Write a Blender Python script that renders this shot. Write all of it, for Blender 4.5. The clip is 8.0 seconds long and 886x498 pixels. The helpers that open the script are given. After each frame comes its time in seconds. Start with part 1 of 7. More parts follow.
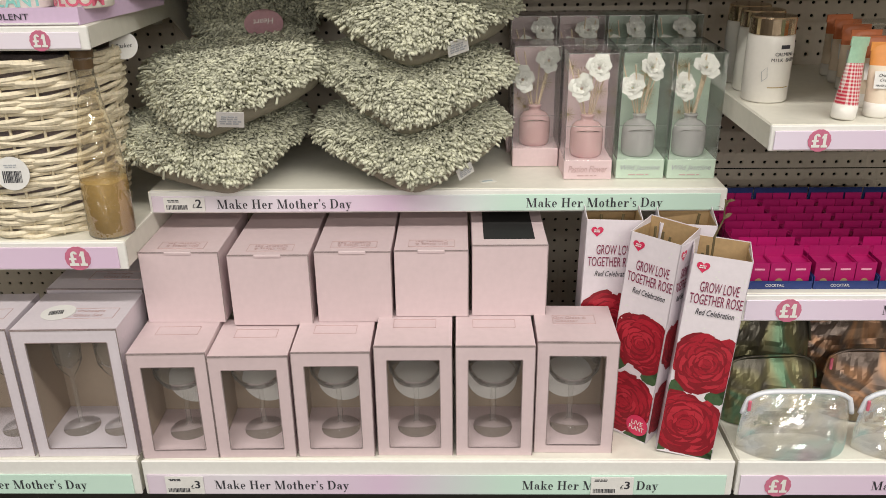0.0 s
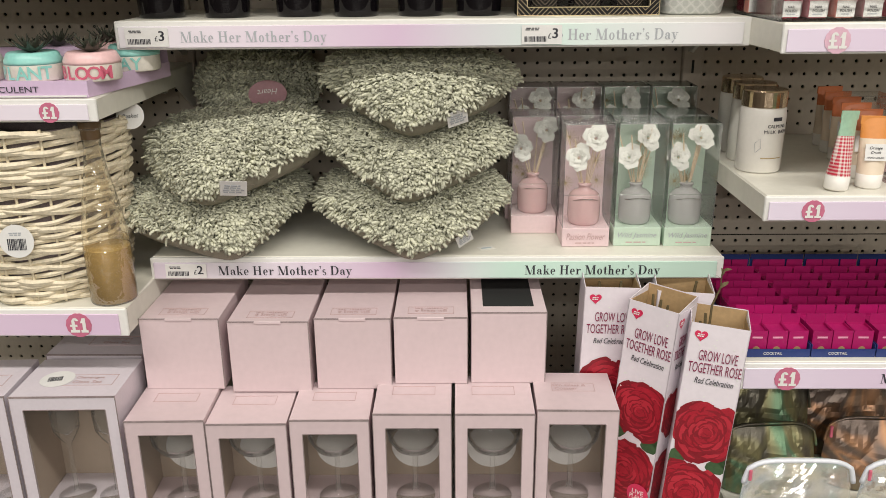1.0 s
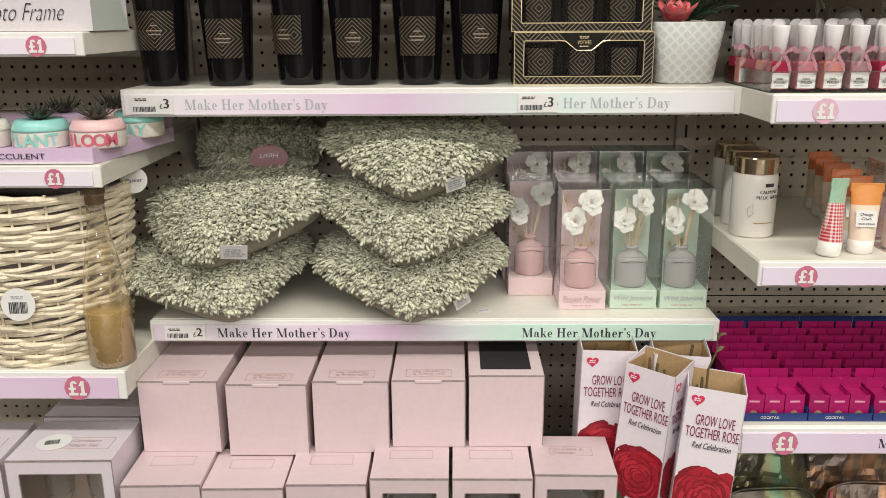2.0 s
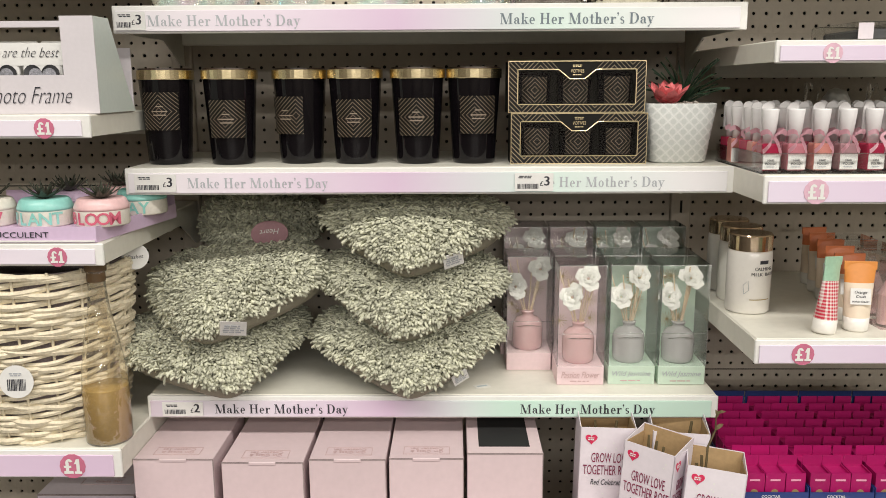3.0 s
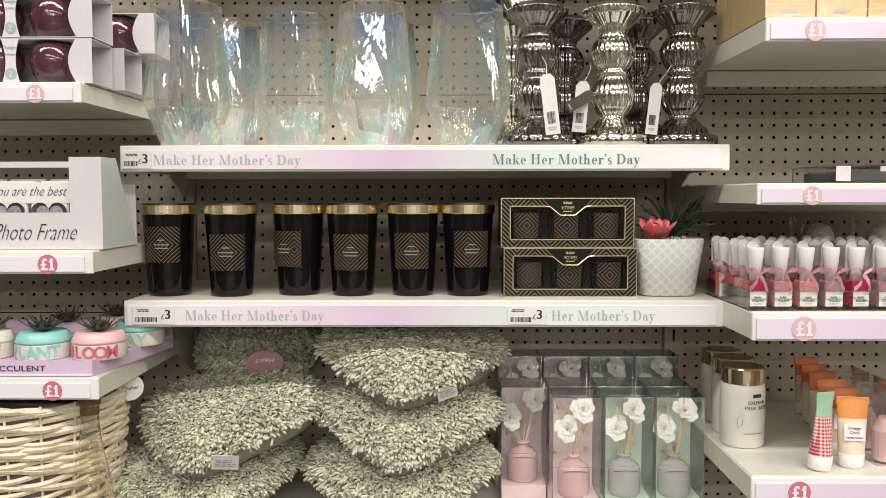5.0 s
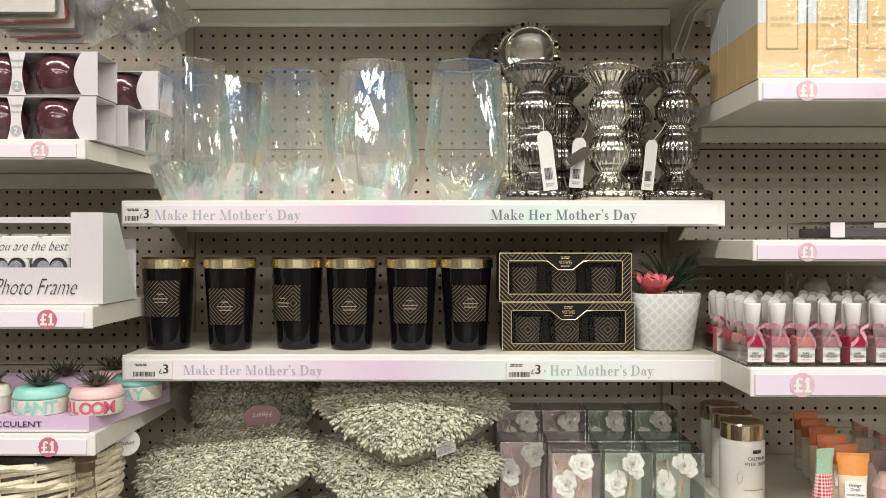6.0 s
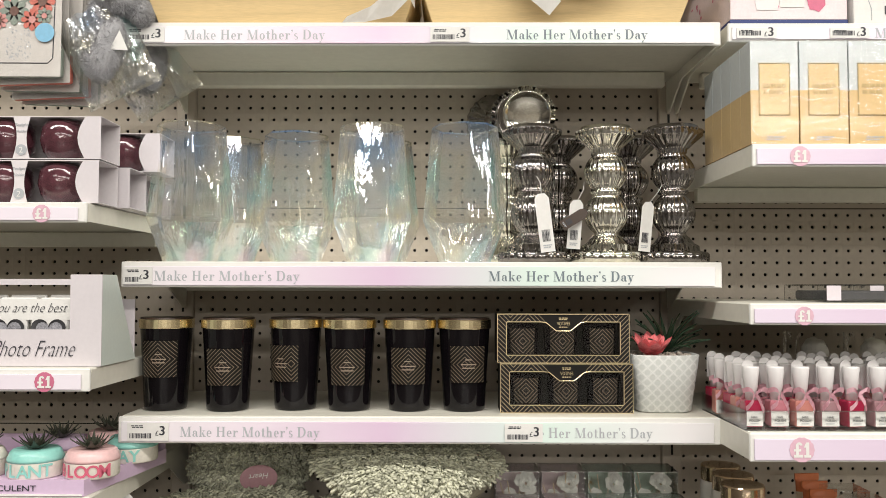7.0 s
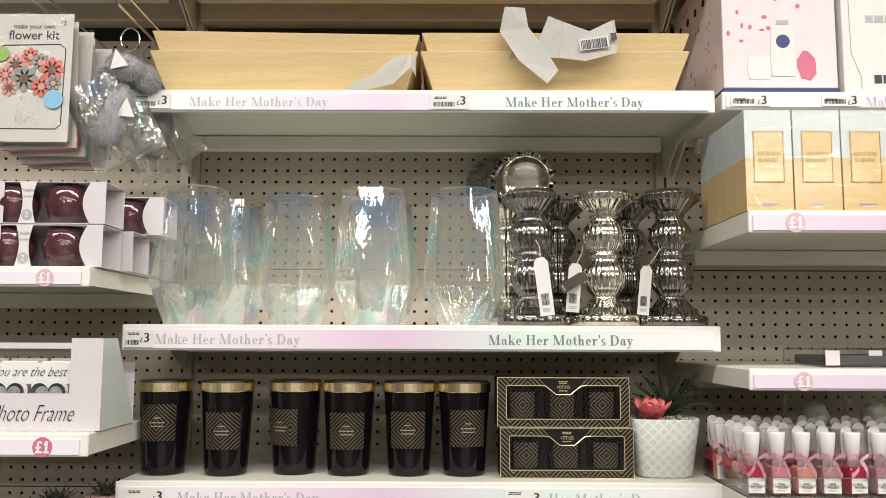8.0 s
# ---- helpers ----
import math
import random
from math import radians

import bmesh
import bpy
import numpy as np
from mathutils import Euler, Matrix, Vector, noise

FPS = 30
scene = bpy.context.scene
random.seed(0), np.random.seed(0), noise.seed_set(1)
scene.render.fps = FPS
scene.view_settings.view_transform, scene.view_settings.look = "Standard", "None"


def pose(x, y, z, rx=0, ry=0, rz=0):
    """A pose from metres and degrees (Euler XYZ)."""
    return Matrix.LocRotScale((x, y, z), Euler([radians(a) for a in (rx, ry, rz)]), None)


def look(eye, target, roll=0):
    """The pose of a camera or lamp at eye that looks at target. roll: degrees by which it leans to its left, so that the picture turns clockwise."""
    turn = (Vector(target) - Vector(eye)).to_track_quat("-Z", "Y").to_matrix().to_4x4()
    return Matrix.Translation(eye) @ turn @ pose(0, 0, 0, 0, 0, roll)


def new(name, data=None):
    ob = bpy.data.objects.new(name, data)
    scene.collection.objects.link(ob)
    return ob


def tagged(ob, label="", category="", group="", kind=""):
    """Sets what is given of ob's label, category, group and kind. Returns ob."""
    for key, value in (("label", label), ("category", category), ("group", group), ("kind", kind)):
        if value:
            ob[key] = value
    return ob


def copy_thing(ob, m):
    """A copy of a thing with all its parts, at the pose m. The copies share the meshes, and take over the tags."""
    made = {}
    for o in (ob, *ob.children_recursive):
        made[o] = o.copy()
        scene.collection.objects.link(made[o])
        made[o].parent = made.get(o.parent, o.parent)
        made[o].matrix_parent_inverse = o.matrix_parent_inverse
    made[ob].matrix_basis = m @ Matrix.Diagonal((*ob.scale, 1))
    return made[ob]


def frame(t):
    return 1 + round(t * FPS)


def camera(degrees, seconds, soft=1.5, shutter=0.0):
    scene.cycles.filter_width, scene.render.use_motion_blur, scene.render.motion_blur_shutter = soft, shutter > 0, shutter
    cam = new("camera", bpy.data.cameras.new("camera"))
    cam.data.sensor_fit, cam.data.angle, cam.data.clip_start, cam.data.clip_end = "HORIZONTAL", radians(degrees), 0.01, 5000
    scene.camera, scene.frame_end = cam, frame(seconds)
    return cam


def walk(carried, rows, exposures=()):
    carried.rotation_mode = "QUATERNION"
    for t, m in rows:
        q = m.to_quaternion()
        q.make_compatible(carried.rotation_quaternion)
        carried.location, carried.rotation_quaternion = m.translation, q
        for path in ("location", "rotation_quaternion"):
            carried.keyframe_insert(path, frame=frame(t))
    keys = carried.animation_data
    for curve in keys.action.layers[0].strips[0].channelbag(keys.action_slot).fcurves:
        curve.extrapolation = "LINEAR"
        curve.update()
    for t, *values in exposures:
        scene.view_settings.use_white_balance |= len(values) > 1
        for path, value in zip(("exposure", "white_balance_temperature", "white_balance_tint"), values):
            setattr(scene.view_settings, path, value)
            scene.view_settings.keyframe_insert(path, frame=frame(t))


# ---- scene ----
cam = camera(56.3, 8.0, soft=0.4)
PATH = [
    (0, (0.039, -1.321, 1.091), (0.0, 0.52, 0.312), -0.7),
    (0.5, (0.037, -1.325, 1.105), (0.0, 0.541, 0.387), -0.6),
    (1, (0.037, -1.325, 1.113), (0.003, 0.565, 0.459), -0.5),
    (1.5, (0.038, -1.329, 1.124), (0.006, 0.58, 0.526), -0.4),
    (3, (0.041, -1.339, 1.162), (0.012, 0.623, 0.772), -0.3),
    (3.5, (0.043, -1.344, 1.174), (0.016, 0.631, 0.861), -0.2),
    (4, (0.043, -1.346, 1.184), (0.02, 0.638, 0.937), -0.1),
    (4.5, (0.049, -1.35, 1.196), (0.023, 0.641, 1.009), -0.1),
    (6, (0.044, -1.362, 1.22), (0.029, 0.638, 1.199), -0.0),
    (6.5, (0.045, -1.365, 1.233), (0.031, 0.635, 1.268), 0.1),
    (7, (0.047, -1.369, 1.246), (0.032, 0.629, 1.335), 0.1),
    (7.5, (0.045, -1.377, 1.258), (0.032, 0.617, 1.413), 0.1),
    (8, (0.044, -1.381, 1.264), (0.033, 0.608, 1.479), 0.2),
]
walk(cam, [(t, look(eye, target, roll)) for t, eye, target, roll in PATH], exposures=[(0.0, -0.16), (1.5, -0.1), (3.5, -0.02), (6.0, 0.04), (8.0, 0.06)])

# ---- light: rows of ceiling tubes along the shop aisles ----
world = bpy.data.worlds.new("shop_air")
world.use_nodes = True
world.node_tree.nodes["Background"].inputs[0].default_value = (1.0, 0.97, 0.93, 1)
world.node_tree.nodes["Background"].inputs[1].default_value = 0.006
scene.world = world


def ceiling_lamp(y, power, width=7.0):
    data = bpy.data.lights.new("tube_light", "AREA")
    data.shape, data.size, data.size_y = "RECTANGLE", width, 0.22
    data.energy, data.color = power, (1.0, 0.955, 0.88)
    lamp = new("tube_light", data)
    lamp.matrix_world = pose(0.9, y, 2.93)
    return lamp


for y, power in ((-1.5, 150), (-4.2, 150), (-7.4, 260), (-10.8, 500)):
    ceiling_lamp(y, power)


# ---- materials ----
def nodes_of(name):
    m = bpy.data.materials.new(name)
    m.use_nodes = True
    nt = m.node_tree
    return m, nt, nt.nodes["Principled BSDF"]


def node(nt, kind, **kw):
    n = nt.nodes.new(kind)
    for k, v in kw.items():
        n.inputs[k.replace("_", " ")].default_value = v
    return n


def ramp(nt, fac, stops):
    r = nt.nodes.new("ShaderNodeValToRGB")
    e = r.color_ramp.elements
    while len(e) < len(stops):
        e.new(0.5)
    for el, (p, c) in zip(e, stops):
        el.position, el.color = p, (*c, 1)
    nt.links.new(fac, r.inputs[0])
    return r.outputs[0]


def mat(name, color, rough=0.5, metal=0.0, vary=0.12, scale=14.0, bump=0.0, bump_scale=250.0, spec=0.5, random=0.0, stretch=(1, 1, 1), coat=0.0, sheen=0.0):
    """A painted, printed or moulded surface: colour with broad and fine variation and a fine relief."""
    m, nt, b = nodes_of(name)
    co = nt.nodes.new("ShaderNodeTexCoord").outputs["Object"]
    mp = nt.nodes.new("ShaderNodeMapping")
    mp.inputs["Scale"].default_value = stretch
    nt.links.new(co, mp.inputs[0])
    n1 = node(nt, "ShaderNodeTexNoise", Scale=scale, Detail=4.0)
    n2 = node(nt, "ShaderNodeTexNoise", Scale=scale * 11, Detail=3.0)
    add = nt.nodes.new("ShaderNodeMath")
    add.operation = "ADD"
    for n, k in ((n1, 0), (n2, 1)):
        nt.links.new(mp.outputs[0], n.inputs["Vector"])
        nt.links.new(n.outputs[0], add.inputs[k])
    half = nt.nodes.new("ShaderNodeMath")
    half.operation = "MULTIPLY_ADD"
    half.inputs[1].default_value, half.inputs[2].default_value = 0.5, 0.0
    nt.links.new(add.outputs[0], half.inputs[0])
    lo = tuple(c * (1 - vary) for c in color)
    hi = tuple(min(1, c * (1 + vary)) for c in color)
    col = ramp(nt, half.outputs[0], ((0.3, lo), (0.7, hi)))
    if random:
        info = nt.nodes.new("ShaderNodeObjectInfo")
        hsv = nt.nodes.new("ShaderNodeHueSaturation")
        mr = nt.nodes.new("ShaderNodeMapRange")
        mr.inputs[3].default_value, mr.inputs[4].default_value = 1 - random, 1 + random
        nt.links.new(info.outputs["Random"], mr.inputs[0])
        nt.links.new(mr.outputs[0], hsv.inputs["Value"])
        nt.links.new(col, hsv.inputs["Color"])
        col = hsv.outputs[0]
    nt.links.new(col, b.inputs["Base Color"])
    b.inputs["Metallic"].default_value, b.inputs["Roughness"].default_value = metal, rough
    b.inputs["Specular IOR Level"].default_value = spec
    b.inputs["Coat Weight"].default_value = coat
    b.inputs["Coat Roughness"].default_value = 0.08
    b.inputs["Sheen Weight"].default_value = sheen
    if bump:
        n3 = node(nt, "ShaderNodeTexNoise", Scale=bump_scale, Detail=4.0)
        nt.links.new(mp.outputs[0], n3.inputs["Vector"])
        bp = node(nt, "ShaderNodeBump", Strength=bump, Distance=0.002)
        nt.links.new(n3.outputs[0], bp.inputs["Height"])
        nt.links.new(bp.outputs[0], b.inputs["Normal"])
    return m


def strip_mat(name, stops, rough=0.16):
    """The printed, glossy paper strip: pastel colours that flow into each other along its length."""
    m, nt, b = nodes_of(name)
    co = nt.nodes.new("ShaderNodeTexCoord")
    sep = nt.nodes.new("ShaderNodeSeparateXYZ")
    nt.links.new(co.outputs["Generated"], sep.inputs[0])
    no = node(nt, "ShaderNodeTexNoise", Scale=2.2)
    nt.links.new(co.outputs["Object"], no.inputs["Vector"])
    mix = nt.nodes.new("ShaderNodeMath")
    mix.operation = "MULTIPLY_ADD"
    mix.inputs[1].default_value = 0.1
    nt.links.new(no.outputs[0], mix.inputs[0])
    nt.links.new(sep.outputs[0], mix.inputs[2])
    nt.links.new(ramp(nt, mix.outputs[0], stops), b.inputs["Base Color"])
    b.inputs["Roughness"].default_value = rough
    return m


def glass(name, color=(1, 1, 1), rough=0.02, alpha=0.12, film=0.0, spec=0.5, ior=1.45, milk=0.0, crinkle=0.0, crinkle_scale=28.0, crinkle_stretch=(1, 1, 1), edge=0.25, hue_scale=16.0):
    """Thin clear plastic or glass: mostly see-through, with its own gloss."""
    m, nt, b = nodes_of(name)
    b.inputs["Base Color"].default_value = (*color, 1)
    b.inputs["Roughness"].default_value, b.inputs["Alpha"].default_value = rough, alpha
    b.inputs["IOR"].default_value = ior
    b.inputs["Specular IOR Level"].default_value = spec
    if film:
        b.inputs["Thin Film Thickness"].default_value, b.inputs["Thin Film IOR"].default_value = film, 1.6
    gl = nt.nodes.new("ShaderNodeBsdfGlossy")
    gl.inputs["Roughness"].default_value = rough
    tr = nt.nodes.new("ShaderNodeBsdfTransparent")
    tr.inputs[0].default_value = (*[1 - (1 - c) * 0.6 for c in color], 1)
    lw = nt.nodes.new("ShaderNodeLayerWeight")
    lw.inputs[0].default_value = edge
    sc = nt.nodes.new("ShaderNodeMath")
    sc.operation = "MULTIPLY_ADD"
    sc.inputs[1].default_value, sc.inputs[2].default_value = 0.75, alpha
    nt.links.new(lw.outputs["Fresnel"], sc.inputs[0])
    mx = nt.nodes.new("ShaderNodeMixShader")
    nt.links.new(sc.outputs[0], mx.inputs[0])
    nt.links.new(tr.outputs[0], mx.inputs[1])
    nt.links.new(gl.outputs[0], mx.inputs[2])
    nt.links.new(mx.outputs[0], nt.nodes["Material Output"].inputs[0])
    if milk:
        df, tl, both, veil = [nt.nodes.new("ShaderNode" + k) for k in ("BsdfDiffuse", "BsdfTranslucent", "MixShader", "MixShader")]
        df.inputs[0].default_value = tl.inputs[0].default_value = (0.85, 0.85, 0.80, 1)
        df.name, tl.name = "veil_front", "veil_through"
        both.inputs[0].default_value, veil.inputs[0].default_value = 0.5, milk
        nt.links.new(df.outputs[0], both.inputs[1])
        nt.links.new(tl.outputs[0], both.inputs[2])
        nt.links.new(mx.outputs[0], veil.inputs[1])
        nt.links.new(both.outputs[0], veil.inputs[2])
        nt.links.new(veil.outputs[0], nt.nodes["Material Output"].inputs[0])
    if crinkle:
        cn = node(nt, "ShaderNodeTexNoise", Scale=crinkle_scale, Detail=2.0, Distortion=0.8)
        cm = nt.nodes.new("ShaderNodeMapping")
        cm.inputs["Scale"].default_value = crinkle_stretch
        nt.links.new(nt.nodes.new("ShaderNodeTexCoord").outputs["Object"], cm.inputs[0])
        nt.links.new(cm.outputs[0], cn.inputs["Vector"])
        cb = node(nt, "ShaderNodeBump", Strength=crinkle, Distance=0.01)
        nt.links.new(cn.outputs[0], cb.inputs["Height"])
        nt.links.new(cb.outputs[0], gl.inputs["Normal"])
    if film:
        wv = node(nt, "ShaderNodeTexNoise", Scale=hue_scale, Detail=3.0)
        hue = ramp(nt, wv.outputs[0], ((0.3, (0.52, 0.72, 1.0)), (0.4, (0.95, 0.95, 0.98)), (0.47, (1.0, 0.95, 0.80)), (0.52, (0.97, 0.97, 0.95)), (0.58, (0.62, 0.95, 0.93)), (0.66, (0.94, 0.74, 0.95))))
        nt.links.new(nt.nodes.new("ShaderNodeTexCoord").outputs["Object"], wv.inputs["Vector"])
        nt.links.new(hue, gl.inputs[0])
        if milk:
            nt.links.new(hue, nt.nodes["veil_front"].inputs[0])
            nt.links.new(hue, nt.nodes["veil_through"].inputs[0])
    return m


STEEL = mat("cream_enamelled_steel", (0.74, 0.72, 0.64), 0.38, vary=0.06, scale=6, bump=0.05)
PEG = mat("taupe_enamelled_board", (0.50, 0.44, 0.37), 0.55, vary=0.07, scale=5, bump=0.06)
VOID = mat("void_shade", (0.03, 0.026, 0.022), 0.9)
SLOT = mat("black_slot", (0.012, 0.012, 0.012), 0.8)
LIP = mat("white_plastic_channel", (0.80, 0.79, 0.76), 0.3, vary=0.04)
MINT, LILAC, WHITE = (0.60, 0.80, 0.70), (0.72, 0.55, 0.72), (0.86, 0.84, 0.86)
STRIPS = [
    strip_mat("pastel_print", ((0.0, (0.70, 0.58, 0.70)), (0.2, (0.78, 0.74, 0.80)), (0.46, LILAC), (0.68, MINT), (1.0, MINT))),
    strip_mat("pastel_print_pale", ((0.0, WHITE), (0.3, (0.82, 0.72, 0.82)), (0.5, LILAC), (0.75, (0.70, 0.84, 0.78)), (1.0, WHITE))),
    strip_mat("pastel_print_mint", ((0.0, MINT), (0.3, WHITE), (0.6, (0.80, 0.66, 0.80)), (1.0, LILAC))),
    strip_mat("pastel_print_lilac", ((0.0, (0.8, 0.72, 0.84)), (0.4, LILAC), (1.0, (0.84, 0.78, 0.86)))),
]
INK = mat("dark_ink", (0.035, 0.035, 0.045), 0.4)
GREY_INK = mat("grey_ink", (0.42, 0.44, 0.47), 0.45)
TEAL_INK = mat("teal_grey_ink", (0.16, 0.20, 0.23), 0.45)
ROSE_INK = mat("rose_ink", (0.62, 0.13, 0.2), 0.4)
PAPER = mat("white_paper", (0.76, 0.75, 0.73), 0.55, vary=0.05, bump=0.05)
FLOOR = mat("grey_vinyl_floor", (0.08, 0.075, 0.068), 0.35, vary=0.15)
TILE = mat("ceiling_tile", (0.35, 0.34, 0.32), 0.9, bump=0.2)
WALLP = mat("magnolia_paint", (0.2, 0.18, 0.155), 0.8)


# ---- building helpers ----
def link(name, bm, material, parent=None, label="", smooth=False):
    me = bpy.data.meshes.new(name)
    if smooth:
        for f in bm.faces:
            f.smooth = True
    bm.normal_update()
    bm.to_mesh(me)
    bm.free()
    return link_mesh(name, me, material, parent, label)


def link_mesh(name, me, material, parent=None, label="", at=None):
    for m in material if isinstance(material, (list, tuple)) else (material,):
        if m.name not in me.materials:
            me.materials.append(m)
    ob = new(name, me)
    ob.parent = parent
    if at is not None:
        ob.matrix_basis = at
    if label:
        ob["label"] = label
    return ob


def part(name, bm, material, parent, label="", smooth=False):
    return link(name, bm, material, parent, label, smooth)


def thing(name, m, label, category, group="", kind=""):
    ob = new(name)
    ob.empty_display_size = 0.05
    ob.matrix_basis = m
    return tagged(ob, label, category, group, kind)


def box(x0, x1, y0, y1, z0, z1, bevel=0.0, bm=None, segs=1):
    bm = bm or bmesh.new()
    r = bmesh.ops.create_cube(bm, size=1, matrix=Matrix.LocRotScale(((x0 + x1) / 2, (y0 + y1) / 2, (z0 + z1) / 2), None, (x1 - x0, y1 - y0, z1 - z0)))
    if bevel:
        es = list({e for v in r["verts"] for e in v.link_edges})
        bmesh.ops.bevel(bm, geom=es, offset=bevel, segments=segs, affect="EDGES", profile=0.5)
    return bm


def lathe(profile, segs=32, bm=None, m=None, wave=0.0, waves=0, close=False):
    """Turns (radius, height) pairs round the z axis."""
    bm = bm or bmesh.new()
    rings = []
    for r, z in profile:
        ring = []
        for i in range(segs):
            a = 2 * math.pi * i / segs
            k = r * (1 + wave * math.cos(waves * a)) if waves else r
            p = Vector((k * math.cos(a), k * math.sin(a), z))
            ring.append(bm.verts.new(m @ p if m else p))
        rings.append(ring)
    for a, b in zip(rings, rings[1:]):
        for i in range(segs):
            bm.faces.new((a[i], a[(i + 1) % segs], b[(i + 1) % segs], b[i]))
    if profile[0][0] > 1e-5:
        bm.faces.new(rings[0][::-1])
    if profile[-1][0] > 1e-5 and not close:
        bm.faces.new(rings[-1])
    return bm


def prism(points, y0, y1, bm=None):
    """A flat outline in x and z, given depth along y."""
    bm = bm or bmesh.new()
    a = [bm.verts.new((x, y0, z)) for x, z in points]
    b = [bm.verts.new((x, y1, z)) for x, z in points]
    bm.faces.new(a)
    bm.faces.new(b[::-1])
    n = len(points)
    for i in range(n):
        bm.faces.new((a[(i + 1) % n], a[i], b[i], b[(i + 1) % n]))
    bmesh.ops.recalc_face_normals(bm, faces=bm.faces)
    return bm


def tube(path, radius, segs=6, bm=None):
    """A round rod along a list of points; radius is one number or one for each point."""
    bm = bm or bmesh.new()
    pts = [Vector(p) for p in path]
    rs = radius if isinstance(radius, (list, tuple)) else [radius] * len(pts)
    rings = []
    for i, p in enumerate(pts):
        d = (pts[min(i + 1, len(pts) - 1)] - pts[max(i - 1, 0)]).normalized()
        u = d.orthogonal().normalized() if not rings else (u - d * u.dot(d)).normalized()
        v = d.cross(u)
        rings.append([bm.verts.new(p + rs[i] * (math.cos(2 * math.pi * k / segs) * u + math.sin(2 * math.pi * k / segs) * v)) for k in range(segs)])
    for a, b in zip(rings, rings[1:]):
        for k in range(segs):
            bm.faces.new((a[k], a[(k + 1) % segs], b[(k + 1) % segs], b[k]))
    bm.faces.new(rings[0][::-1])
    bm.faces.new(rings[-1])
    return bm


LETTERS = {}


def text_mesh(words, width=None, height=None, bold=0.0, shear=0.0, stem=0.0):
    """Words in the built-in font as a flat mesh in x and z, centred at the origin, facing -y; scaled to a width or a letter height."""
    key = (words, width, height, bold, shear, stem)
    if key not in LETTERS:
        cu = bpy.data.curves.new("letters", "FONT")
        cu.body, cu.offset, cu.shear, cu.resolution_u, cu.extrude = words, bold, shear, 3, 0.004
        ob = bpy.data.objects.new("letters", cu)
        scene.collection.objects.link(ob)
        deps = bpy.context.evaluated_depsgraph_get()
        me = bpy.data.meshes.new_from_object(ob.evaluated_get(deps))
        bpy.data.objects.remove(ob)
        co = np.zeros(len(me.vertices) * 3)
        me.vertices.foreach_get("co", co)
        co = co.reshape(-1, 3)
        lo, hi = co.min(0), co.max(0)
        co -= (lo + hi) / 2
        sx = width / (hi[0] - lo[0]) if width else height / (hi[1] - lo[1])
        sy = height / (hi[1] - lo[1]) if height else sx
        out = np.stack([co[:, 0] * sx, -co[:, 2] * 0.03, co[:, 1] * sy], 1)
        me.vertices.foreach_set("co", out.ravel())
        me.update()
        if stem:
            wide = bmesh.new()
            for k in (-0.5, 0.0, 0.5):
                wide.from_mesh(me)
                wide.verts.ensure_lookup_table()
                for v in wide.verts[-len(me.vertices):]:
                    v.co.x += k * stem
                    v.co.y -= (k + 0.5) * 0.00006
            wide.to_mesh(me)
            wide.free()
        LETTERS[key] = me
    return LETTERS[key]


def letters(words, parent, at, material, width=None, height=None, bold=0.0, shear=0.0, stem=0.0, name="lettering"):
    me = text_mesh(words, width, height, bold, shear, stem)
    if me.materials and me.materials[0] != material:
        me = me.copy()
        me.materials.clear()
    return link_mesh(name, me, material, parent, at=at if isinstance(at, Matrix) else pose(*at))


STEMW, HAIR = 0.17, 0.05


def rect(x0, x1, z0, z1):
    return [[(x0, z0), (x1, z0), (x1, z1), (x0, z1)]]


def slant(x0, z0, x1, z1, w):
    return [[(x0, z0), (x0 + w, z0), (x1 + w, z1), (x1, z1)]]


def arc(cx, cz, rx, rz, t, a0, a1, n=14):
    """A bowl: thick at its sides and hair-thin at top and bottom."""
    out = []
    at = lambda a, p, q: (cx + p * math.cos(radians(a)), cz + q * math.sin(radians(a)))
    for i in range(n):
        a, b = a0 + (a1 - a0) * i / n, a0 + (a1 - a0) * (i + 1) / n
        out.append([at(a, rx, rz), at(b, rx, rz), at(b, rx - t, rz - HAIR), at(a, rx - t, rz - HAIR)])
    return out


def dot(cx, cz, r):
    return [[(cx + r * math.cos(k * math.pi / 5), cz + r * math.sin(k * math.pi / 5)) for k in range(10)]]


def stem_serif(x, z0, z1, w, top=True, foot=True):
    out = rect(x, x + w, z0, z1)
    if foot:
        out += rect(x - 0.09, x + w + 0.09, z0, z0 + HAIR)
    if top:
        out += rect(x - 0.09, x + w * 0.6, z1 - HAIR, z1)
    return out


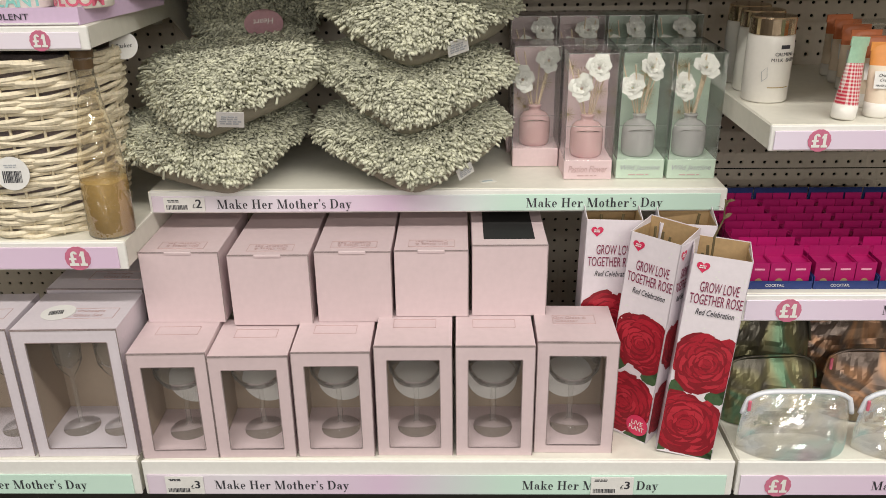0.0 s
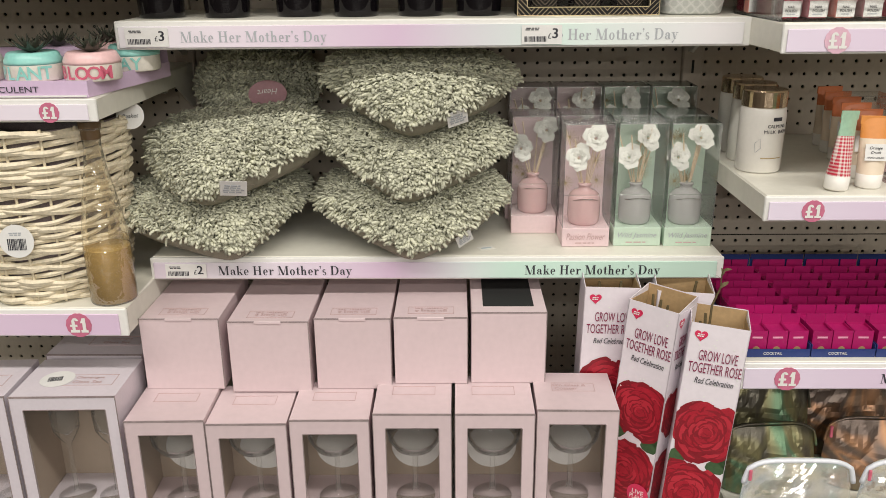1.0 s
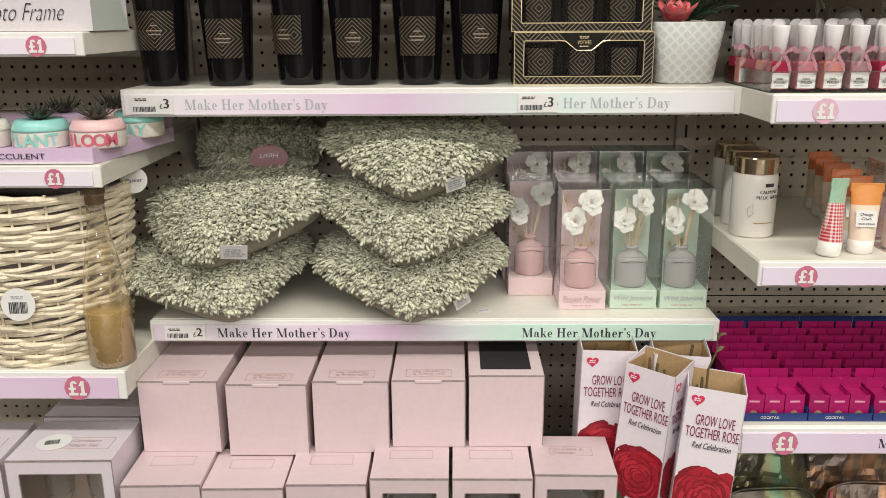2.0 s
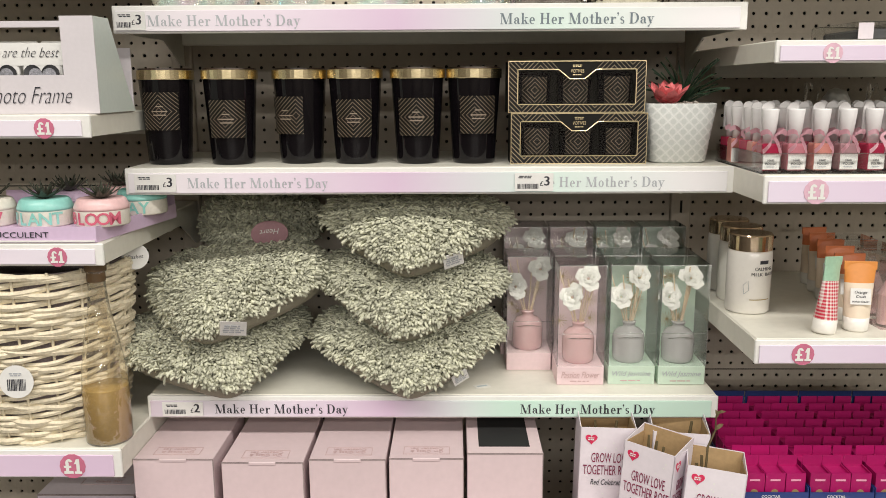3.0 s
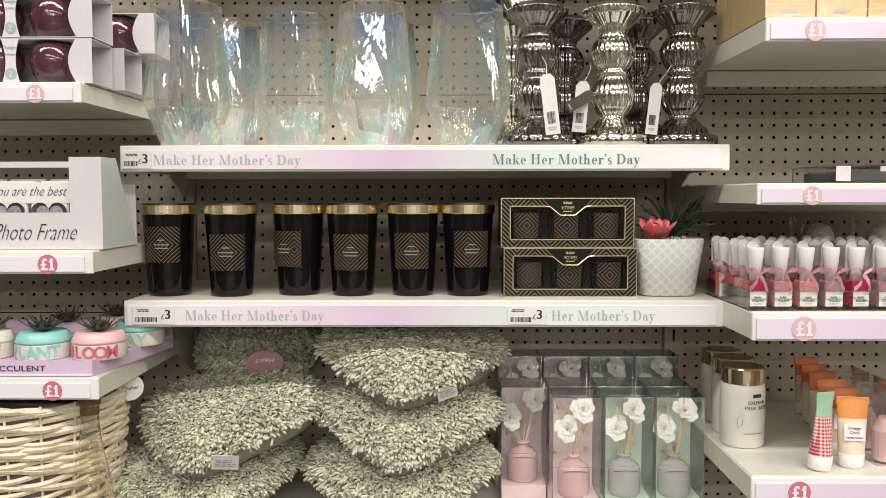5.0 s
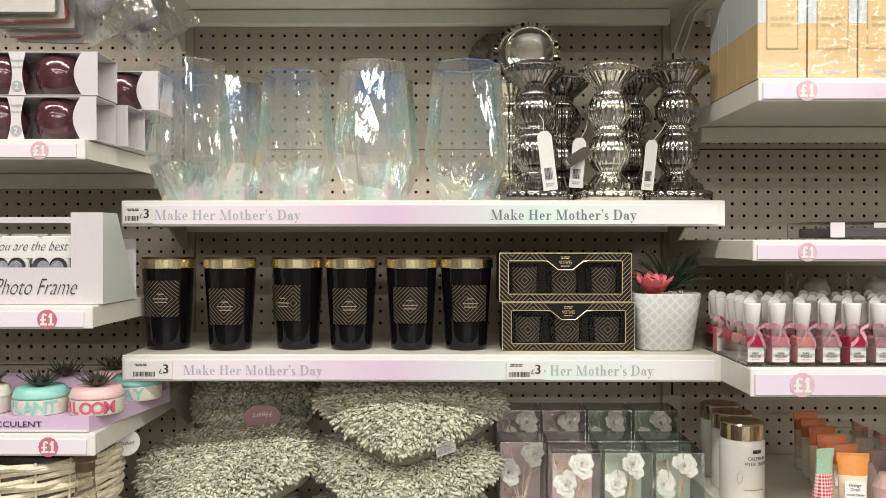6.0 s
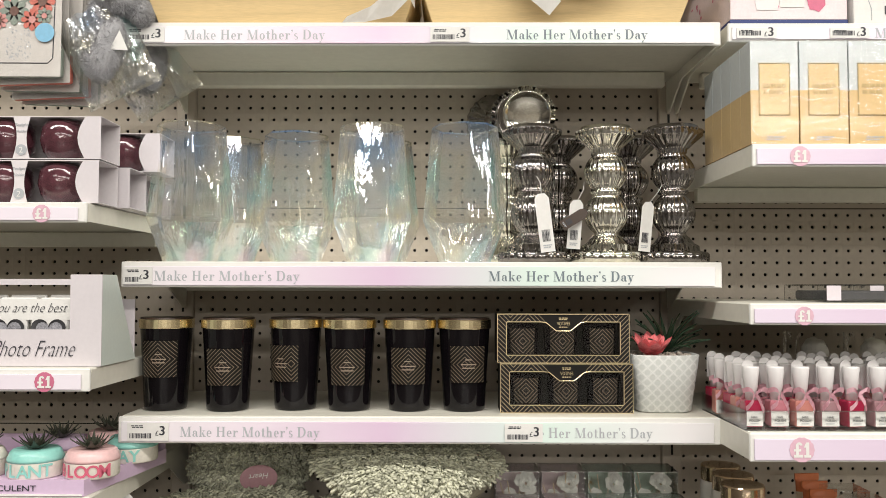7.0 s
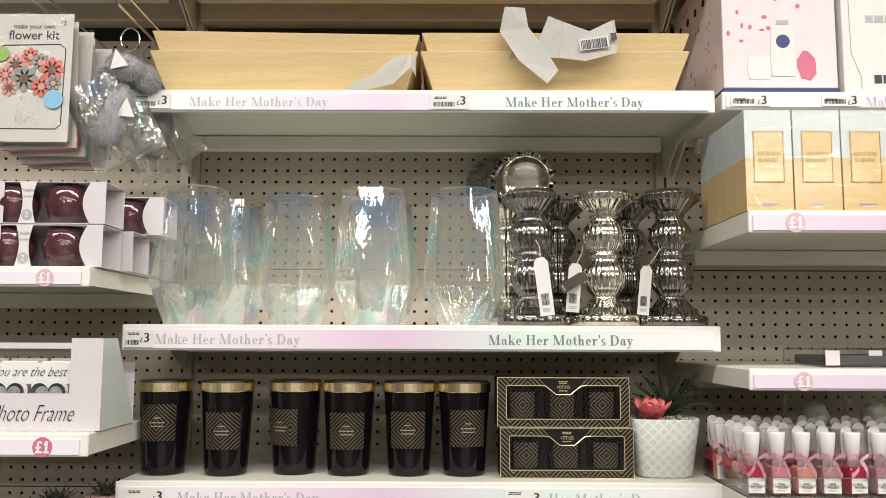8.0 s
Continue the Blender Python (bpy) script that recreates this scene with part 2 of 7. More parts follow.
def serif_glyph(ch):
    """One letter of a high-contrast serif face as polygons in x and z, and its advance."""
    w, h = STEMW, HAIR
    if ch == "M":
        return rect(0.12, 0.12 + h, 0, 1) + rect(0, 0.3, 0, h) + rect(0, 0.26, 1 - h, 1) + slant(0.5, 0, 0.1, 1, 0.2) + slant(0.58, 0, 0.9, 1, h) + rect(0.9, 1.09, 0, 1) + rect(0.8, 1.19, 0, h) + rect(0.9, 1.19, 1 - h, 1), 1.26
    if ch == "H":
        return rect(0.1, 0.29, 0, 1) + rect(0.66, 0.85, 0, 1) + rect(0.29, 0.66, 0.5, 0.5 + h) + [q for x in (0.0, 0.56) for z in (0, 1 - h) for q in rect(x, x + 0.39, z, z + h)], 1.03
    if ch == "D":
        return rect(0.1, 0.29, 0, 1) + rect(0, 0.42, 0, h) + rect(0, 0.42, 1 - h, 1) + arc(0.42, 0.5, 0.47, 0.5, 0.2, -90, 90), 0.97
    if ch == "a":
        return rect(0.35, 0.35 + w, 0.06, 0.44) + arc(0.29, 0.42, 0.23, 0.2, w, 0, 150) + dot(0.13, 0.44, 0.075) + arc(0.27, 0.18, 0.24, 0.18, 0.15, 75, 285) + slant(0.44, 0.0, 0.38, 0.14, 0.16), 0.66
    if ch == "k":
        return stem_serif(0.09, 0, 1.02, w) + slant(0.25, 0.25, 0.5, 0.6, h) + slant(0.5, 0, 0.28, 0.37, w) + rect(0.4, 0.74, 0, h) + rect(0.38, 0.66, 0.58, 0.58 + h), 0.74
    if ch == "e":
        return arc(0.29, 0.31, 0.26, 0.33, 0.16, 5, 310) + rect(0.12, 0.54, 0.3, 0.3 + h), 0.62
    if ch == "r":
        return stem_serif(0.09, 0, 0.62, w) + arc(0.38, 0.36, 0.14, 0.26, 0.05, 60, 180) + dot(0.46, 0.53, 0.085), 0.57
    if ch == "o":
        return arc(0.3, 0.31, 0.27, 0.33, 0.16, 0, 360, 20), 0.64
    if ch == "t":
        return rect(0.13, 0.13 + w, 0.08, 0.84) + rect(0.0, 0.42, 0.57, 0.57 + h) + arc(0.3, 0.13, 0.17, 0.14, 0.08, 180, 340), 0.48
    if ch == "h":
        return stem_serif(0.09, 0, 1.02, w) + arc(0.39, 0.4, 0.2, 0.22, w, 0, 160) + stem_serif(0.42, 0, 0.42, w, top=False), 0.76
    if ch == "s":
        return arc(0.23, 0.45, 0.19, 0.19, 0.11, 30, 250) + arc(0.23, 0.17, 0.2, 0.19, 0.11, -150, 70) + slant(0.3, 0.2, 0.08, 0.42, 0.1), 0.49
    if ch == "y":
        return slant(0.25, 0.02, 0.04, 0.6, w) + slant(0.14, -0.27, 0.5, 0.6, h) + rect(-0.04, 0.3, 0.58, 0.58 + h) + rect(0.38, 0.64, 0.58, 0.58 + h) + dot(0.11, -0.24, 0.08), 0.64
    if ch == "’":
        return dot(0.11, 0.93, 0.09) + slant(0.08, 0.7, 0.15, 0.92, h), 0.26
    if ch == "1":
        return rect(0.17, 0.43, 0, 1) + slant(0.0, 0.66, 0.17, 0.98, 0.2) + rect(0.02, 0.58, 0, 0.17), 0.6
    if ch == "£":
        return rect(0.17, 0.42, 0.1, 0.74) + rect(0.02, 0.74, 0, 0.19) + rect(0.02, 0.6, 0.4, 0.55) + arc(0.45, 0.7, 0.29, 0.31, 0.24, 20, 180) + rect(0.42, 0.56, 0.84, 1.0), 0.78
    return [], 0.34


def serif_words(words, parent, at, material, width, cap):
    """Words in the serif face, from the given left end; cap is the height of a capital."""
    key = ("serif", words, width, cap, material.name)
    if key not in LETTERS:
        polys, x = [], 0.0
        for ch in words:
            shape, step = serif_glyph(ch)
            polys += [[(px + x, pz) for px, pz in q] for q in shape]
            x += step + 0.04
        vs, fs = [], []
        for k, q in enumerate(polys):
            fs.append(tuple(range(len(vs), len(vs) + len(q))))
            vs += [(px * width / x, -0.0000015 * k, (pz - 0.5) * cap) for px, pz in q]
        me = bpy.data.meshes.new("lettering")
        me.from_pydata(vs, [], fs)
        LETTERS[key] = me
    return link_mesh("lettering", LETTERS[key], material, parent, at=pose(*at))


def bars(parent, x0, x1, y, z0, z1, rows, material, name="small_print", seed=0, fill=0.6):
    """Unreadable small print: rows of plain bars in the plane y."""
    rng = random.Random(seed)
    bm = bmesh.new()
    h = (z1 - z0) / rows
    for i in range(rows):
        x = x0 + rng.uniform(0, 0.15) * (x1 - x0)
        end = x1 - rng.uniform(0, 0.2) * (x1 - x0)
        while x < end:
            w = min(rng.uniform(0.12, 0.35) * (x1 - x0), end - x)
            box(x, x + w, y - 0.0004, y, z0 + i * h, z0 + i * h + h * fill, bm=bm)
            x += w + 0.05 * (x1 - x0)
    ob = part(name, bm, material, parent)
    ob["kind"] = "stuff"
    return ob


def barcode(parent, x0, x1, y, z0, z1, seed=0, name="barcode"):
    rng = random.Random(seed)
    bm = bmesh.new()
    x = x0
    while x < x1:
        w = rng.choice((0.0006, 0.001, 0.0016))
        box(x, min(x + w, x1), y - 0.0004, y, z0, z1, bm=bm)
        x += w + rng.choice((0.0007, 0.0012))
    ob = part(name, bm, INK, parent)
    ob["kind"] = "stuff"
    return ob


# ---- the shop shell round the aisle ----
link("floor", box(-6, 6, -14, 1.2, -0.05, 0.0), FLOOR)["kind"] = "structure"
link("ceiling", box(-6, 6, -14, 1.2, 3.0, 3.1), TILE)["kind"] = "structure"
for nm, b in (("wall_north", (-6, 6, 1.2, 1.3, 0, 3)), ("wall_south", (-6, 6, -14.1, -14, 0, 3)), ("wall_west", (-6.1, -6, -14, 1.2, 0, 3)), ("wall_east", (6, 6.1, -14, 1.2, 0, 3))):
    link(nm, box(*b), WALLP)["kind"] = "structure"

# ---- shelving: pegboard panels, uprights, shelves ----
BACK = 0.345
PITCH = 0.0246


def pegboard(x0, nx, z0, nz, name="pegboard_panel"):
    """A perforated steel panel: real holes with a rim, in a grid."""
    s, r, d = PITCH, 0.0034, 0.003
    outer = [(-.5, -.5), (0, -.5), (.5, -.5), (.5, 0), (.5, .5), (0, .5), (-.5, .5), (-.5, 0)]
    vs, fs = [], []
    for i in range(nx):
        for j in range(nz):
            cx, cz = x0 + (i + 0.5) * s, z0 + (j + 0.5) * s
            k = len(vs)
            vs += [(cx + a * s, BACK, cz + b * s) for a, b in outer]
            ring = [(r * math.cos(math.pi * (q / 4 + 1.25)), r * math.sin(math.pi * (q / 4 + 1.25))) for q in range(8)]
            vs += [(cx + a, BACK + 0.0004, cz + b) for a, b in ring]
            vs += [(cx + a, BACK + d, cz + b) for a, b in ring]
            for q in range(8):
                p = (q + 1) % 8
                fs += [(k + q, k + p, k + 8 + p, k + 8 + q), (k + 8 + q, k + 8 + p, k + 16 + p, k + 16 + q)]
    me = bpy.data.meshes.new(name)
    me.from_pydata(vs, [], fs)
    ob = link_mesh(name, me, PEG)
    return tagged(ob, kind="structure")


def bay(cx, x0, nx):
    """The back of one bay: stacked pegboard panels with joints, and a near-black sheet that stands in for the unlit
    void behind them.
    """
    z = 0.245
    for nz in (13, 16, 18, 20):
        pegboard(x0, nx, z, nz)
        z += nz * PITCH + 0.0022
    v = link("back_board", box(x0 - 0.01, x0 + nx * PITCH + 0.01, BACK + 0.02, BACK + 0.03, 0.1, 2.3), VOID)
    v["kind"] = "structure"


bay(0, -39 * PITCH / 2, 39)
bay(-1, -0.515 - 20 * PITCH, 20)
bay(1, 0.515, 20)
# closing panels and the header above the pegboard
for x0, x1 in ((-1.6, -0.515 - 20 * PITCH), (0.515 + 20 * PITCH, 1.6)):
    link("back_board", box(x0, x1, BACK, BACK + 0.02, 0.1, 2.3), PEG)["kind"] = "structure"
for x0, x1 in ((-1.5, -0.515), (-0.485, 0.485), (0.515, 1.5)):
    link("header_panel", box(x0, x1, BACK - 0.03, BACK + 0.018, 1.935, 2.4, 0.003), PEG)["kind"] = "structure"
    link("base_back", box(x0, x1, BACK, BACK + 0.018, 0.0, 0.243), PEG)["kind"] = "structure"


def upright(x):
    """A steel post with its row of bracket slots."""
    u = thing("upright_post", pose(x, 0, 0), "cream steel shelving upright with a row of slots", "upright post", "shelf uprights")
    part("post", box(-0.0195, 0.0195, BACK - 0.012, BACK + 0.03, 0, 2.4, 0.002), PEG, u)
    bm = bmesh.new()
    for k in range(44):
        box(-0.0022, 0.0022, BACK - 0.0135, BACK - 0.0125, 0.28 + k * 0.048, 0.305 + k * 0.048, bm=bm)
    part("slot_row", bm, SLOT, u)["kind"] = "stuff"


for x in (-0.5, 0.5, -1.49, 1.49):
    upright(x)


def shelf(x0, x1, front, top, lip, strip, words=(), tickets=(), pounds=(), badge=None, deck_back=BACK - 0.012, name="shelf", cap=0.0165, strip_top=None):
    """A steel shelf: deck with a turned edge, two side brackets, a clear ticket channel with its printed strip.
    words: (x, width, text) on the strip; tickets: (x0, x1, price); pounds: x of round price badges."""
    top_ = strip_top or top
    lab = "cream steel shop shelf with a pastel printed ticket strip"
    s = thing(name, pose(0, 0, 0), lab, "shelf", "shop shelves")
    part("deck", box(x0 + 0.002, x1 - 0.002, front + 0.006, deck_back, top - 0.02, top, 0.002), STEEL, s)
    part("front_edge", box(x0, x1, front, front + 0.0055, lip, top - 0.0005, 0.0015), LIP, s)
    for x in (x0 + 0.001, x1 - 0.004):
        bm = bmesh.new()
        pts = [(front + 0.008, top - 0.002), (deck_back + 0.005, top - 0.002), (deck_back + 0.005, top - 0.085), (deck_back - 0.02, top - 0.085), (deck_back - 0.11, lip + 0.001), (front + 0.008, lip + 0.002)]
        a = [bm.verts.new((x, p, q)) for p, q in pts]
        b = [bm.verts.new((x + 0.003, p, q)) for p, q in pts]
        bm.faces.new(a)
        bm.faces.new(b[::-1])
        for i in range(len(pts)):
            bm.faces.new((a[i], a[i - 1], b[i - 1], b[i]))
        bmesh.ops.recalc_face_normals(bm, faces=bm.faces)
        part("bracket", bm, STEEL, s)
    part("brace", box(x0 + 0.03, x1 - 0.03, deck_back - 0.09, deck_back - 0.07, top - 0.05, top - 0.021, 0.002), STEEL, s)
    st = part("ticket_strip", box(x0 + 0.006, x1 - 0.012, front - 0.003, front - 0.0006, lip + 0.003, top_ - 0.008, 0.0006), STRIPS[strip], s, "pastel printed paper strip")
    mid = (lip + 0.003 + top_ - 0.008) / 2
    f = front - 0.0036
    for k, (x, w, text) in enumerate(words):
        # on the pale upper strips, lighter inks stand in for lamp glare over the print
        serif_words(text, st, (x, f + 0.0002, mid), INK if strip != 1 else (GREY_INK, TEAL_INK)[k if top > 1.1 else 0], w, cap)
    for n, (a, b, price) in enumerate(tickets):
        tk = part("price_ticket", box(a, b, front - 0.0052, front - 0.004, lip + 0.005, top_ - 0.010), PAPER, st, "white paper price ticket")
        barcode(tk, a + 0.004, min(a + 0.04, b - 0.023), front - 0.0053, lip + 0.009, lip + 0.017, n)
        bars(tk, a + 0.005, a + 0.03, front - 0.0053, top_ - 0.018, top_ - 0.013, 2, INK, seed=n)
        letters("£", tk, (b - 0.019, front - 0.0055, mid - 0.002), INK, height=0.008)
        letters(price, tk, (b - 0.0105, front - 0.0055, mid + 0.002), INK, height=0.015, stem=0.0012)
    for x in pounds:
        r = (top_ - lip) * 0.43
        bg = part("price_badge", lathe([(r, 0), (r, 0.0006)], 56, m=pose(x, front - 0.0034, mid, 90), wave=0.02, waves=14), badge or BADGE, st, "round rose price badge")
        serif_words("£1", bg, (x - r * 0.7, front - 0.0046, mid), LIP, r * 1.48, r * 1.22)
    return s


BADGE = mat("rose_badge", (0.58, 0.17, 0.27), 0.25, vary=0.1)
# the same rose badge, with the lamp glare on upper strips put into its colour
GLARE_BADGE = mat("rose_badge_glare", (0.72, 0.46, 0.56), 0.25, vary=0.1)
DAY = "Make Her Mother’s Day"
# centre bay, from the base up
shelf(-0.489, 0.489, -0.205, 0.240, 0.172, 0, [(-0.37, 0.225, DAY), (0.142, 0.225, DAY)], [(-0.452, -0.388, "3"), (0.255, 0.325, "3")], name="base_shelf", cap=0.0175, strip_top=0.222)
shelf(-0.489, 0.489, 0.0, 0.640, 0.600, 0, [(-0.372, 0.23, DAY), (0.152, 0.23, DAY)], [(-0.462, -0.392, "2")])
shelf(-0.497, 0.492, 0.0, 1.031, 0.987, 1, [(-0.394, 0.23, DAY), (0.15, 0.23, DAY)], [(-0.48, -0.412, "3"), (0.138, 0.2, "3")])
shelf(-0.497, 0.497, 0.0, 1.286, 1.243, 1, [(-0.441, 0.242, DAY), (0.112, 0.24, DAY)], [(-0.492, -0.443, "3")])
shelf(-0.5, 0.5, 0.0, 1.688, 1.648, 1, [(-0.398, 0.238, DAY), (0.142, 0.236, DAY)], [(-0.495, -0.43, "3"), (0.015, 0.08, "3")])
# neighbouring bays, their shelves deeper
SIDE = -0.135
# the topmost shelves, of which only the undersides show
for x0, x1, front in ((-0.5, 0.5, 0.0), (-1.47, -0.503, SIDE), (0.503, 1.47, 0.0)):
    shelf(x0, x1, front, 2.0, 1.96, 1)
shelf(-1.47, -0.496, -0.205, 0.240, 0.172, 0, [(-0.81, 0.225, DAY)], name="base_shelf", cap=0.0175, strip_top=0.222)
shelf(-1.47, -0.484, SIDE, 0.603, 0.556, 2, (), (), [-0.56])
shelf(-1.47, -0.484, SIDE, 0.932, 0.898, 3, (), (), [-0.552])
shelf(-1.47, -0.487, SIDE, 1.122, 1.088, 3, (), (), [-0.553])
shelf(-1.47, -0.497, SIDE, 1.371, 1.340, 3, (), (), [-0.563], GLARE_BADGE)
shelf(0.494, 1.47, -0.205, 0.240, 0.172, 3, [(0.715, 0.225, DAY)], (), [0.562], name="base_shelf", cap=0.0175, strip_top=0.222)
shelf(0.488, 1.47, SIDE, 0.508, 0.461, 3, [(0.71, 0.225, DAY)], (), [0.562])
shelf(0.494, 1.47, SIDE, 0.782, 0.743, 3, (), (), [0.565])
shelf(0.490, 1.47, SIDE, 1.030, 0.988, 3, (), (), [0.565], GLARE_BADGE)
shelf(0.493, 1.47, SIDE, 1.221, 1.189, 3, (), (), [0.572], GLARE_BADGE)
shelf(0.500, 1.47, SIDE, 1.460, 1.425, 3, (), (), [0.570], GLARE_BADGE)
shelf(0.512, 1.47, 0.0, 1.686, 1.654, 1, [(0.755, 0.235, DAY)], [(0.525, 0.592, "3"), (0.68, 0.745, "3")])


# ---- things on the centre base shelf: boxed gin glasses ----
PINK = mat("blush_card", (0.66, 0.53, 0.55), 0.42, vary=0.05, scale=8, bump=0.04, random=0.04)
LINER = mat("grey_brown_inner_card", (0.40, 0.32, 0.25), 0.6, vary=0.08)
LILAC_CARD = mat("lilac_card", (0.67, 0.61, 0.66), 0.42, vary=0.05)
PINK_PRINT = mat("rose_gold_print", (0.55, 0.38, 0.38), 0.35)
FILM = glass("clear_window_film", (1, 1, 1), 0.06, 0.015)
GLASS = glass("clear_glass", (0.995, 0.995, 0.99), 0.01, 0.02, milk=0.07, edge=0.1)
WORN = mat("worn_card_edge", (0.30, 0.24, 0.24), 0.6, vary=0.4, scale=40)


def ring_panel(outer, inner, y0, y1):
    """A flat panel with a rectangular opening cut through it."""
    bm = bmesh.new()
    grid = []
    for y in (y0, y1):
        for x0, x1, z0, z1 in (outer, inner):
            grid.append([bm.verts.new((x, y, z)) for x, z in ((x0, z0), (x1, z0), (x1, z1), (x0, z1))])
    fo, fi, bo, bi = grid
    for i in range(4):
        j = (i + 1) % 4
        for q in ((fo[i], fo[j], fi[j], fi[i]), (bo[j], bo[i], bi[i], bi[j]), (fo[j], fo[i], bo[i], bo[j]), (fi[i], fi[j], bi[j], bi[i])):
            bm.faces.new(q)
    bmesh.ops.recalc_face_normals(bm, faces=bm.faces)
    return bm


def window_box(name, m, w, d, h, card, win, label, group, lines=()):
    """A carton with a window cut in its front, clear film behind it and a floor and back inside. Origin: middle of the front's foot."""
    t = thing(name, m, label, "gift box", group)
    x0, x1 = -w / 2, w / 2
    a, b, c, e = win
    k = 0.0015
    part("front_panel", ring_panel((x0, x1, 0, h), (a, b, c, e), 0, k), card, t)
    for nm, q in (("side_panel", (x0, x0 + k, k, d, 0, h)), ("side_panel", (x1 - k, x1, k, d, 0, h)), ("back_panel", (x0 + k, x1 - k, d - k, d, 0, h)), ("base_panel", (x0 + k, x1 - k, k, d - k, 0, k)), ("lid", (x0, x1, 0, d, h, h + k))):
        part(nm, box(*q), card, t)
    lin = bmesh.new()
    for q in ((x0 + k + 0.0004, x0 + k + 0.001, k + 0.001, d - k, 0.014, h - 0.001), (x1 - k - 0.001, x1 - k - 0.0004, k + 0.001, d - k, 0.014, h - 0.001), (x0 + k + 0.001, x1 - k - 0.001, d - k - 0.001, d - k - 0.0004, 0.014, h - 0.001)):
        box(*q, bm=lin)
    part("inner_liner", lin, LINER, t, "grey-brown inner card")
    part("floor_insert", box(x0 + 2 * k, x1 - 2 * k, 2 * k, d - 2 * k, 0.012, 0.014), card, t)
    part("window", box(a - 0.002, b + 0.002, k + 0.0003, k + 0.0008, c - 0.002, e + 0.002), FILM, t, "clear film window").visible_shadow = False
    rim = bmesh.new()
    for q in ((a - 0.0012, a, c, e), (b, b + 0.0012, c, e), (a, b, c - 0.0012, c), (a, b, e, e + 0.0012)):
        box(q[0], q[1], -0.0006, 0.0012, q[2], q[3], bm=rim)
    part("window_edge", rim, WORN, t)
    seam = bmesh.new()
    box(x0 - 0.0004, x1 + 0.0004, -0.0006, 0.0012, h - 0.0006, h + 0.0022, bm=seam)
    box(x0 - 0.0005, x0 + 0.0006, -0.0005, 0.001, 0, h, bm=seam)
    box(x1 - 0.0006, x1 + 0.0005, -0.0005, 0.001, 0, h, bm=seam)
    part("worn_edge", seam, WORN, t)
    return t


def frame_print(parent, cx, cy, z, w, d, k=0.0008):
    """A thin printed frame on a lid."""
    bm = bmesh.new()
    for q in ((-w, w, -d, -d + k), (-w, w, d - k, d), (-w, -w + k, -d, d), (w - k, w, -d, d)):
        box(cx + q[0], cx + q[1], cy + q[2], cy + q[3], z, z + 0.0005, bm=bm)
    return part("lid_print", bm, PINK_PRINT, parent)


def gin_profile(s=1.0):
    return [(0.033 * s, 0.0), (0.033 * s, 0.002), (0.008 * s, 0.006), (0.0042 * s, 0.016), (0.0042 * s, 0.085), (0.012 * s, 0.095), (0.034 * s, 0.106), (0.045 * s, 0.125), (0.047 * s, 0.145), (0.042 * s, 0.18), (0.0405 * s, 0.18), (0.045 * s, 0.145), (0.043 * s, 0.127), (0.033 * s, 0.109), (0.0, 0.099)]


for n, (x0, x1, y, h) in enumerate(((-0.485, -0.361, -0.197, 0.197), (-0.359, -0.232, -0.194, 0.19), (-0.227, -0.102, -0.192, 0.196), (-0.096, 0.027, -0.189, 0.205), (0.033, 0.158, -0.189, 0.205), (0.162, 0.29, -0.182, 0.208))):
    w = x1 - x0
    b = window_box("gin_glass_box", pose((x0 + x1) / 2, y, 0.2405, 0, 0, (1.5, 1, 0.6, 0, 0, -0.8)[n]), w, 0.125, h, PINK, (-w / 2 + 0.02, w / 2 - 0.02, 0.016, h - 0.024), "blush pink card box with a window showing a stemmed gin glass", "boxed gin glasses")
    part("gin_glass", lathe([(r, z * 0.93) for r, z in gin_profile()], 28, m=pose(0, 0.062, 0.0145)), GLASS, b, "clear stemmed gin glass", smooth=True)
    part("glass_disc", lathe([(0.043, 0), (0.043, 0.001)], 32, m=pose(0, 0.112, 0.08, 90)), PAPER, b)
    frame_print(b, 0, 0.075, h + 0.0016, 0.035, 0.014)
    if n == 5:
        letters("Gin Glass &", b, pose(-0.006, 0.081, h + 0.0022, -90), PINK_PRINT, height=0.008)
        letters("Coaster", b, pose(-0.012, 0.07, h + 0.0022, -90), PINK_PRINT, height=0.008)
# the row above lies on its back
for n, (x0, x1, y, z0, h) in enumerate(((-0.484, -0.353, -0.093, 0.4385, 0.128), (-0.339, -0.206, -0.095, 0.434, 0.128), (-0.197, -0.072, -0.092, 0.438, 0.128), (-0.067, 0.054, -0.09, 0.447, 0.12), (0.06, 0.183, -0.088, 0.447, 0.128))):
    w = x1 - x0
    t = thing("gin_glass_box", pose((x0 + x1) / 2, y, z0 + 0.0005), "blush pink card box lying on its back on other boxes", "gift box", "boxed gin glasses")
    part("carton", box(-w / 2, w / 2, 0, 0.205, 0, h, 0.001), PINK, t)
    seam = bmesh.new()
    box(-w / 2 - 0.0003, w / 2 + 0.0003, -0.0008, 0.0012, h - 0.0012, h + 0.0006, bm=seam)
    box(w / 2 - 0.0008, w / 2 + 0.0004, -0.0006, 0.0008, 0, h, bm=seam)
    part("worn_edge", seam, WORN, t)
    if n < 4:
        part("tuck_flap", box(-0.022, 0.022, -0.0016, 0.004, h - 0.004, h + 0.0012, 0.0008), PINK, t)
        frame_print(t, 0, 0.03, h + 0.0002, 0.038, 0.014)
        letters("Gin Glass &", t, pose(0, 0.026, h + 0.0007, -90, 0, 180), PINK_PRINT, height=0.008)
        letters("Coaster Set", t, pose(0, 0.036, h + 0.0007, -90, 0, 180), PINK_PRINT, height=0.008)
    else:
        part("window", box(-0.042, 0.042, 0.026, 0.16, h, h + 0.0006), SLOT, t, "dark film window")


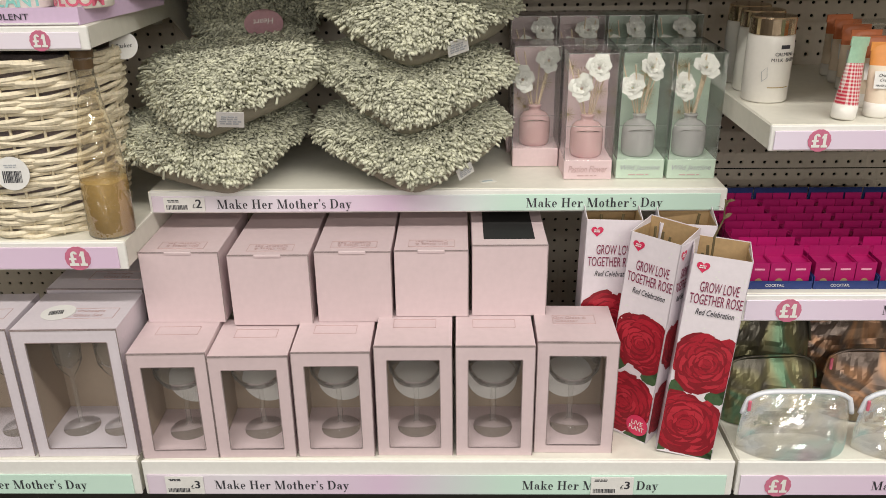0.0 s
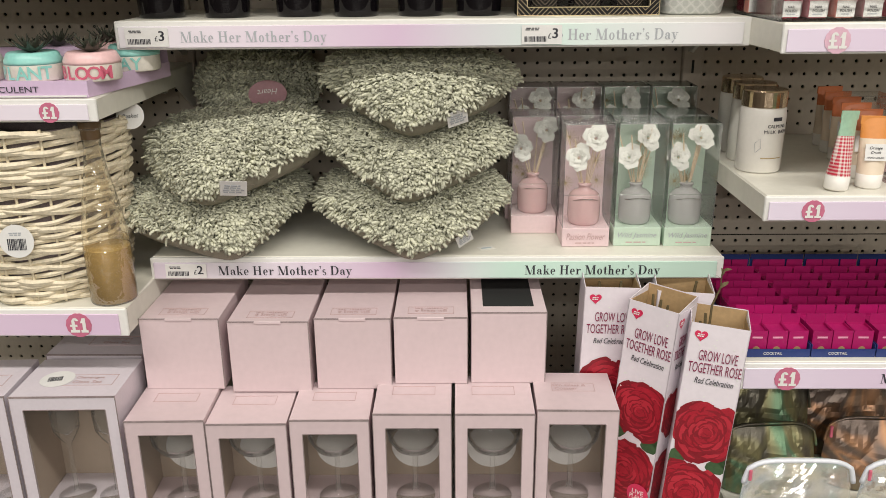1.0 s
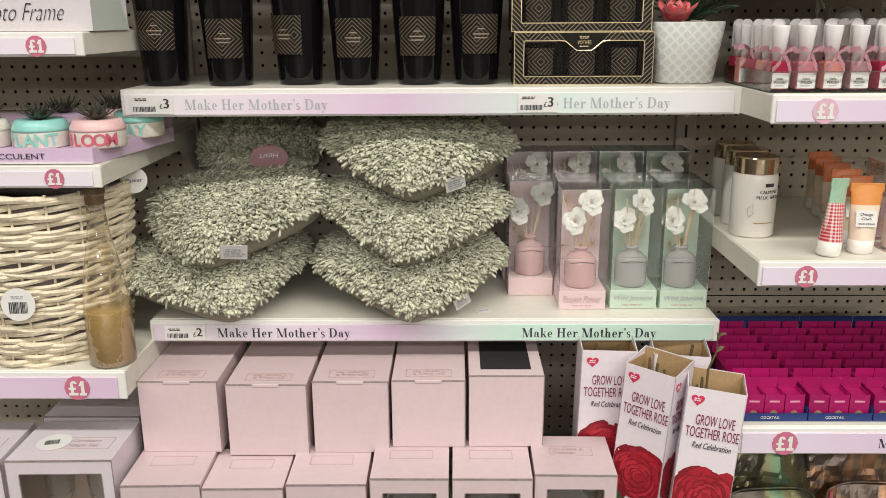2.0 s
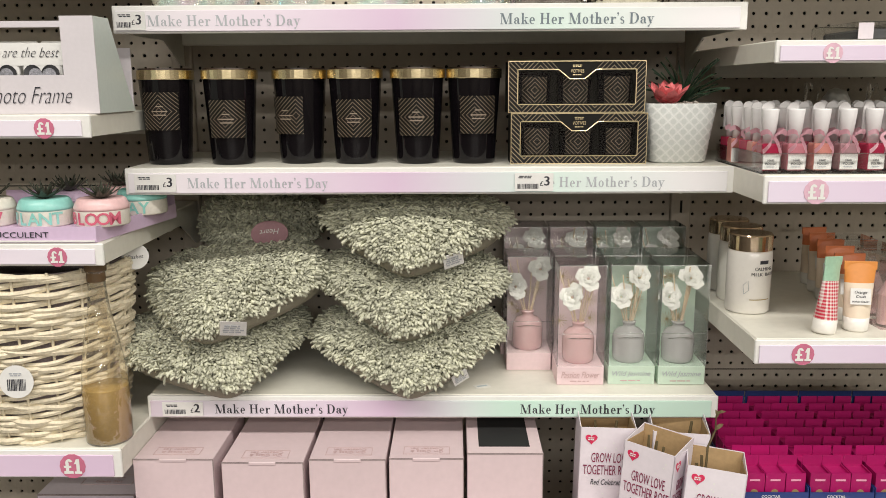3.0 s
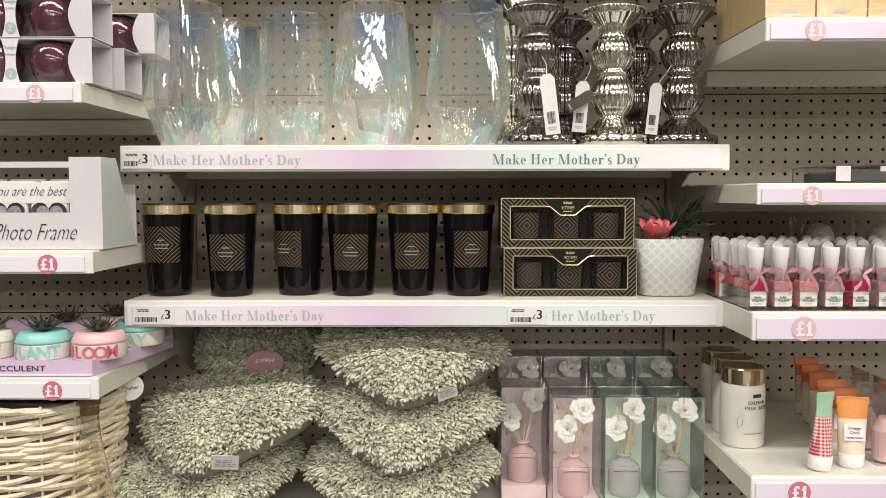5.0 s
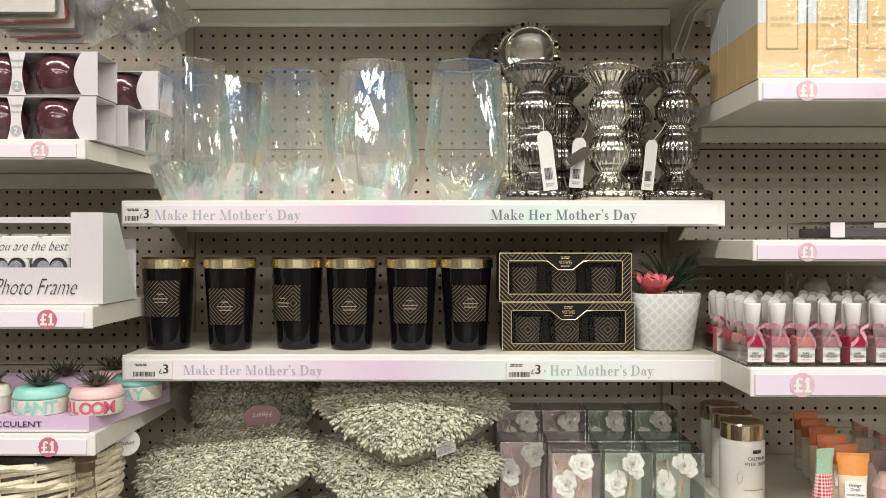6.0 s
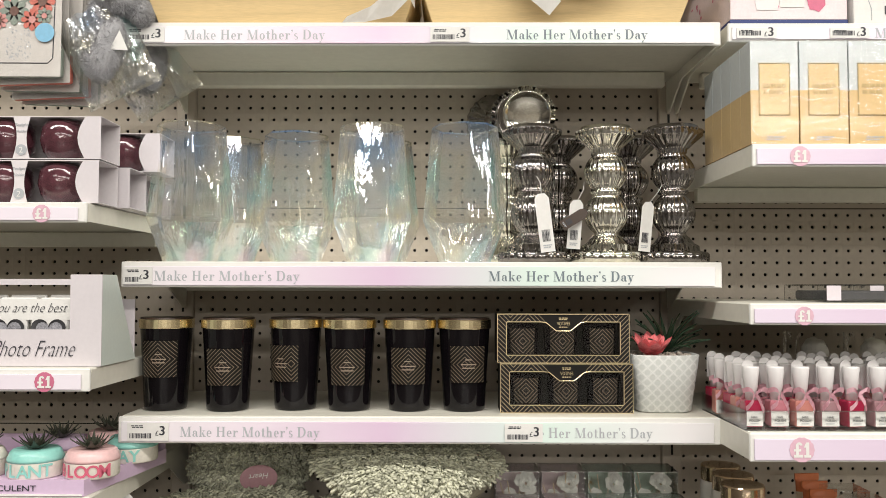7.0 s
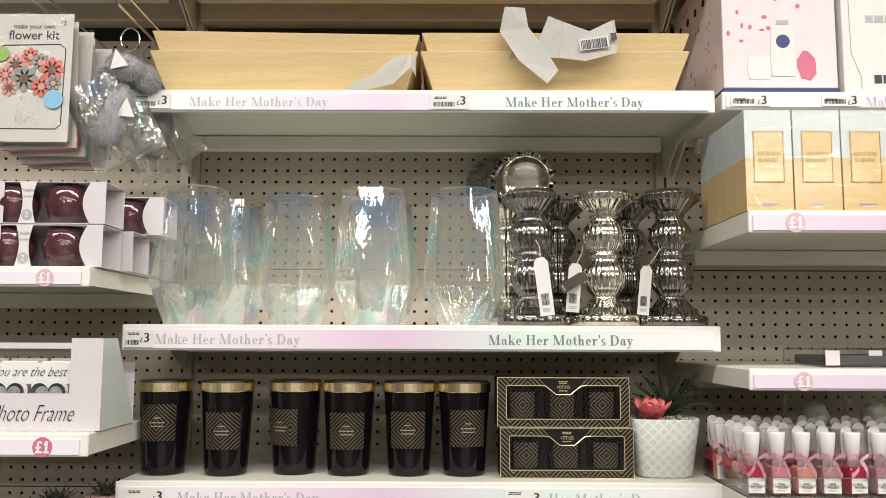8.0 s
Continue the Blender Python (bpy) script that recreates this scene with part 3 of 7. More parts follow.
# ---- shag cushions ----
SHAG = mat("sage_chenille_pile", (0.55, 0.55, 0.43), 0.9, vary=0.22, scale=30)
nt = SHAG.node_tree
geo, vary_, hsv = [nt.nodes.new("ShaderNode" + k) for k in ("NewGeometry", "MapRange", "HueSaturation")]
vary_.inputs[3].default_value, vary_.inputs[4].default_value = 0.68, 1.28
nt.links.new(geo.outputs["Random Per Island"], vary_.inputs[0])
nt.links.new(vary_.outputs[0], hsv.inputs["Value"])
base = nt.nodes["Principled BSDF"].inputs["Base Color"]
nt.links.new(base.links[0].from_socket, hsv.inputs["Color"])
nt.links.new(hsv.outputs[0], base)
# back cloth, darkened so that the gaps between tufts read as shaded crevices
SHAG_B = mat("sage_cushion_back", (0.27, 0.25, 0.19), 0.85, vary=0.12, scale=60, bump=0.3)


def heart(a, size=1.0):
    """The outline of a rounded heart with its point towards -y."""
    x = 0.97 * math.sin(a) ** 3
    y = (13 * math.cos(a) - 5 * math.cos(2 * a) - 2 * math.cos(3 * a) - math.cos(4 * a)) / 16.5
    return Vector(((0.48 * x * 0.178 + 0.52 * 0.172 * math.sin(a)) * size, (0.48 * (y + 0.05) * 0.16 + 0.52 * 0.148 * math.cos(a)) * size, 0))


def cushion(m, seed, label, size=1.0, thick=0.046, n=7000, sag=0.9):
    """A heart-shaped cushion: smooth cloth back, a top of many chunky chenille tufts, and a point that sags over its front."""
    rng = random.Random(seed)
    t = thing("shag_cushion", m, label, "cushion", "heart cushions")

    def droop(p):
        f = max(0.0, -p.y - 0.02)
        return p - Vector((0, 0, sag * f * f * 1.5 - 0.3 * p.x * p.x))

    bm = bmesh.new()
    seg, rings = 60, 10
    rows = []
    for j in range(rings + 1):
        u = j / rings
        k = math.sin(u * math.pi)
        z = -math.cos(u * math.pi) * thick
        s = max(0.02, k ** 0.5)
        rows.append([bm.verts.new(droop(heart(2 * math.pi * i / seg, size) * s + Vector((0, 0, z)))) for i in range(seg)])
    for a, b in zip(rows, rows[1:]):
        for i in range(seg):
            bm.faces.new((a[i], a[(i + 1) % seg], b[(i + 1) % seg], b[i]))
    bm.faces.new(rows[0][::-1])
    bm.faces.new(rows[-1])
    part("cloth_back", bm, SHAG_B, t, "smooth sage cloth back", smooth=True)
    vs, fs = [], []
    for _ in range(n):
        a = rng.uniform(0, 2 * math.pi)
        w = 0.535 + 0.465 * rng.random() ** 1.1
        k = math.sin(w * math.pi)
        p = heart(a, size) * max(0.02, k ** 0.5)
        side = p.normalized()
        p.z = -math.cos(w * math.pi) * thick
        out = (side * max(0.05, k) * 0.9 + Vector((0, 0, -math.cos(w * math.pi) * 0.9 + 0.05))).normalized()
        p = droop(p)
        clump = noise.noise_vector(p * 42 + Vector((seed * 3.1, 0, 0))) * 0.75
        out = (out + clump + Vector((rng.gauss(0, 0.3), rng.gauss(0, 0.3), rng.gauss(0, 0.3)))).normalized()
        ln, r = rng.uniform(0.012, 0.021), rng.uniform(0.002, 0.0029)
        bend = Vector((rng.gauss(0, 1), rng.gauss(0, 1), -0.9)).normalized() * ln * 0.4
        pts = [p - out * 0.003, p + out * ln * 0.55, p + out * ln * 0.9 + bend]
        u = out.orthogonal().normalized()
        v = out.cross(u)
        k = len(vs)
        for q, rr in zip(pts, (r * 0.7, r, r * 1.1)):
            vs += [q + rr * (math.cos(1.5708 * w) * u + math.sin(1.5708 * w) * v) for w in range(4)]
        for q in (0, 4):
            fs += [(k + q + w, k + q + (w + 1) % 4, k + q + 4 + (w + 1) % 4, k + q + 4 + w) for w in range(4)]
        fs.append((k + 8, k + 9, k + 10, k + 11))
    me = bpy.data.meshes.new("pile")
    me.from_pydata(vs, [], fs)
    for f in me.polygons:
        f.use_smooth = True
    pile = link_mesh("pile", me, SHAG, t, "sage chenille pile")
    pile["kind"] = "stuff"
    return t


def care_label(parent, m, w=0.045, h=0.035):
    tag = part("care_label", box(-w / 2, w / 2, -0.0006, 0, -h / 2, h / 2), PAPER, parent, "white sewn care label")
    tag.matrix_basis = m
    bars(tag, -w * 0.4, w * 0.4, -0.0008, -h * 0.3, h * 0.3, 4, GREY_INK, seed=3)
    return tag


SAGE = "sage green shaggy heart cushion"
c = cushion(pose(-0.392, 0.10, 0.702, 9, -3, 24), 1, SAGE + " on the shelf", 0.94)
c = cushion(pose(-0.352, 0.105, 0.806, 13, -4, -14), 2, SAGE + " with a white care label", 0.95)
care_label(c, pose(0.07, -0.152, 0.0, 20, 14, 24), 0.042, 0.032)
cushion(pose(-0.34, 0.275, 0.88, 66, 0, 4), 6, SAGE + " propped behind", 0.62, n=5000)
c = cushion(pose(-0.042, 0.10, 0.705, 9, 0, 4), 3, SAGE + " on the shelf", 0.94)
care_label(c, pose(0.085, -0.1, -0.02, 20, -25, 20), 0.03, 0.03)
c = cushion(pose(-0.038, 0.108, 0.805, 11, 2, -3), 4, SAGE + " between two others", 0.93)
c = cushion(pose(-0.03, 0.12, 0.91, 9, 2, -3), 5, SAGE + " on top of a stack", 0.93)
care_label(c, pose(0.075, -0.11, -0.015, 20, -15, 20), 0.035, 0.03)
hl = thing("round_label", pose(-0.302, 0.165, 0.893, -12, 176, 8), "oval pink printed label lying on a cushion", "label")
# pink darkened: the shade under the shelf above is put into the card's colour
part("disc", lathe([(0.034, 0), (0.034, 0.0008)], 32, m=pose(0, 0, 0, 90) @ Matrix.Diagonal((1, 0.75, 1, 1))), mat("shaded_pink_card", (0.42, 0.24, 0.27), 0.4), hl)
letters("Heart", hl, (0, -0.0014, -0.004), PAPER, width=0.036, shear=0.3)


# ---- reed diffusers in clear boxes ----
BLUEGREY = mat("blue_grey_print", (0.5, 0.57, 0.6), 0.4)
PVC = glass("clear_pvc", (0.97, 0.98, 0.97), 0.04, 0.07)
PVC_EDGE = glass("pvc_fold", (0.9, 0.92, 0.9), 0.2, 0.3)
BLUSH = mat("blush_print_card", (0.74, 0.57, 0.59), 0.5, vary=0.06)
MINTC = mat("mint_print_card", (0.55, 0.68, 0.56), 0.5, vary=0.06)
BOTTLE_P = mat("blush_lacquered_glass", (0.66, 0.42, 0.42), 0.12, vary=0.03, coat=0.6)
BOTTLE_G = mat("grey_lacquered_glass", (0.42, 0.41, 0.40), 0.12, vary=0.03, coat=0.6)
REED = mat("pale_reed", (0.74, 0.58, 0.40), 0.7, vary=0.2, scale=60)
PETAL = mat("white_paper_petal", (0.8, 0.79, 0.74), 0.7, vary=0.06)
GOLDP = mat("gold_print", (0.45, 0.34, 0.16), 0.35, metal=0.3)
SILVER = mat("polished_silver", (0.75, 0.73, 0.70), 0.16, metal=1.0, vary=0.05)


def paper_rose(m, r, bm=None, petals=14, seed=0):
    """A rose of curled petals round a bud."""
    rng = random.Random(seed)
    bm = bm or bmesh.new()
    for k in range(petals):
        ring = k / petals
        a = k * 2.4 + rng.uniform(-0.2, 0.2)
        tilt = 0.25 + 1.05 * (1 - ring)
        rr = r * (0.35 + 0.65 * ring)
        rows = []
        for j in range(4):
            v = j / 3
            w = rr * 0.62 * math.sin(math.pi * (0.12 + 0.66 * v))
            row = []
            for i in range(4):
                u = i / 3 * 2 - 1
                p = Vector((u * w, 0.12 * r + rr * v * math.cos(tilt) + 0.1 * rr * v * v, rr * v * math.sin(tilt) * 0.8 - abs(u) * 0.08 * rr - 0.12 * rr * v ** 3))
                row.append(bm.verts.new(m @ (Matrix.Rotation(a, 4, "Z") @ p)))
            rows.append(row)
        for p, q in zip(rows, rows[1:]):
            for i in range(3):
                bm.faces.new((p[i], p[i + 1], q[i + 1], q[i]))
    return bm


def reed_diffuser(m, card, bottle_mat, name_text, seed, label, inside=True):
    """A clear box on a card tray: bottle with a silver collar, reeds and paper roses before a printed back card."""
    rng = random.Random(seed)
    w, d, h, b = 0.082, 0.08, 0.215, 0.034
    t = thing("reed_diffuser", m, label, "reed diffuser", "boxed reed diffusers")
    x0, x1 = -w / 2, w / 2
    part("card_base", box(x0, x1, 0, d, 0, b, 0.0008), card, t)
    part("back_card", box(x0 + 0.001, x1 - 0.001, d - 0.002, d - 0.0008, b, h - 0.002), card, t)
    bm = bmesh.new()
    for q in ((x0, x1, 0, 0.0005, b, h), (x0, x0 + 0.0005, 0.0005, d, b, h), (x1 - 0.0005, x1, 0.0005, d, b, h), (x0, x1, 0, d, h, h + 0.0005)):
        box(*q, bm=bm)
    part("clear_cover", bm, PVC, t, "clear plastic cover").visible_shadow = False
    bm = bmesh.new()
    for x in (x0, x1):
        box(x - 0.0006, x + 0.0006, -0.0006, 0.0006, b, h, bm=bm)
        box(x - 0.0005, x + 0.0005, 0, d, h - 0.0004, h + 0.0008, bm=bm)
    box(x0, x1, -0.0006, 0.0006, h - 0.0005, h + 0.0009, bm=bm)
    box(x0, x1, -0.0006, 0.0004, 0.093, 0.094, bm=bm)
    part("fold", bm, PVC_EDGE, t).visible_shadow = False
    if name_text:
        letters(name_text, t, (0, -0.0008, b * 0.55), GREY_INK if card is MINTC else PINK_PRINT, width=w * 0.82, height=0.012, shear=0.3)
        bars(t, x0 + 0.02, x1 - 0.02, -0.0004, 0.006, 0.009, 1, PINK_PRINT, seed=seed)
    bt = part("bottle", lathe([(0.0, 0.0), (0.024, 0.0), (0.0275, 0.004), (0.0285, 0.014), (0.0285, 0.042), (0.026, 0.052), (0.019, 0.059), (0.0105, 0.062), (0.0105, 0.068), (0.012, 0.069), (0.012, 0.072), (0.008, 0.072)], 28, m=pose(0, 0.036, b)), bottle_mat, t, "lacquered glass bottle", smooth=True)
    part("collar_wire", tube([(0.0262 * math.sin(a) , 0.036 - 0.0292 * math.cos(a), b + 0.046 + 0.004 * math.cos(2 * a)) for a in [k * 0.22 - 1.1 for k in range(11)]], 0.0007, 5), SILVER, bt)
    tips = []
    for k in range(5):
        a = (-0.34, -0.2, 0.12, 0.24, 0.36)[k] + rng.uniform(-0.06, 0.06)
        ln = rng.uniform(0.085, 0.118)
        tip = Vector((math.sin(a) * ln, 0.036 + rng.uniform(-0.012, 0.02), b + 0.066 + ln * math.cos(a)))
        tip.x = max(-0.036, min(0.036, tip.x))
        tips.append(tip)
        part("reed", tube([(tip.x * 0.05, 0.036, b + 0.05), tip], 0.0011, 6), REED, t)
    for k, (tx, tz, r) in enumerate(((rng.uniform(-0.024, -0.012), 0.152, 0.023), (rng.uniform(0.014, 0.022), 0.186, 0.023))):
        part("paper_rose", paper_rose(pose(tx, 0.03, tz, 60 + rng.uniform(-15, 10), 0, rng.uniform(-30, 30)), r, seed=seed + k), PETAL, t, "white paper rose")
        part("reed", tube([(0, 0.036, b + 0.05), (tx, 0.032, tz)], 0.001, 6), REED, t)
    bm = bmesh.new()
    for k in range(5):
        cx, cz = rng.uniform(-0.03, 0.03), rng.uniform(0.09, 0.18)
        for q in range(14):
            a = q * 0.449
            tube([(cx, d - 0.0024, cz), (cx + 0.014 * math.cos(a), d - 0.0024, cz + 0.014 * math.sin(a))], 0.0005, 3, bm=bm)
    part("flower_print", bm, GOLDP, t)
    return t


PJ = "boxed pink reed diffuser with white paper roses"
GJ = "boxed grey and mint reed diffuser with white paper roses"
reed_diffuser(pose(0.177, 0.128, 0.6405), BLUSH, BOTTLE_P, "", 11, PJ)
reed_diffuser(pose(0.261, 0.051, 0.6405), BLUSH, BOTTLE_P, "Passion Flower", 12, PJ)
reed_diffuser(pose(0.3515, 0.055, 0.6405), MINTC, BOTTLE_G, "Wild Jasmine", 13, GJ)
reed_diffuser(pose(0.439, 0.053, 0.6405), MINTC, BOTTLE_G, "Wild Jasmine", 14, GJ)
for n, (x, c, bt) in enumerate(((0.177, BLUSH, BOTTLE_P), (0.264, BLUSH, BOTTLE_P), (0.352, MINTC, BOTTLE_G), (0.44, MINTC, BOTTLE_G))):
    if n:
        reed_diffuser(pose(x, 0.137, 0.6405), c, bt, "", 20 + n, (GJ, PJ)[n < 2])
    reed_diffuser(pose(x, 0.222, 0.6785), c, bt, "", 30 + n, (GJ, PJ)[n < 2])

rz = thing("card_riser", pose(0, 0, 0), "plain pink card riser under boxed diffusers", "riser")
part("carton", box(0.13, 0.49, 0.22, 0.31, 0.6405, 0.678, 0.001), BLUSH, rz)

# ---- potted rose plants in tall card sleeves ----
SLEEVE = mat("pale_pink_print_card", (0.75, 0.69, 0.74), 0.4, vary=0.05, scale=10)
KRAFT = mat("kraft_card_inside", (0.42, 0.28, 0.14), 0.75, vary=0.15)
REDS = [mat("red_rose_print", (0.37, 0.011, 0.026), 0.4, vary=0.25, scale=40), mat("dark_red_rose_print", (0.23, 0.006, 0.015), 0.4, vary=0.2, scale=40), mat("bright_red_rose_print", (0.46, 0.022, 0.04), 0.4, vary=0.15, scale=40)]
LEAFP = mat("leaf_print", (0.05, 0.10, 0.04), 0.5, vary=0.3)
HEARTP = mat("heart_print", (0.62, 0.03, 0.10), 0.35)
TEXTP = mat("plum_print", (0.22, 0.02, 0.07), 0.4)
STEM = mat("brown_green_stem", (0.12, 0.09, 0.04), 0.7, vary=0.3)


def disc(bm, cx, cz, y, rx, rz, rot=0.0, n=14, wob=0.0, seed=0):
    rng = random.Random(seed)
    vs = []
    for k in range(n):
        a = 2 * math.pi * k / n
        q = 1 + wob * rng.uniform(-1, 1)
        u, v = rx * q * math.cos(a), rz * q * math.sin(a)
        vs.append(bm.verts.new((cx + u * math.cos(rot) - v * math.sin(rot), y, cz + u * math.sin(rot) + v * math.cos(rot))))
    return bm.faces.new(vs)


def rose_print(parent, cx, cz, r, seed, lim):
    """A printed rose: petals laid over one another in three reds, kept within the face."""
    rng = random.Random(seed)
    meshes = [bmesh.new() for _ in REDS]
    n = 46
    for k in range(n):
        u = 1 - k / n
        a = k * 2.4 + rng.uniform(-0.35, 0.35)
        ring = r * 0.78 * u ** 0.75
        pr = r * (0.16 + 0.34 * u) * rng.uniform(0.8, 1.15)
        x, z = cx + ring * math.cos(a), cz + ring * math.sin(a) * 0.95
        y = -0.0004 - k * 0.00006
        disc(meshes[1], x, z, y, pr, pr * 0.66, a + 1.57 + rng.uniform(-0.4, 0.4), 14, 0.13, rng.random())
        q = 0 if rng.random() < 0.62 else 2
        disc(meshes[q], x - 0.09 * pr * math.cos(a), z - 0.1 * pr * math.sin(a) + 0.05 * pr, y - 0.00003, pr * 0.93, pr * 0.55, a + 1.57 + rng.uniform(-0.4, 0.4), 14, 0.07, rng.random())
    for bm, material in zip(meshes, REDS):
        for v in bm.verts:
            v.co.x = max(-lim, min(lim, v.co.x))
            v.co.z = max(0.003, v.co.z)
        part("printed_petals", bm, material, parent)


def rose_sleeve(m, w, d, h, label, seed, both=False, badge=False, code=False):
    """A tall open card sleeve with a printed front; bare rose canes stand in it."""
    t = thing("rose_sleeve", m, label, "potted plant", "boxed rose plants")
    x0, x1, k = -w / 2, w / 2, 0.0012
    bm = bmesh.new()
    dip = 0.012

    def sheet(pts, n):
        off = Vector(n) * k
        a = [bm.verts.new(p) for p in pts]
        b = [bm.verts.new(Vector(p) + off) for p in pts]
        bm.faces.new(a)
        bm.faces.new(b[::-1])
        for i in range(4):
            bm.faces.new((a[i], a[i - 1], b[i - 1], b[i]))

    def flush(nm):
        bmesh.ops.recalc_face_normals(bm, faces=bm.faces)
        part(nm, bm, SLEEVE, t)
        return bmesh.new()

    sheet([(x0, 0, 0), (x1, 0, 0), (x1, 0, h), (x0, 0, h)], (0, 1, 0))
    bm = flush("front_panel")
    sheet([(x0, d, 0), (x1, d, 0), (x1, d, h + dip), (x0, d, h + dip)], (0, -1, 0))
    bm = flush("back_panel")
    sheet([(x0, 0, 0), (x0, d, 0), (x0, d, h + dip), (x0, 0, h)], (1, 0, 0))
    bm = flush("side_panel")
    sheet([(x1, 0, 0), (x1, d, 0), (x1, d, h + dip), (x1, 0, h)], (-1, 0, 0))
    flush("side_panel").free()
    inner = bmesh.new()
    for q in ((x0 + 0.0015, x1 - 0.0015, d - 0.003, d - 0.002, 0.12, h + dip - 0.001), (x0 + 0.0015, x0 + 0.0025, 0.002, d - 0.003, 0.12, h - 0.001), (x1 - 0.0025, x1 - 0.0015, 0.002, d - 0.003, 0.12, h - 0.001), (x0 + 0.002, x1 - 0.002, 0.0015, 0.0022, 0.12, h - 0.001), (x0 + 0.002, x1 - 0.002, 0.002, d - 0.002, 0.10, 0.12)):
        box(*q, bm=inner)
    part("kraft_lining", inner, KRAFT, t, "brown kraft lining")
    rng = random.Random(seed)
    for q in range(5):
        x, y = rng.uniform(-0.025, 0.025), rng.uniform(0.02, d - 0.02)
        part("cane", tube([(x * 0.4, y, 0.12), (x * 0.8, y, h - 0.06), (x * 1.15, y + 0.004, h + rng.uniform(-0.03, 0.012))], [0.004, 0.0035, 0.0022], 6), STEM, t)
    faces = [t]
    if both:
        side = part("side_face", box(-d / 2, d / 2, -0.0004, 0.0002, 0.002, h - 0.002), SLEEVE, t)
        side.matrix_basis = pose(x1 + 0.0006, d / 2, 0, 0, 0, 90)
        faces.append(side)
    for fi, f in enumerate(faces):
        fw = w if fi == 0 else d
        L = fw / 2 - 0.001
        for q, (cx, cz, r) in enumerate(((0.006, h * 0.49, fw * 0.63), (-0.008, h * 0.17, fw * 0.68))):
            for lx, lz, la, lr in ((0.8, -0.85, -0.6, 0.5), (-0.7, -0.9, 0.7, 0.45), (0.55, -1.0, 0.2, 0.42)):
                bm = bmesh.new()
                disc(bm, cx + r * lx, cz + r * lz, -0.0003, r * lr, r * 0.24, la, 12)
                for v in bm.verts:
                    v.co.x = max(-L, min(L, v.co.x))
                    v.co.z = max(0.002, v.co.z)
                part("printed_leaf", bm, LEAFP, f)
            rose_print(f, cx, cz, r, seed * 7 + q + fi, L)
        letters("GROW LOVE", f, (0.004, -0.0012, h * 0.855), TEXTP, width=fw * 0.66, height=0.017, bold=0.0)
        letters("TOGETHER ROSE", f, (0.002, -0.0012, h * 0.795), TEXTP, width=fw * 0.9, height=0.017, bold=0.0)
        letters("Red Celebration", f, (0.004, -0.0012, h * 0.735), INK, width=fw * 0.66, height=0.010, shear=0.3)
        bm = bmesh.new()
        vs = [bm.verts.new((-fw * 0.3 + 0.010 * math.sin(a) ** 3, -0.0008, h * 0.945 + 0.010 * (13 * math.cos(a) - 5 * math.cos(2 * a) - 2 * math.cos(3 * a) - math.cos(4 * a)) / 16)) for a in [2 * math.pi * s / 24 for s in range(24)]]
        bm.faces.new(vs)
        hp = part("printed_heart", bm, HEARTP, f)
        bars(hp, -fw * 0.3 - 0.006, -fw * 0.3 + 0.006, -0.001, h * 0.945 - 0.002, h * 0.945 + 0.004, 2, PAPER, seed=1)
        bm = bmesh.new()
        rr = random.Random(seed + 50 + fi)
        for s in range(26):
            disc(bm, rr.uniform(-L * 0.9, L * 0.9), h * rr.uniform(0.58, 0.97), -0.0005, 0.0014, 0.0014, 0, 8)
        part("printed_speckle", bm, PAPER, f)["kind"] = "stuff"
    if badge:
        b = part("round_badge", lathe([(0.019, 0), (0.019, 0.0006)], 28, m=pose(w * 0.28, -0.0036, 0.03, 90)), HEARTP, t, "round red badge")
        letters("LIVE", b, (w * 0.28, -0.0048, 0.035), PAPER, width=0.02, height=0.008)
        letters("PLANT", b, (w * 0.28, -0.0048, 0.025), PAPER, width=0.026, height=0.008)
    if code:
        lab = part("barcode_panel", box(0.012, d - 0.012, -0.0008, -0.0002, 0.004, 0.05), PAPER, t, "white barcode panel")
        lab.matrix_basis = pose(x1 + 0.0005, 0, 0, 0, 0, 90)
        barcode(lab, 0.018, 0.045, -0.001, 0.006, 0.026, 4)
        bars(lab, 0.018, 0.05, -0.001, 0.034, 0.042, 3, GREY_INK, seed=5)
    return t


RS = "tall pale pink card sleeve printed with red roses"
rose_sleeve(pose(0.407, -0.19, 0.2415, -5.5, 4.2, -14), 0.088, 0.07, 0.346, RS + " holding canes", 1, code=True)
rose_sleeve(pose(0.318, -0.131, 0.2415, -4, 2.5, -38), 0.085, 0.07, 0.36, RS + " with a badge", 2, both=True, badge=True)
rose_sleeve(pose(0.288, -0.052, 0.2415, 0, 1, -2), 0.092, 0.07, 0.363, RS + " behind the others", 3)
rose_sleeve(pose(0.403, -0.06, 0.2415, 0, 1.5, -6), 0.092, 0.07, 0.358, RS + " behind the others", 4)
sprig = thing("rose_shoot", pose(0.432, -0.13, 0.585), "dry brown rose shoot with small leaves", "shoot")
part("shoot", tube([(0, 0, -0.04), (0.002, 0.002, 0.02), (0.012, 0.0, 0.05), (0.01, -0.004, 0.075)], [0.002, 0.0018, 0.0014, 0.0008], 6), STEM, sprig)
for k, (a, b) in enumerate(((0.05, 20), (0.06, 140), (0.075, -30), (0.07, 80))):
    bm = bmesh.new()
    bmesh.ops.create_grid(bm, x_segments=3, y_segments=2, size=0.5)
    for v in bm.verts:
        s = 1 - (2 * v.co.x) ** 2 * 0.8
        v.co = Vector((0.016 * (v.co.x + 0.5), 0.007 * v.co.y * s, 0.004 * s))
    part("leaf", bm, STEM, sprig).matrix_basis = pose(0.011, -0.002, a, 30, -30, b)


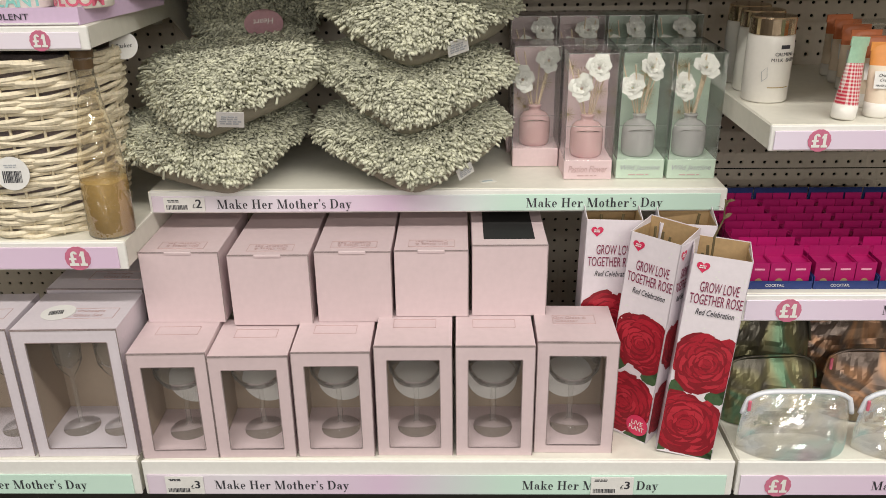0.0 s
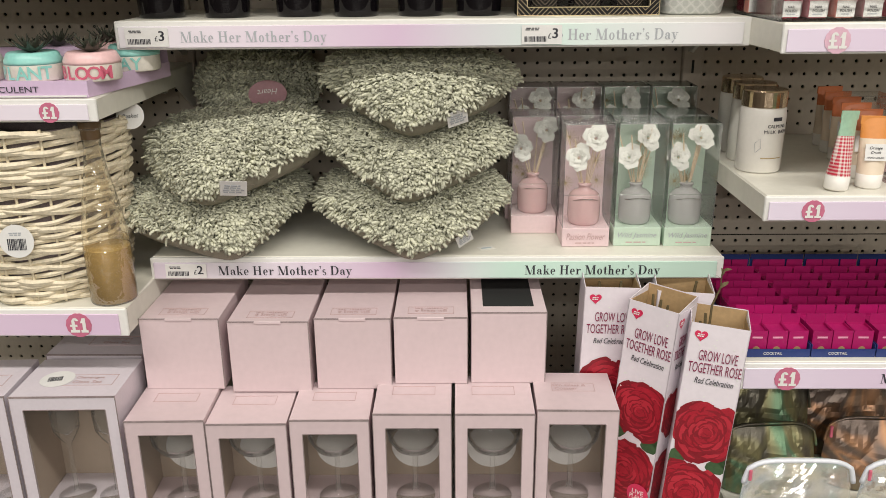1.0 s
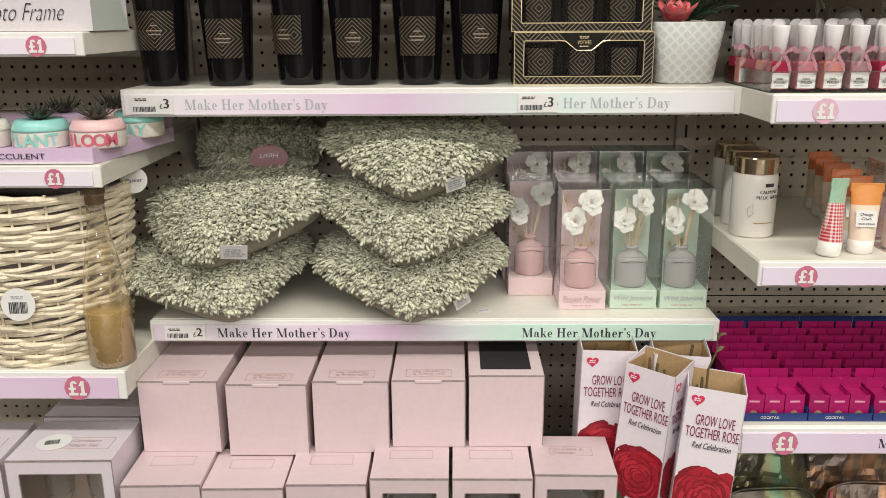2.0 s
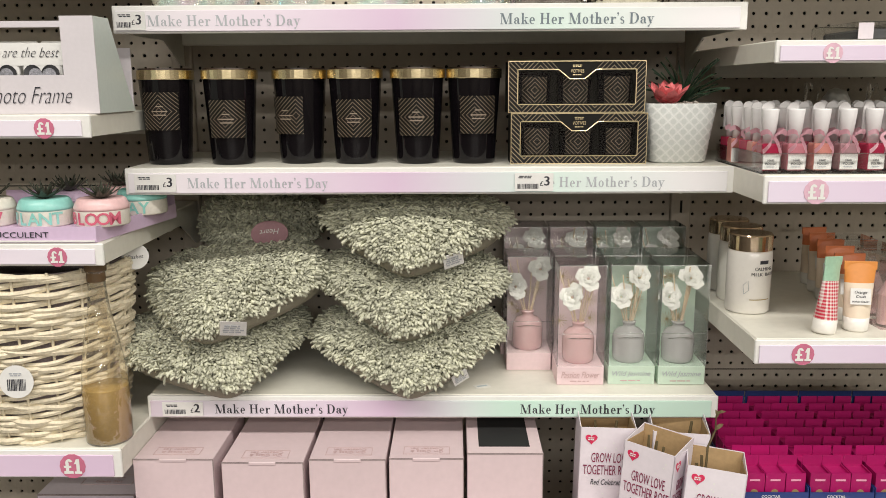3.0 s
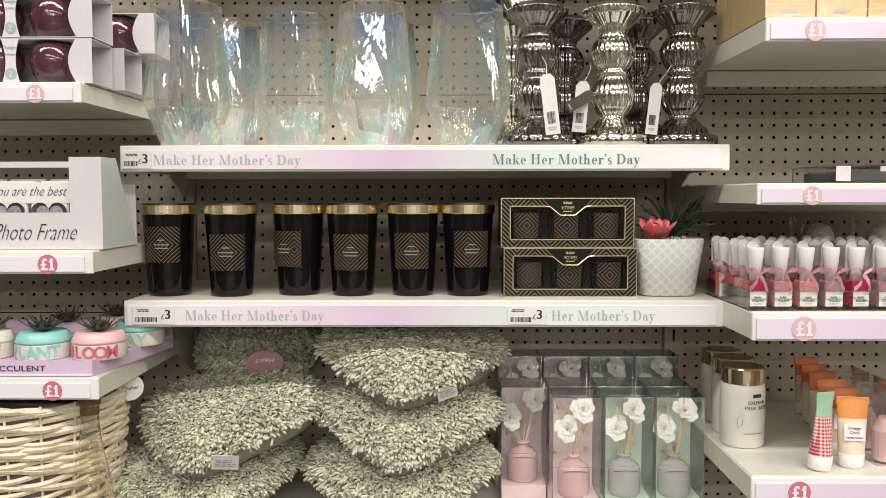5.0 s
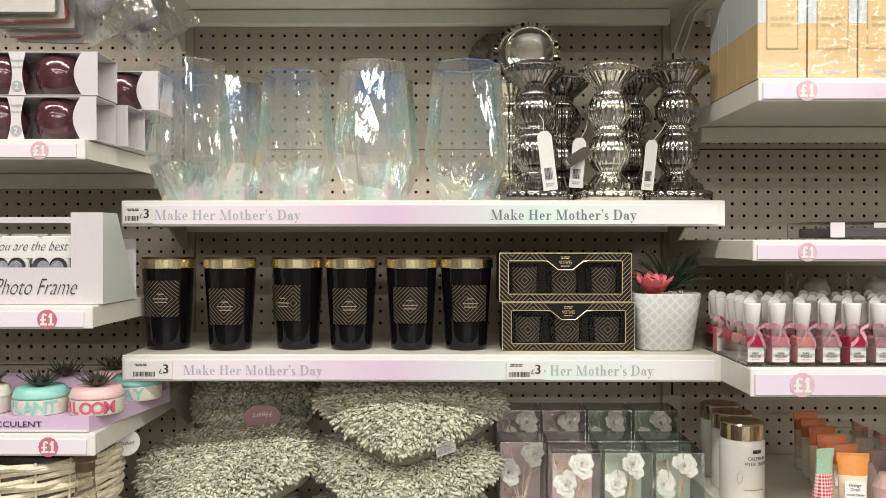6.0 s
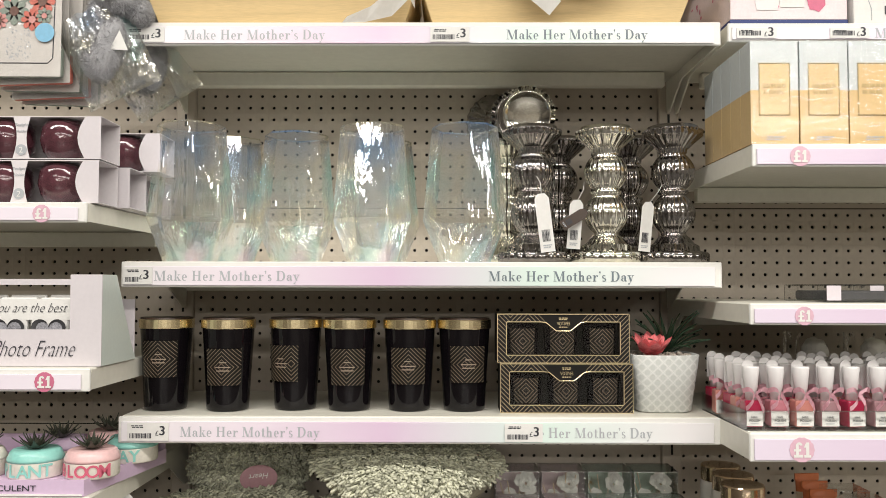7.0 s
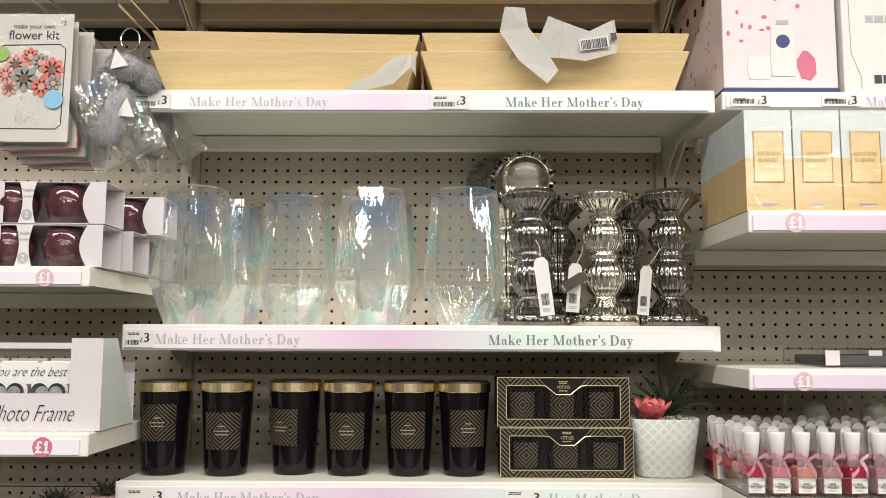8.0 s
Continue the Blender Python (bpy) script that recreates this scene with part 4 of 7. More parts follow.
# ---- black candles, votive sets and the potted succulent ----
def pattern_mat(name, base, line, freq, cut=0.62, mode="diamond", rough=0.35, metal=0.0, line_metal=0.8, bump=0.0, aspect=1.0):
    """A printed or embossed pattern of nested diamonds or slanting lines, in the object's own x and z."""
    m, nt, b = nodes_of(name)
    co = nt.nodes.new("ShaderNodeTexCoord").outputs["Object"]
    sep = nt.nodes.new("ShaderNodeSeparateXYZ")
    nt.links.new(co, sep.inputs[0])

    def math_node(op, a, c=None):
        n = nt.nodes.new("ShaderNodeMath")
        n.operation = op
        for k, v in enumerate((a, c)):
            if v is None:
                continue
            if isinstance(v, (int, float)):
                n.inputs[k].default_value = v
            else:
                nt.links.new(v, n.inputs[k])
        return n.outputs[0]

    x, z = sep.outputs[0], math_node("MULTIPLY", sep.outputs[2], aspect)
    if mode == "diamond":
        v = math_node("FRACT", math_node("MULTIPLY", math_node("ADD", math_node("ABSOLUTE", x), math_node("ABSOLUTE", z)), freq))
        f = math_node("GREATER_THAN", v, cut)
    elif mode == "chevron":
        v = math_node("FRACT", math_node("MULTIPLY", math_node("ADD", math_node("PINGPONG", x, 0.03), z), freq))
        f = math_node("GREATER_THAN", v, cut)
    elif mode == "lattice":
        p = math_node("PINGPONG", math_node("MULTIPLY", math_node("ADD", x, z), freq), 0.5)
        q = math_node("PINGPONG", math_node("MULTIPLY", math_node("SUBTRACT", x, z), freq), 0.5)
        f = math_node("GREATER_THAN", math_node("MAXIMUM", p, q), cut)
        g = math_node("GREATER_THAN", math_node("ADD", math_node("MULTIPLY", p, p), math_node("MULTIPLY", q, q)), 0.12)
        f = math_node("MULTIPLY", math_node("ADD", f, g), 0.5)
    else:
        p = math_node("GREATER_THAN", math_node("FRACT", math_node("MULTIPLY", x, freq)), cut)
        q = math_node("GREATER_THAN", math_node("FRACT", math_node("MULTIPLY", z, freq)), cut)
        f = math_node("MULTIPLY", math_node("ADD", p, q), 0.5)
    nt.links.new(ramp(nt, f, ((0.0, base), (1.0, line))), b.inputs["Base Color"])
    b.inputs["Roughness"].default_value = rough
    b.inputs["Specular IOR Level"].default_value = 0.25
    if line_metal or metal:
        nt.links.new(math_node("MULTIPLY", f, line_metal), b.inputs["Metallic"])
    if bump:
        bp = node(nt, "ShaderNodeBump", Strength=bump, Distance=0.002)
        nt.links.new(f, bp.inputs["Height"])
        nt.links.new(bp.outputs[0], b.inputs["Normal"])
    return m


BLACK = mat("black_glass", (0.005, 0.004, 0.005), 0.05, vary=0.05, spec=0.35)
GOLD = mat("polished_gold", (0.95, 0.80, 0.50), 0.26, metal=1.0, vary=0.06)
LABEL = pattern_mat("bronze_diamond_label", (0.006, 0.005, 0.004), (0.24, 0.19, 0.14), 145, 0.8, line_metal=0.2)
CHEV = pattern_mat("gold_chevron_print", (0.005, 0.004, 0.004), (0.30, 0.24, 0.16), 130, 0.8, "chevron", 0.5, line_metal=0.2)
BLACKCARD = mat("matt_black_card", (0.008, 0.007, 0.006), 0.55, spec=0.2)
WICKS = mat("dark_brown_gloss", (0.05, 0.03, 0.02), 0.35)


LINEP = mat("pale_bronze_print", (0.34, 0.28, 0.22), 0.5)


def curved_label(parent, r0, r1, z0, z1, half, material, name="label", tag="bronze diamond-lined label", turn=0.0):
    bm = bmesh.new()
    n = 10
    rows = []
    for r, z in ((r0, z0), (r1, z1)):
        rows.append([bm.verts.new((r * math.sin(half * (2 * i / n - 1) + turn), -r * math.cos(half * (2 * i / n - 1) + turn), z - (z0 + z1) / 2)) for i in range(n + 1)])
    for i in range(n):
        bm.faces.new((rows[0][i], rows[0][i + 1], rows[1][i + 1], rows[1][i]))
    ob = part(name, bm, material, parent, tag)
    ob.matrix_basis = pose(0, 0, (z0 + z1) / 2)
    return ob


def candle(m, turn, z0, label):
    t = thing("jar_candle", m, label, "candle", "black candles")
    part("glass_jar", lathe([(0.0, 0.0), (0.033, 0.0), (0.036, 0.002), (0.0365, 0.008), (0.0445, 0.142), (0.0445, 0.144), (0.041, 0.144), (0.036, 0.02), (0.0, 0.018)], 40), BLACK, t, "black glass jar", smooth=True)
    part("lid", lathe([(0.0, 0.1405), (0.0462, 0.1405), (0.0468, 0.1415), (0.0468, 0.1555), (0.0462, 0.1562), (0.0, 0.1562)], 40), GOLD, t, "polished gold lid")
    # dark brown top: the reflection seen on the gold lid, put into colour
    part("lid_top", lathe([(0.0, 0.1563), (0.0445, 0.1563), (0.044, 0.159), (0.0, 0.159)], 40), WICKS, t)
    lb = curved_label(t, 0.0425 + 0.0002 * 1, 0.0452 - 0.0, z0, z0 + 0.062, 0.72, LABEL, turn=turn)
    for k, (w, z) in enumerate(((0.012, 0.008), (0.026, 0.0), (0.022, -0.006))):
        curved_label(lb, 0.0446, 0.0448, z - 0.0009, z + 0.0009, w / 0.09, LINEP, "label_bar", "", turn)
    return t


CL = "black glass jar candle with a gold lid and bronze label"
for n, (x, y, turn, z0) in enumerate(((-0.448, 0.085, 0.02, 0.058), (-0.338, 0.08, 0.05, 0.045), (-0.223, 0.096, -0.45, 0.05), (-0.127, 0.087, 0.02, 0.045), (-0.022, 0.087, -0.02, 0.047), (0.0735, 0.087, 0.15, 0.05))):
    candle(pose(x, y, 1.0315), turn, z0, CL)


def votive_set(m, label):
    """A long dark gift box with a window, holding three small candles."""
    w, d, h = 0.224, 0.075, 0.083
    t = thing("votive_gift_box", m, label, "gift box", "votive sets")
    x0, x1, k = -w / 2, w / 2, 0.0015
    a, b, c, e = x0 + 0.016, x1 - 0.016, 0.014, h - 0.014
    fr = bmesh.new()
    for q in ((x0, a, 0, k, 0, h), (b, x1, 0, k, 0, h), (a, b, 0, k, 0, c), (a, b, 0, k, e, h)):
        box(*q, bm=fr)
    bd = bmesh.new()
    box(x0, x0 + k, k, d, 0, h, bm=bd)
    box(x1 - k, x1, k, d, 0, h, bm=bd)
    box(x0 + k, x1 - k, k, d, h - k, h, bm=bd)
    box(x0 + k, x1 - k, k, d, 0, k, bm=bd)
    box(x0 + k, x1 - k, d - k, d, k, h - k, bm=bd)
    part("carton", bd, BLACKCARD, t)
    part("front_frame", fr, CHEV, t, "black card printed with gold lines")
    ln = bmesh.new()
    for q in ((a - 0.0015, a, c, e), (b, b + 0.0015, c, e), (a, b, c - 0.0015, c), (a, -0.04, e, e + 0.0015), (0.04, b, e, e + 0.0015), (x0, x1, h - 0.001, h + 0.0006), (x0, x1, 0.0, 0.001), (x0 - 0.0004, x0 + 0.0008, 0, h), (x1 - 0.0008, x1 + 0.0004, 0, h)):
        box(q[0], q[1], -0.0005, 0.0004, q[2], q[3], bm=ln)
    part("gold_line", ln, GOLD, t)
    fl = prism([(-0.04, h - 0.001), (-0.03, e), (-0.012, e - 0.014), (0.012, e - 0.014), (0.03, e), (0.04, h - 0.001)], -0.0012, -0.0004)
    flap = part("flap", fl, BLACKCARD, t, "dark flap with gold print")
    tube_pts = [(-0.04, -0.0014, e + 0.001), (-0.03, -0.0014, e), (-0.012, -0.0014, e - 0.0145), (0.012, -0.0014, e - 0.0145), (0.03, -0.0014, e), (0.04, -0.0014, e + 0.001)]
    part("gold_line", tube(tube_pts, 0.001, 4), GOLD, flap)
    letters("VOTIVES", flap, (0, -0.0018, e - 0.002), GOLD, width=0.022, height=0.006)
    bars(flap, -0.01, 0.01, -0.0013, h - 0.010, h - 0.005, 2, GOLD, seed=2)
    bars(flap, -0.008, 0.008, -0.0013, e - 0.009, e - 0.006, 1, GOLD, seed=4)
    for x in (-0.068, 0.0, 0.068):
        v = part("votive", lathe([(0.0, 0), (0.026, 0), (0.027, 0.003), (0.030, 0.062), (0.028, 0.062), (0.026, 0.01), (0.0, 0.01)], 28, m=pose(x, 0.038, 0.003)), BLACK, t, "small dark glass candle", smooth=True)
        lab = curved_label(v, 0.0292, 0.0308, 0.012, 0.055, 0.75, LABEL)
        lab.matrix_basis = pose(x, 0.038, 0.0365)
    part("window", box(a - 0.002, b + 0.002, k + 0.0003, k + 0.0006, c - 0.002, e + 0.002), FILM, t, "clear film window").visible_shadow = False
    return t


VL = "black and gold gift box of three votive candles"
votive_set(pose(0.246, 0.041, 1.0315), VL + " on the shelf")
votive_set(pose(0.241, 0.043, 1.1155, 0, 0, 0.5), VL + " on another")

POT = pattern_mat("embossed_white_ceramic", (0.60, 0.62, 0.60), (0.76, 0.77, 0.75), 58, 0.42, "lattice", 0.6, line_metal=0.0, bump=0.9)
LEAF = mat("deep_green_succulent", (0.035, 0.075, 0.04), 0.5, vary=0.4, scale=25)
LOTUS = mat("coral_pink_petal", (0.72, 0.17, 0.18), 0.5, vary=0.3, scale=40)
LOTUS_IN = mat("yellow_petal_centre", (0.68, 0.42, 0.14), 0.5, vary=0.2)
GRIT = mat("pale_gravel", (0.5, 0.44, 0.38), 0.8, vary=0.4, scale=80)


def square_pot(w0, w1, h, bm=None):
    """A tapering pot, round-cornered square in plan, hollow at the top."""
    bm = bm or bmesh.new()
    rings = []
    for w, z in ((w0 * 0.9, 0), (w0, 0.003), (w1, h - 0.002), (w1 * 0.985, h), (w1 * 0.93, h), (w1 * 0.91, h - 0.012), (0.002, h - 0.012)):
        ring = []
        for k in range(40):
            a = 2 * math.pi * k / 40
            c, s = math.cos(a), math.sin(a)
            q = (abs(c) ** 4 + abs(s) ** 4) ** -0.25
            ring.append(bm.verts.new((w / 2 * q * c, w / 2 * q * s, z)))
        rings.append(ring)
    for a, b in zip(rings, rings[1:]):
        for k in range(40):
            bm.faces.new((a[k], a[(k + 1) % 40], b[(k + 1) % 40], b[k]))
    bm.faces.new(rings[0][::-1])
    return bm


def blade(ln, w, bend, bm, m, thick=0.0016, blunt=2.2):
    """A fleshy pointed leaf that bends outwards."""
    prev = None
    n = 6
    for i in range(n + 1):
        u = i / n
        half = w / 2 * (1 - u ** blunt) * (0.65 + 0.35 * math.sin(math.pi * min(1, u * 1.6)))
        y, z = bend * u * u * ln, u * ln * (1 - 0.25 * bend * u)
        row = [bm.verts.new(m @ Vector(p)) for p in ((-half, y, z), (0, y - thick, z), (half, y, z), (0, y + thick, z))]
        if prev:
            for k in range(4):
                bm.faces.new((prev[k], prev[(k + 1) % 4], row[(k + 1) % 4], row[k]))
        prev = row


pot = thing("potted_succulent", pose(0.416, 0.0925, 1.0315), "artificial succulent with a coral flower in embossed white pot", "potted plant")
part("pot", square_pot(0.096, 0.122, 0.098), POT, pot, "embossed white ceramic pot", smooth=True)
rng = random.Random(5)
bm = bmesh.new()
for k in range(160):
    a, r = rng.uniform(0, 6.28), 0.052 * math.sqrt(rng.random())
    bmesh.ops.create_icosphere(bm, subdivisions=1, radius=rng.uniform(0.0025, 0.0045), matrix=Matrix.Translation((r * math.cos(a), r * math.sin(a), 0.09 + rng.uniform(0, 0.008))))
gravel = part("gravel", bm, GRIT, pot, "pale gravel")
gravel["kind"] = "stuff"
for k in range(30):
    bm = bmesh.new()
    a = k * 2.399
    u = k / 30
    blade(rng.uniform(0.08, 0.105) * (1 - 0.15 * u), 0.012, rng.uniform(0.2, 0.5), bm, Matrix.Translation((0.014, 0.012, 0.092)) @ Matrix.Rotation(a, 4, "Z") @ Matrix.Rotation(radians(-(10 + 48 * u)), 4, "X"))
    part("leaf", bm, LEAF, pot)
fl = Matrix.Translation((-0.022, -0.03, 0.099)) @ Matrix.Rotation(radians(14), 4, "X")
for ring, (n, ln, w, tilt, material) in enumerate(((8, 0.040, 0.034, 66, LOTUS), (7, 0.031, 0.028, 46, LOTUS), (6, 0.019, 0.016, 22, LOTUS_IN))):
    for k in range(n):
        bm = bmesh.new()
        blade(ln, w, -0.35, bm, fl @ Matrix.Rotation(2 * math.pi * k / n + ring * 0.4, 4, "Z") @ Matrix.Rotation(radians(-tilt), 4, "X"), 0.0008, 7.0)
        part("petal", bm, material, pot, "coral petal" if ring < 2 else "")

# ---- lustre vases and silvered candle holders ----
LUSTRE = [glass("iridescent_glass", (0.975, 0.98, 0.98), 0.05, 0.24, film=500, edge=0.5, milk=0.11, hue_scale=7.0, crinkle=0.17, crinkle_scale=55, crinkle_stretch=(1, 1, 0.16)), glass("pearl_glass", (0.975, 0.985, 0.98), 0.05, 0.16, film=420, edge=0.5, milk=0.10, hue_scale=6.0, crinkle=0.16, crinkle_scale=55, crinkle_stretch=(1, 1, 0.16))]
FACET = glass("facet_glint", (0.97, 0.98, 0.97), 0.1, 0.25, milk=0.3)


def lustre_vase(m, label, s=1.0, kind=0, h=0.238):
    """A faceted vase: flat triangles between three turned rings, thin glass, open at the top."""
    t = thing("glass_vase", m, label, "vase", "lustre vases")
    n = 8
    for nm, k in (("vase_wall", 1.0),):
        bm = bmesh.new()
        rings = []
        for j, (r, z, off) in enumerate(((0.045, 0.0, 0), (0.0735, 0.075, 0.12), (0.0585, h, 0))):
            rings.append([bm.verts.new((r * s * k * math.cos(2 * math.pi * (i + off) / n), r * s * k * math.sin(2 * math.pi * (i + off) / n), z)) for i in range(n)])
        for j, (a, b) in enumerate(zip(rings, rings[1:])):
            for i in range(n):
                bm.faces.new((a[i], a[(i + 1) % n], b[i]))
                bm.faces.new((a[(i + 1) % n], b[(i + 1) % n], b[i]))
        bm.faces.new(rings[0][::-1])
        # added pale tubes stand in for the bright glints along the facet edges
        seams = bmesh.new()
        for e in bm.edges:
            if e.calc_length() > 0.03 and e.calc_face_angle(0.0) > 0.2:
                tube([v.co.copy() for v in e.verts], 0.0006, 4, bm=seams)
        part("facet_edge", seams, FACET, t).visible_shadow = False
        ob = part(nm, bm, LUSTRE[kind], t)
        ob.visible_shadow = False
    rim = bmesh.new()
    pts = [Vector((0.0572 * s * math.cos(2 * math.pi * i / n), 0.0572 * s * math.sin(2 * math.pi * i / n), h)) for i in range(n)]
    for i in range(n):
        tube([pts[i], pts[(i + 1) % n]], 0.0015, 5, bm=rim)
    part("rim", rim, LUSTRE[kind], t)
    return t


LV = "faceted iridescent clear glass vase"
for n, (x, y, rz, k) in enumerate(((-0.405, 0.07, 10, 0), (-0.372, 0.215, 30, 0), (-0.238, 0.165, 5, 1), (-0.088, 0.085, 20, 0), (-0.085, 0.235, 0, 1), (0.074, 0.085, 40, 1))):
    lustre_vase(pose(x, y, 1.2865, 0, 0, rz), LV, kind=k)

MERC = [mat("smoked_mercury_glass", (0.30, 0.28, 0.27), 0.14, metal=1.0, vary=0.45, scale=40), mat("silver_mercury_glass", (0.80, 0.76, 0.68), 0.12, metal=1.0, vary=0.3, scale=40)]


def holder_mesh():
    """A ribbed, turned candle holder: foot, two balls between collars, and a wide dish."""
    plain = [(0.0, 0.0), (0.057, 0.0), (0.059, 0.002), (0.059, 0.014), (0.056, 0.017)]
    ball = lambda z, r, hh: [(0.021 + (r - 0.021) * math.sin(math.pi * k / 8) ** 0.8, z + hh * k / 8) for k in range(9)]
    prof = plain + [(0.044, 0.019), (0.042, 0.028), (0.034, 0.032), (0.026, 0.042), (0.021, 0.046)] + ball(0.05, 0.037, 0.062) + [(0.026, 0.115), (0.026, 0.119)] + ball(0.121, 0.037, 0.058) + [(0.024, 0.182), (0.024, 0.187), (0.028, 0.19), (0.038, 0.199), (0.0475, 0.207), (0.0505, 0.209), (0.0505, 0.218)]
    top = [(0.0505, 0.218), (0.0435, 0.2205), (0.043, 0.225), (0.041, 0.226), (0.039, 0.2245), (0.034, 0.2205), (0.02, 0.2185), (0.0, 0.218)]
    bm = lathe(top, 144, bm=lathe(prof, 144, wave=0.022, waves=24, close=True))
    for v in bm.verts:
        v.co.z *= 1.055
    return bm


HOLDER = None


def candle_holder(m, kind, label):
    global HOLDER
    t = thing("candle_holder", m, label, "candle holder", "pillar candle holders")
    if HOLDER is None:
        bm = holder_mesh()
        for f in bm.faces:
            f.smooth = True
        HOLDER = [bpy.data.meshes.new("turned_body"), None]
        bm.to_mesh(HOLDER[0])
        bm.free()
        HOLDER[1] = HOLDER[0].copy()
    link_mesh("turned_body", HOLDER[kind], MERC[kind], t)
    bm = bmesh.new()
    for k in range(36):
        a = 2 * math.pi * k / 36
        bmesh.ops.create_icosphere(bm, subdivisions=1, radius=0.0028, matrix=Matrix.Translation((0.0505 * math.cos(a), 0.0505 * math.sin(a), 0.2285)))
    part("beaded_rim", bm, MERC[kind], t)
    return t


HS, HB = "ribbed silver mercury glass candle holder", "ribbed smoked mercury glass candle holder"
candle_holder(pose(0.192, 0.075, 1.2865), 0, HB)
candle_holder(pose(0.321, 0.078, 1.2865), 1, HS)
candle_holder(pose(0.438, 0.075, 1.2865), 0, HB)
candle_holder(pose(0.252, 0.19, 1.2865), 0, HB + " in the second row")
candle_holder(pose(0.385, 0.19, 1.2865), 0, HB + " in the second row")
candle_holder(pose(0.16, 0.195, 1.2865), 1, HS + " in the second row")
candle_holder(pose(0.185, 0.325, 1.583, 98, 0, 0), 1, HS + " lying on the others")
candle_holder(pose(0.14, 0.33, 1.58, 98, 0, 8), 0, HB + " lying on the others")


def swing_tag(m, label, w=0.022, h=0.085, material=None):
    t = thing("swing_tag", m, label, "tag", "swing tags")
    pts = [(-w / 2, -h), (w / 2, -h), (w / 2, -0.008), (w / 4, 0), (-w / 4, 0), (-w / 2, -0.008)]
    part("card", prism(pts, -0.0005, 0.0005), material or PAPER, t)
    barcode(t, -w * 0.28, w * 0.28, -0.0007, -h * 0.82, -h * 0.62, 7)
    bars(t, -w * 0.3, w * 0.3, -0.0007, -h * 0.93, -h * 0.86, 2, GREY_INK, seed=3)
    part("string", tube([(0, 0, -0.004), (0.004, 0.02, 0.02), (0.0, 0.035, 0.035)], 0.0005, 4), PAPER, t)
    return t


swing_tag(pose(0.2, 0.008, 1.4, 0, -7, 0), "white card swing tag on a smoked candle holder", 0.024, 0.098)
swing_tag(pose(0.268, 0.06, 1.395, 0, 5, -25), "white card swing tag on a smoked candle holder", 0.024, 0.085)
swing_tag(pose(0.388, 0.045, 1.39, 0, 7, -50), "white card swing tag on a smoked candle holder", 0.024, 0.085)
swing_tag(pose(0.283, 0.05, 1.375, 0, 58, 0), "black card swing tag on a smoked candle holder", 0.018, 0.05, WICKS)

# ---- wooden trays on the top shelf ----
WOOD = mat("pale_pine", (0.74, 0.56, 0.30), 0.5, vary=0.14, scale=9, stretch=(0.6, 6, 14), bump=0.08, bump_scale=90)


def wood_tray(m, label, w=0.47, d=0.27, h=0.075):
    """A tray with four splayed sides and a floor."""
    t = thing("wooden_tray", m, label, "tray", "wooden trays")
    lo, th = 0.026, 0.007
    for nm, pts in (("front_side", ((-1, -1), (1, -1))), ("end_side", ((1, -1), (1, 1))), ("back_side", ((1, 1), (-1, 1))), ("end_side", ((-1, 1), (-1, -1)))):
        bm = bmesh.new()
        vs = []
        for k, z in ((0.0, h), (th, h), (th + lo, 0.0), (lo, 0.0)):
            for a, b in pts:
                vs.append(bm.verts.new((a * (w / 2 - k), b * (d / 2 - k), z)))
        for q in ((0, 1, 3, 2), (2, 3, 5, 4), (4, 5, 7, 6), (6, 7, 1, 0), (0, 2, 4, 6), (1, 7, 5, 3)):
            bm.faces.new([vs[i] for i in q])
        bmesh.ops.recalc_face_normals(bm, faces=bm.faces)
        bmesh.ops.bevel(bm, geom=bm.edges[:], offset=0.0008, segments=1, affect="EDGES")
        part(nm, bm, WOOD, t)
    part("tray_floor", box(-w / 2 + lo + 0.004, w / 2 - lo - 0.004, -d / 2 + lo + 0.004, d / 2 - lo - 0.004, 0.0, 0.006), WOOD, t)
    return t


TL = "pale pine tray with splayed sides"
for x, k in ((-0.244, 0), (0.231, 1)):
    wood_tray(pose(x, 0.155, 1.6885, 0, 0, (0.4, -0.3)[k]), TL + " on the shelf")
    wood_tray(pose(x + 0.001, 0.157, 1.722, 0, (0.6, 0)[k], (0.8, 0.2)[k]), TL + " nested in another")


def paper_label(m, pts, label, w=0.05, code=True):
    """A curling strip of white label paper along a bent line."""
    t = thing("paper_label", m, label, "label", "torn labels")
    bm = bmesh.new()
    a, b = [], []
    for x, y, z, dx, dz in pts:
        a.append(bm.verts.new((x - dx, y, z - dz)))
        b.append(bm.verts.new((x + dx, y + 0.004, z + dz)))
    for i in range(len(pts) - 1):
        bm.faces.new((a[i], a[i + 1], b[i + 1], b[i]))
    bmesh.ops.solidify(bm, geom=bm.faces[:], thickness=0.0005)
    part("paper", bm, PAPER, t)
    if code:
        g = part("code_patch", box(-0.02, 0.02, -0.0012, -0.0008, -0.008, 0.008), PAPER, t)
        g.matrix_basis = pose(0.043, -0.003, -0.012, 0, -8, 0)
        barcode(g, -0.018, 0.018, -0.0016, -0.007, 0.006, 9)
        part("price_block", box(0.024, 0.032, -0.0014, -0.001, 0.001, 0.011), INK, g)
    return t


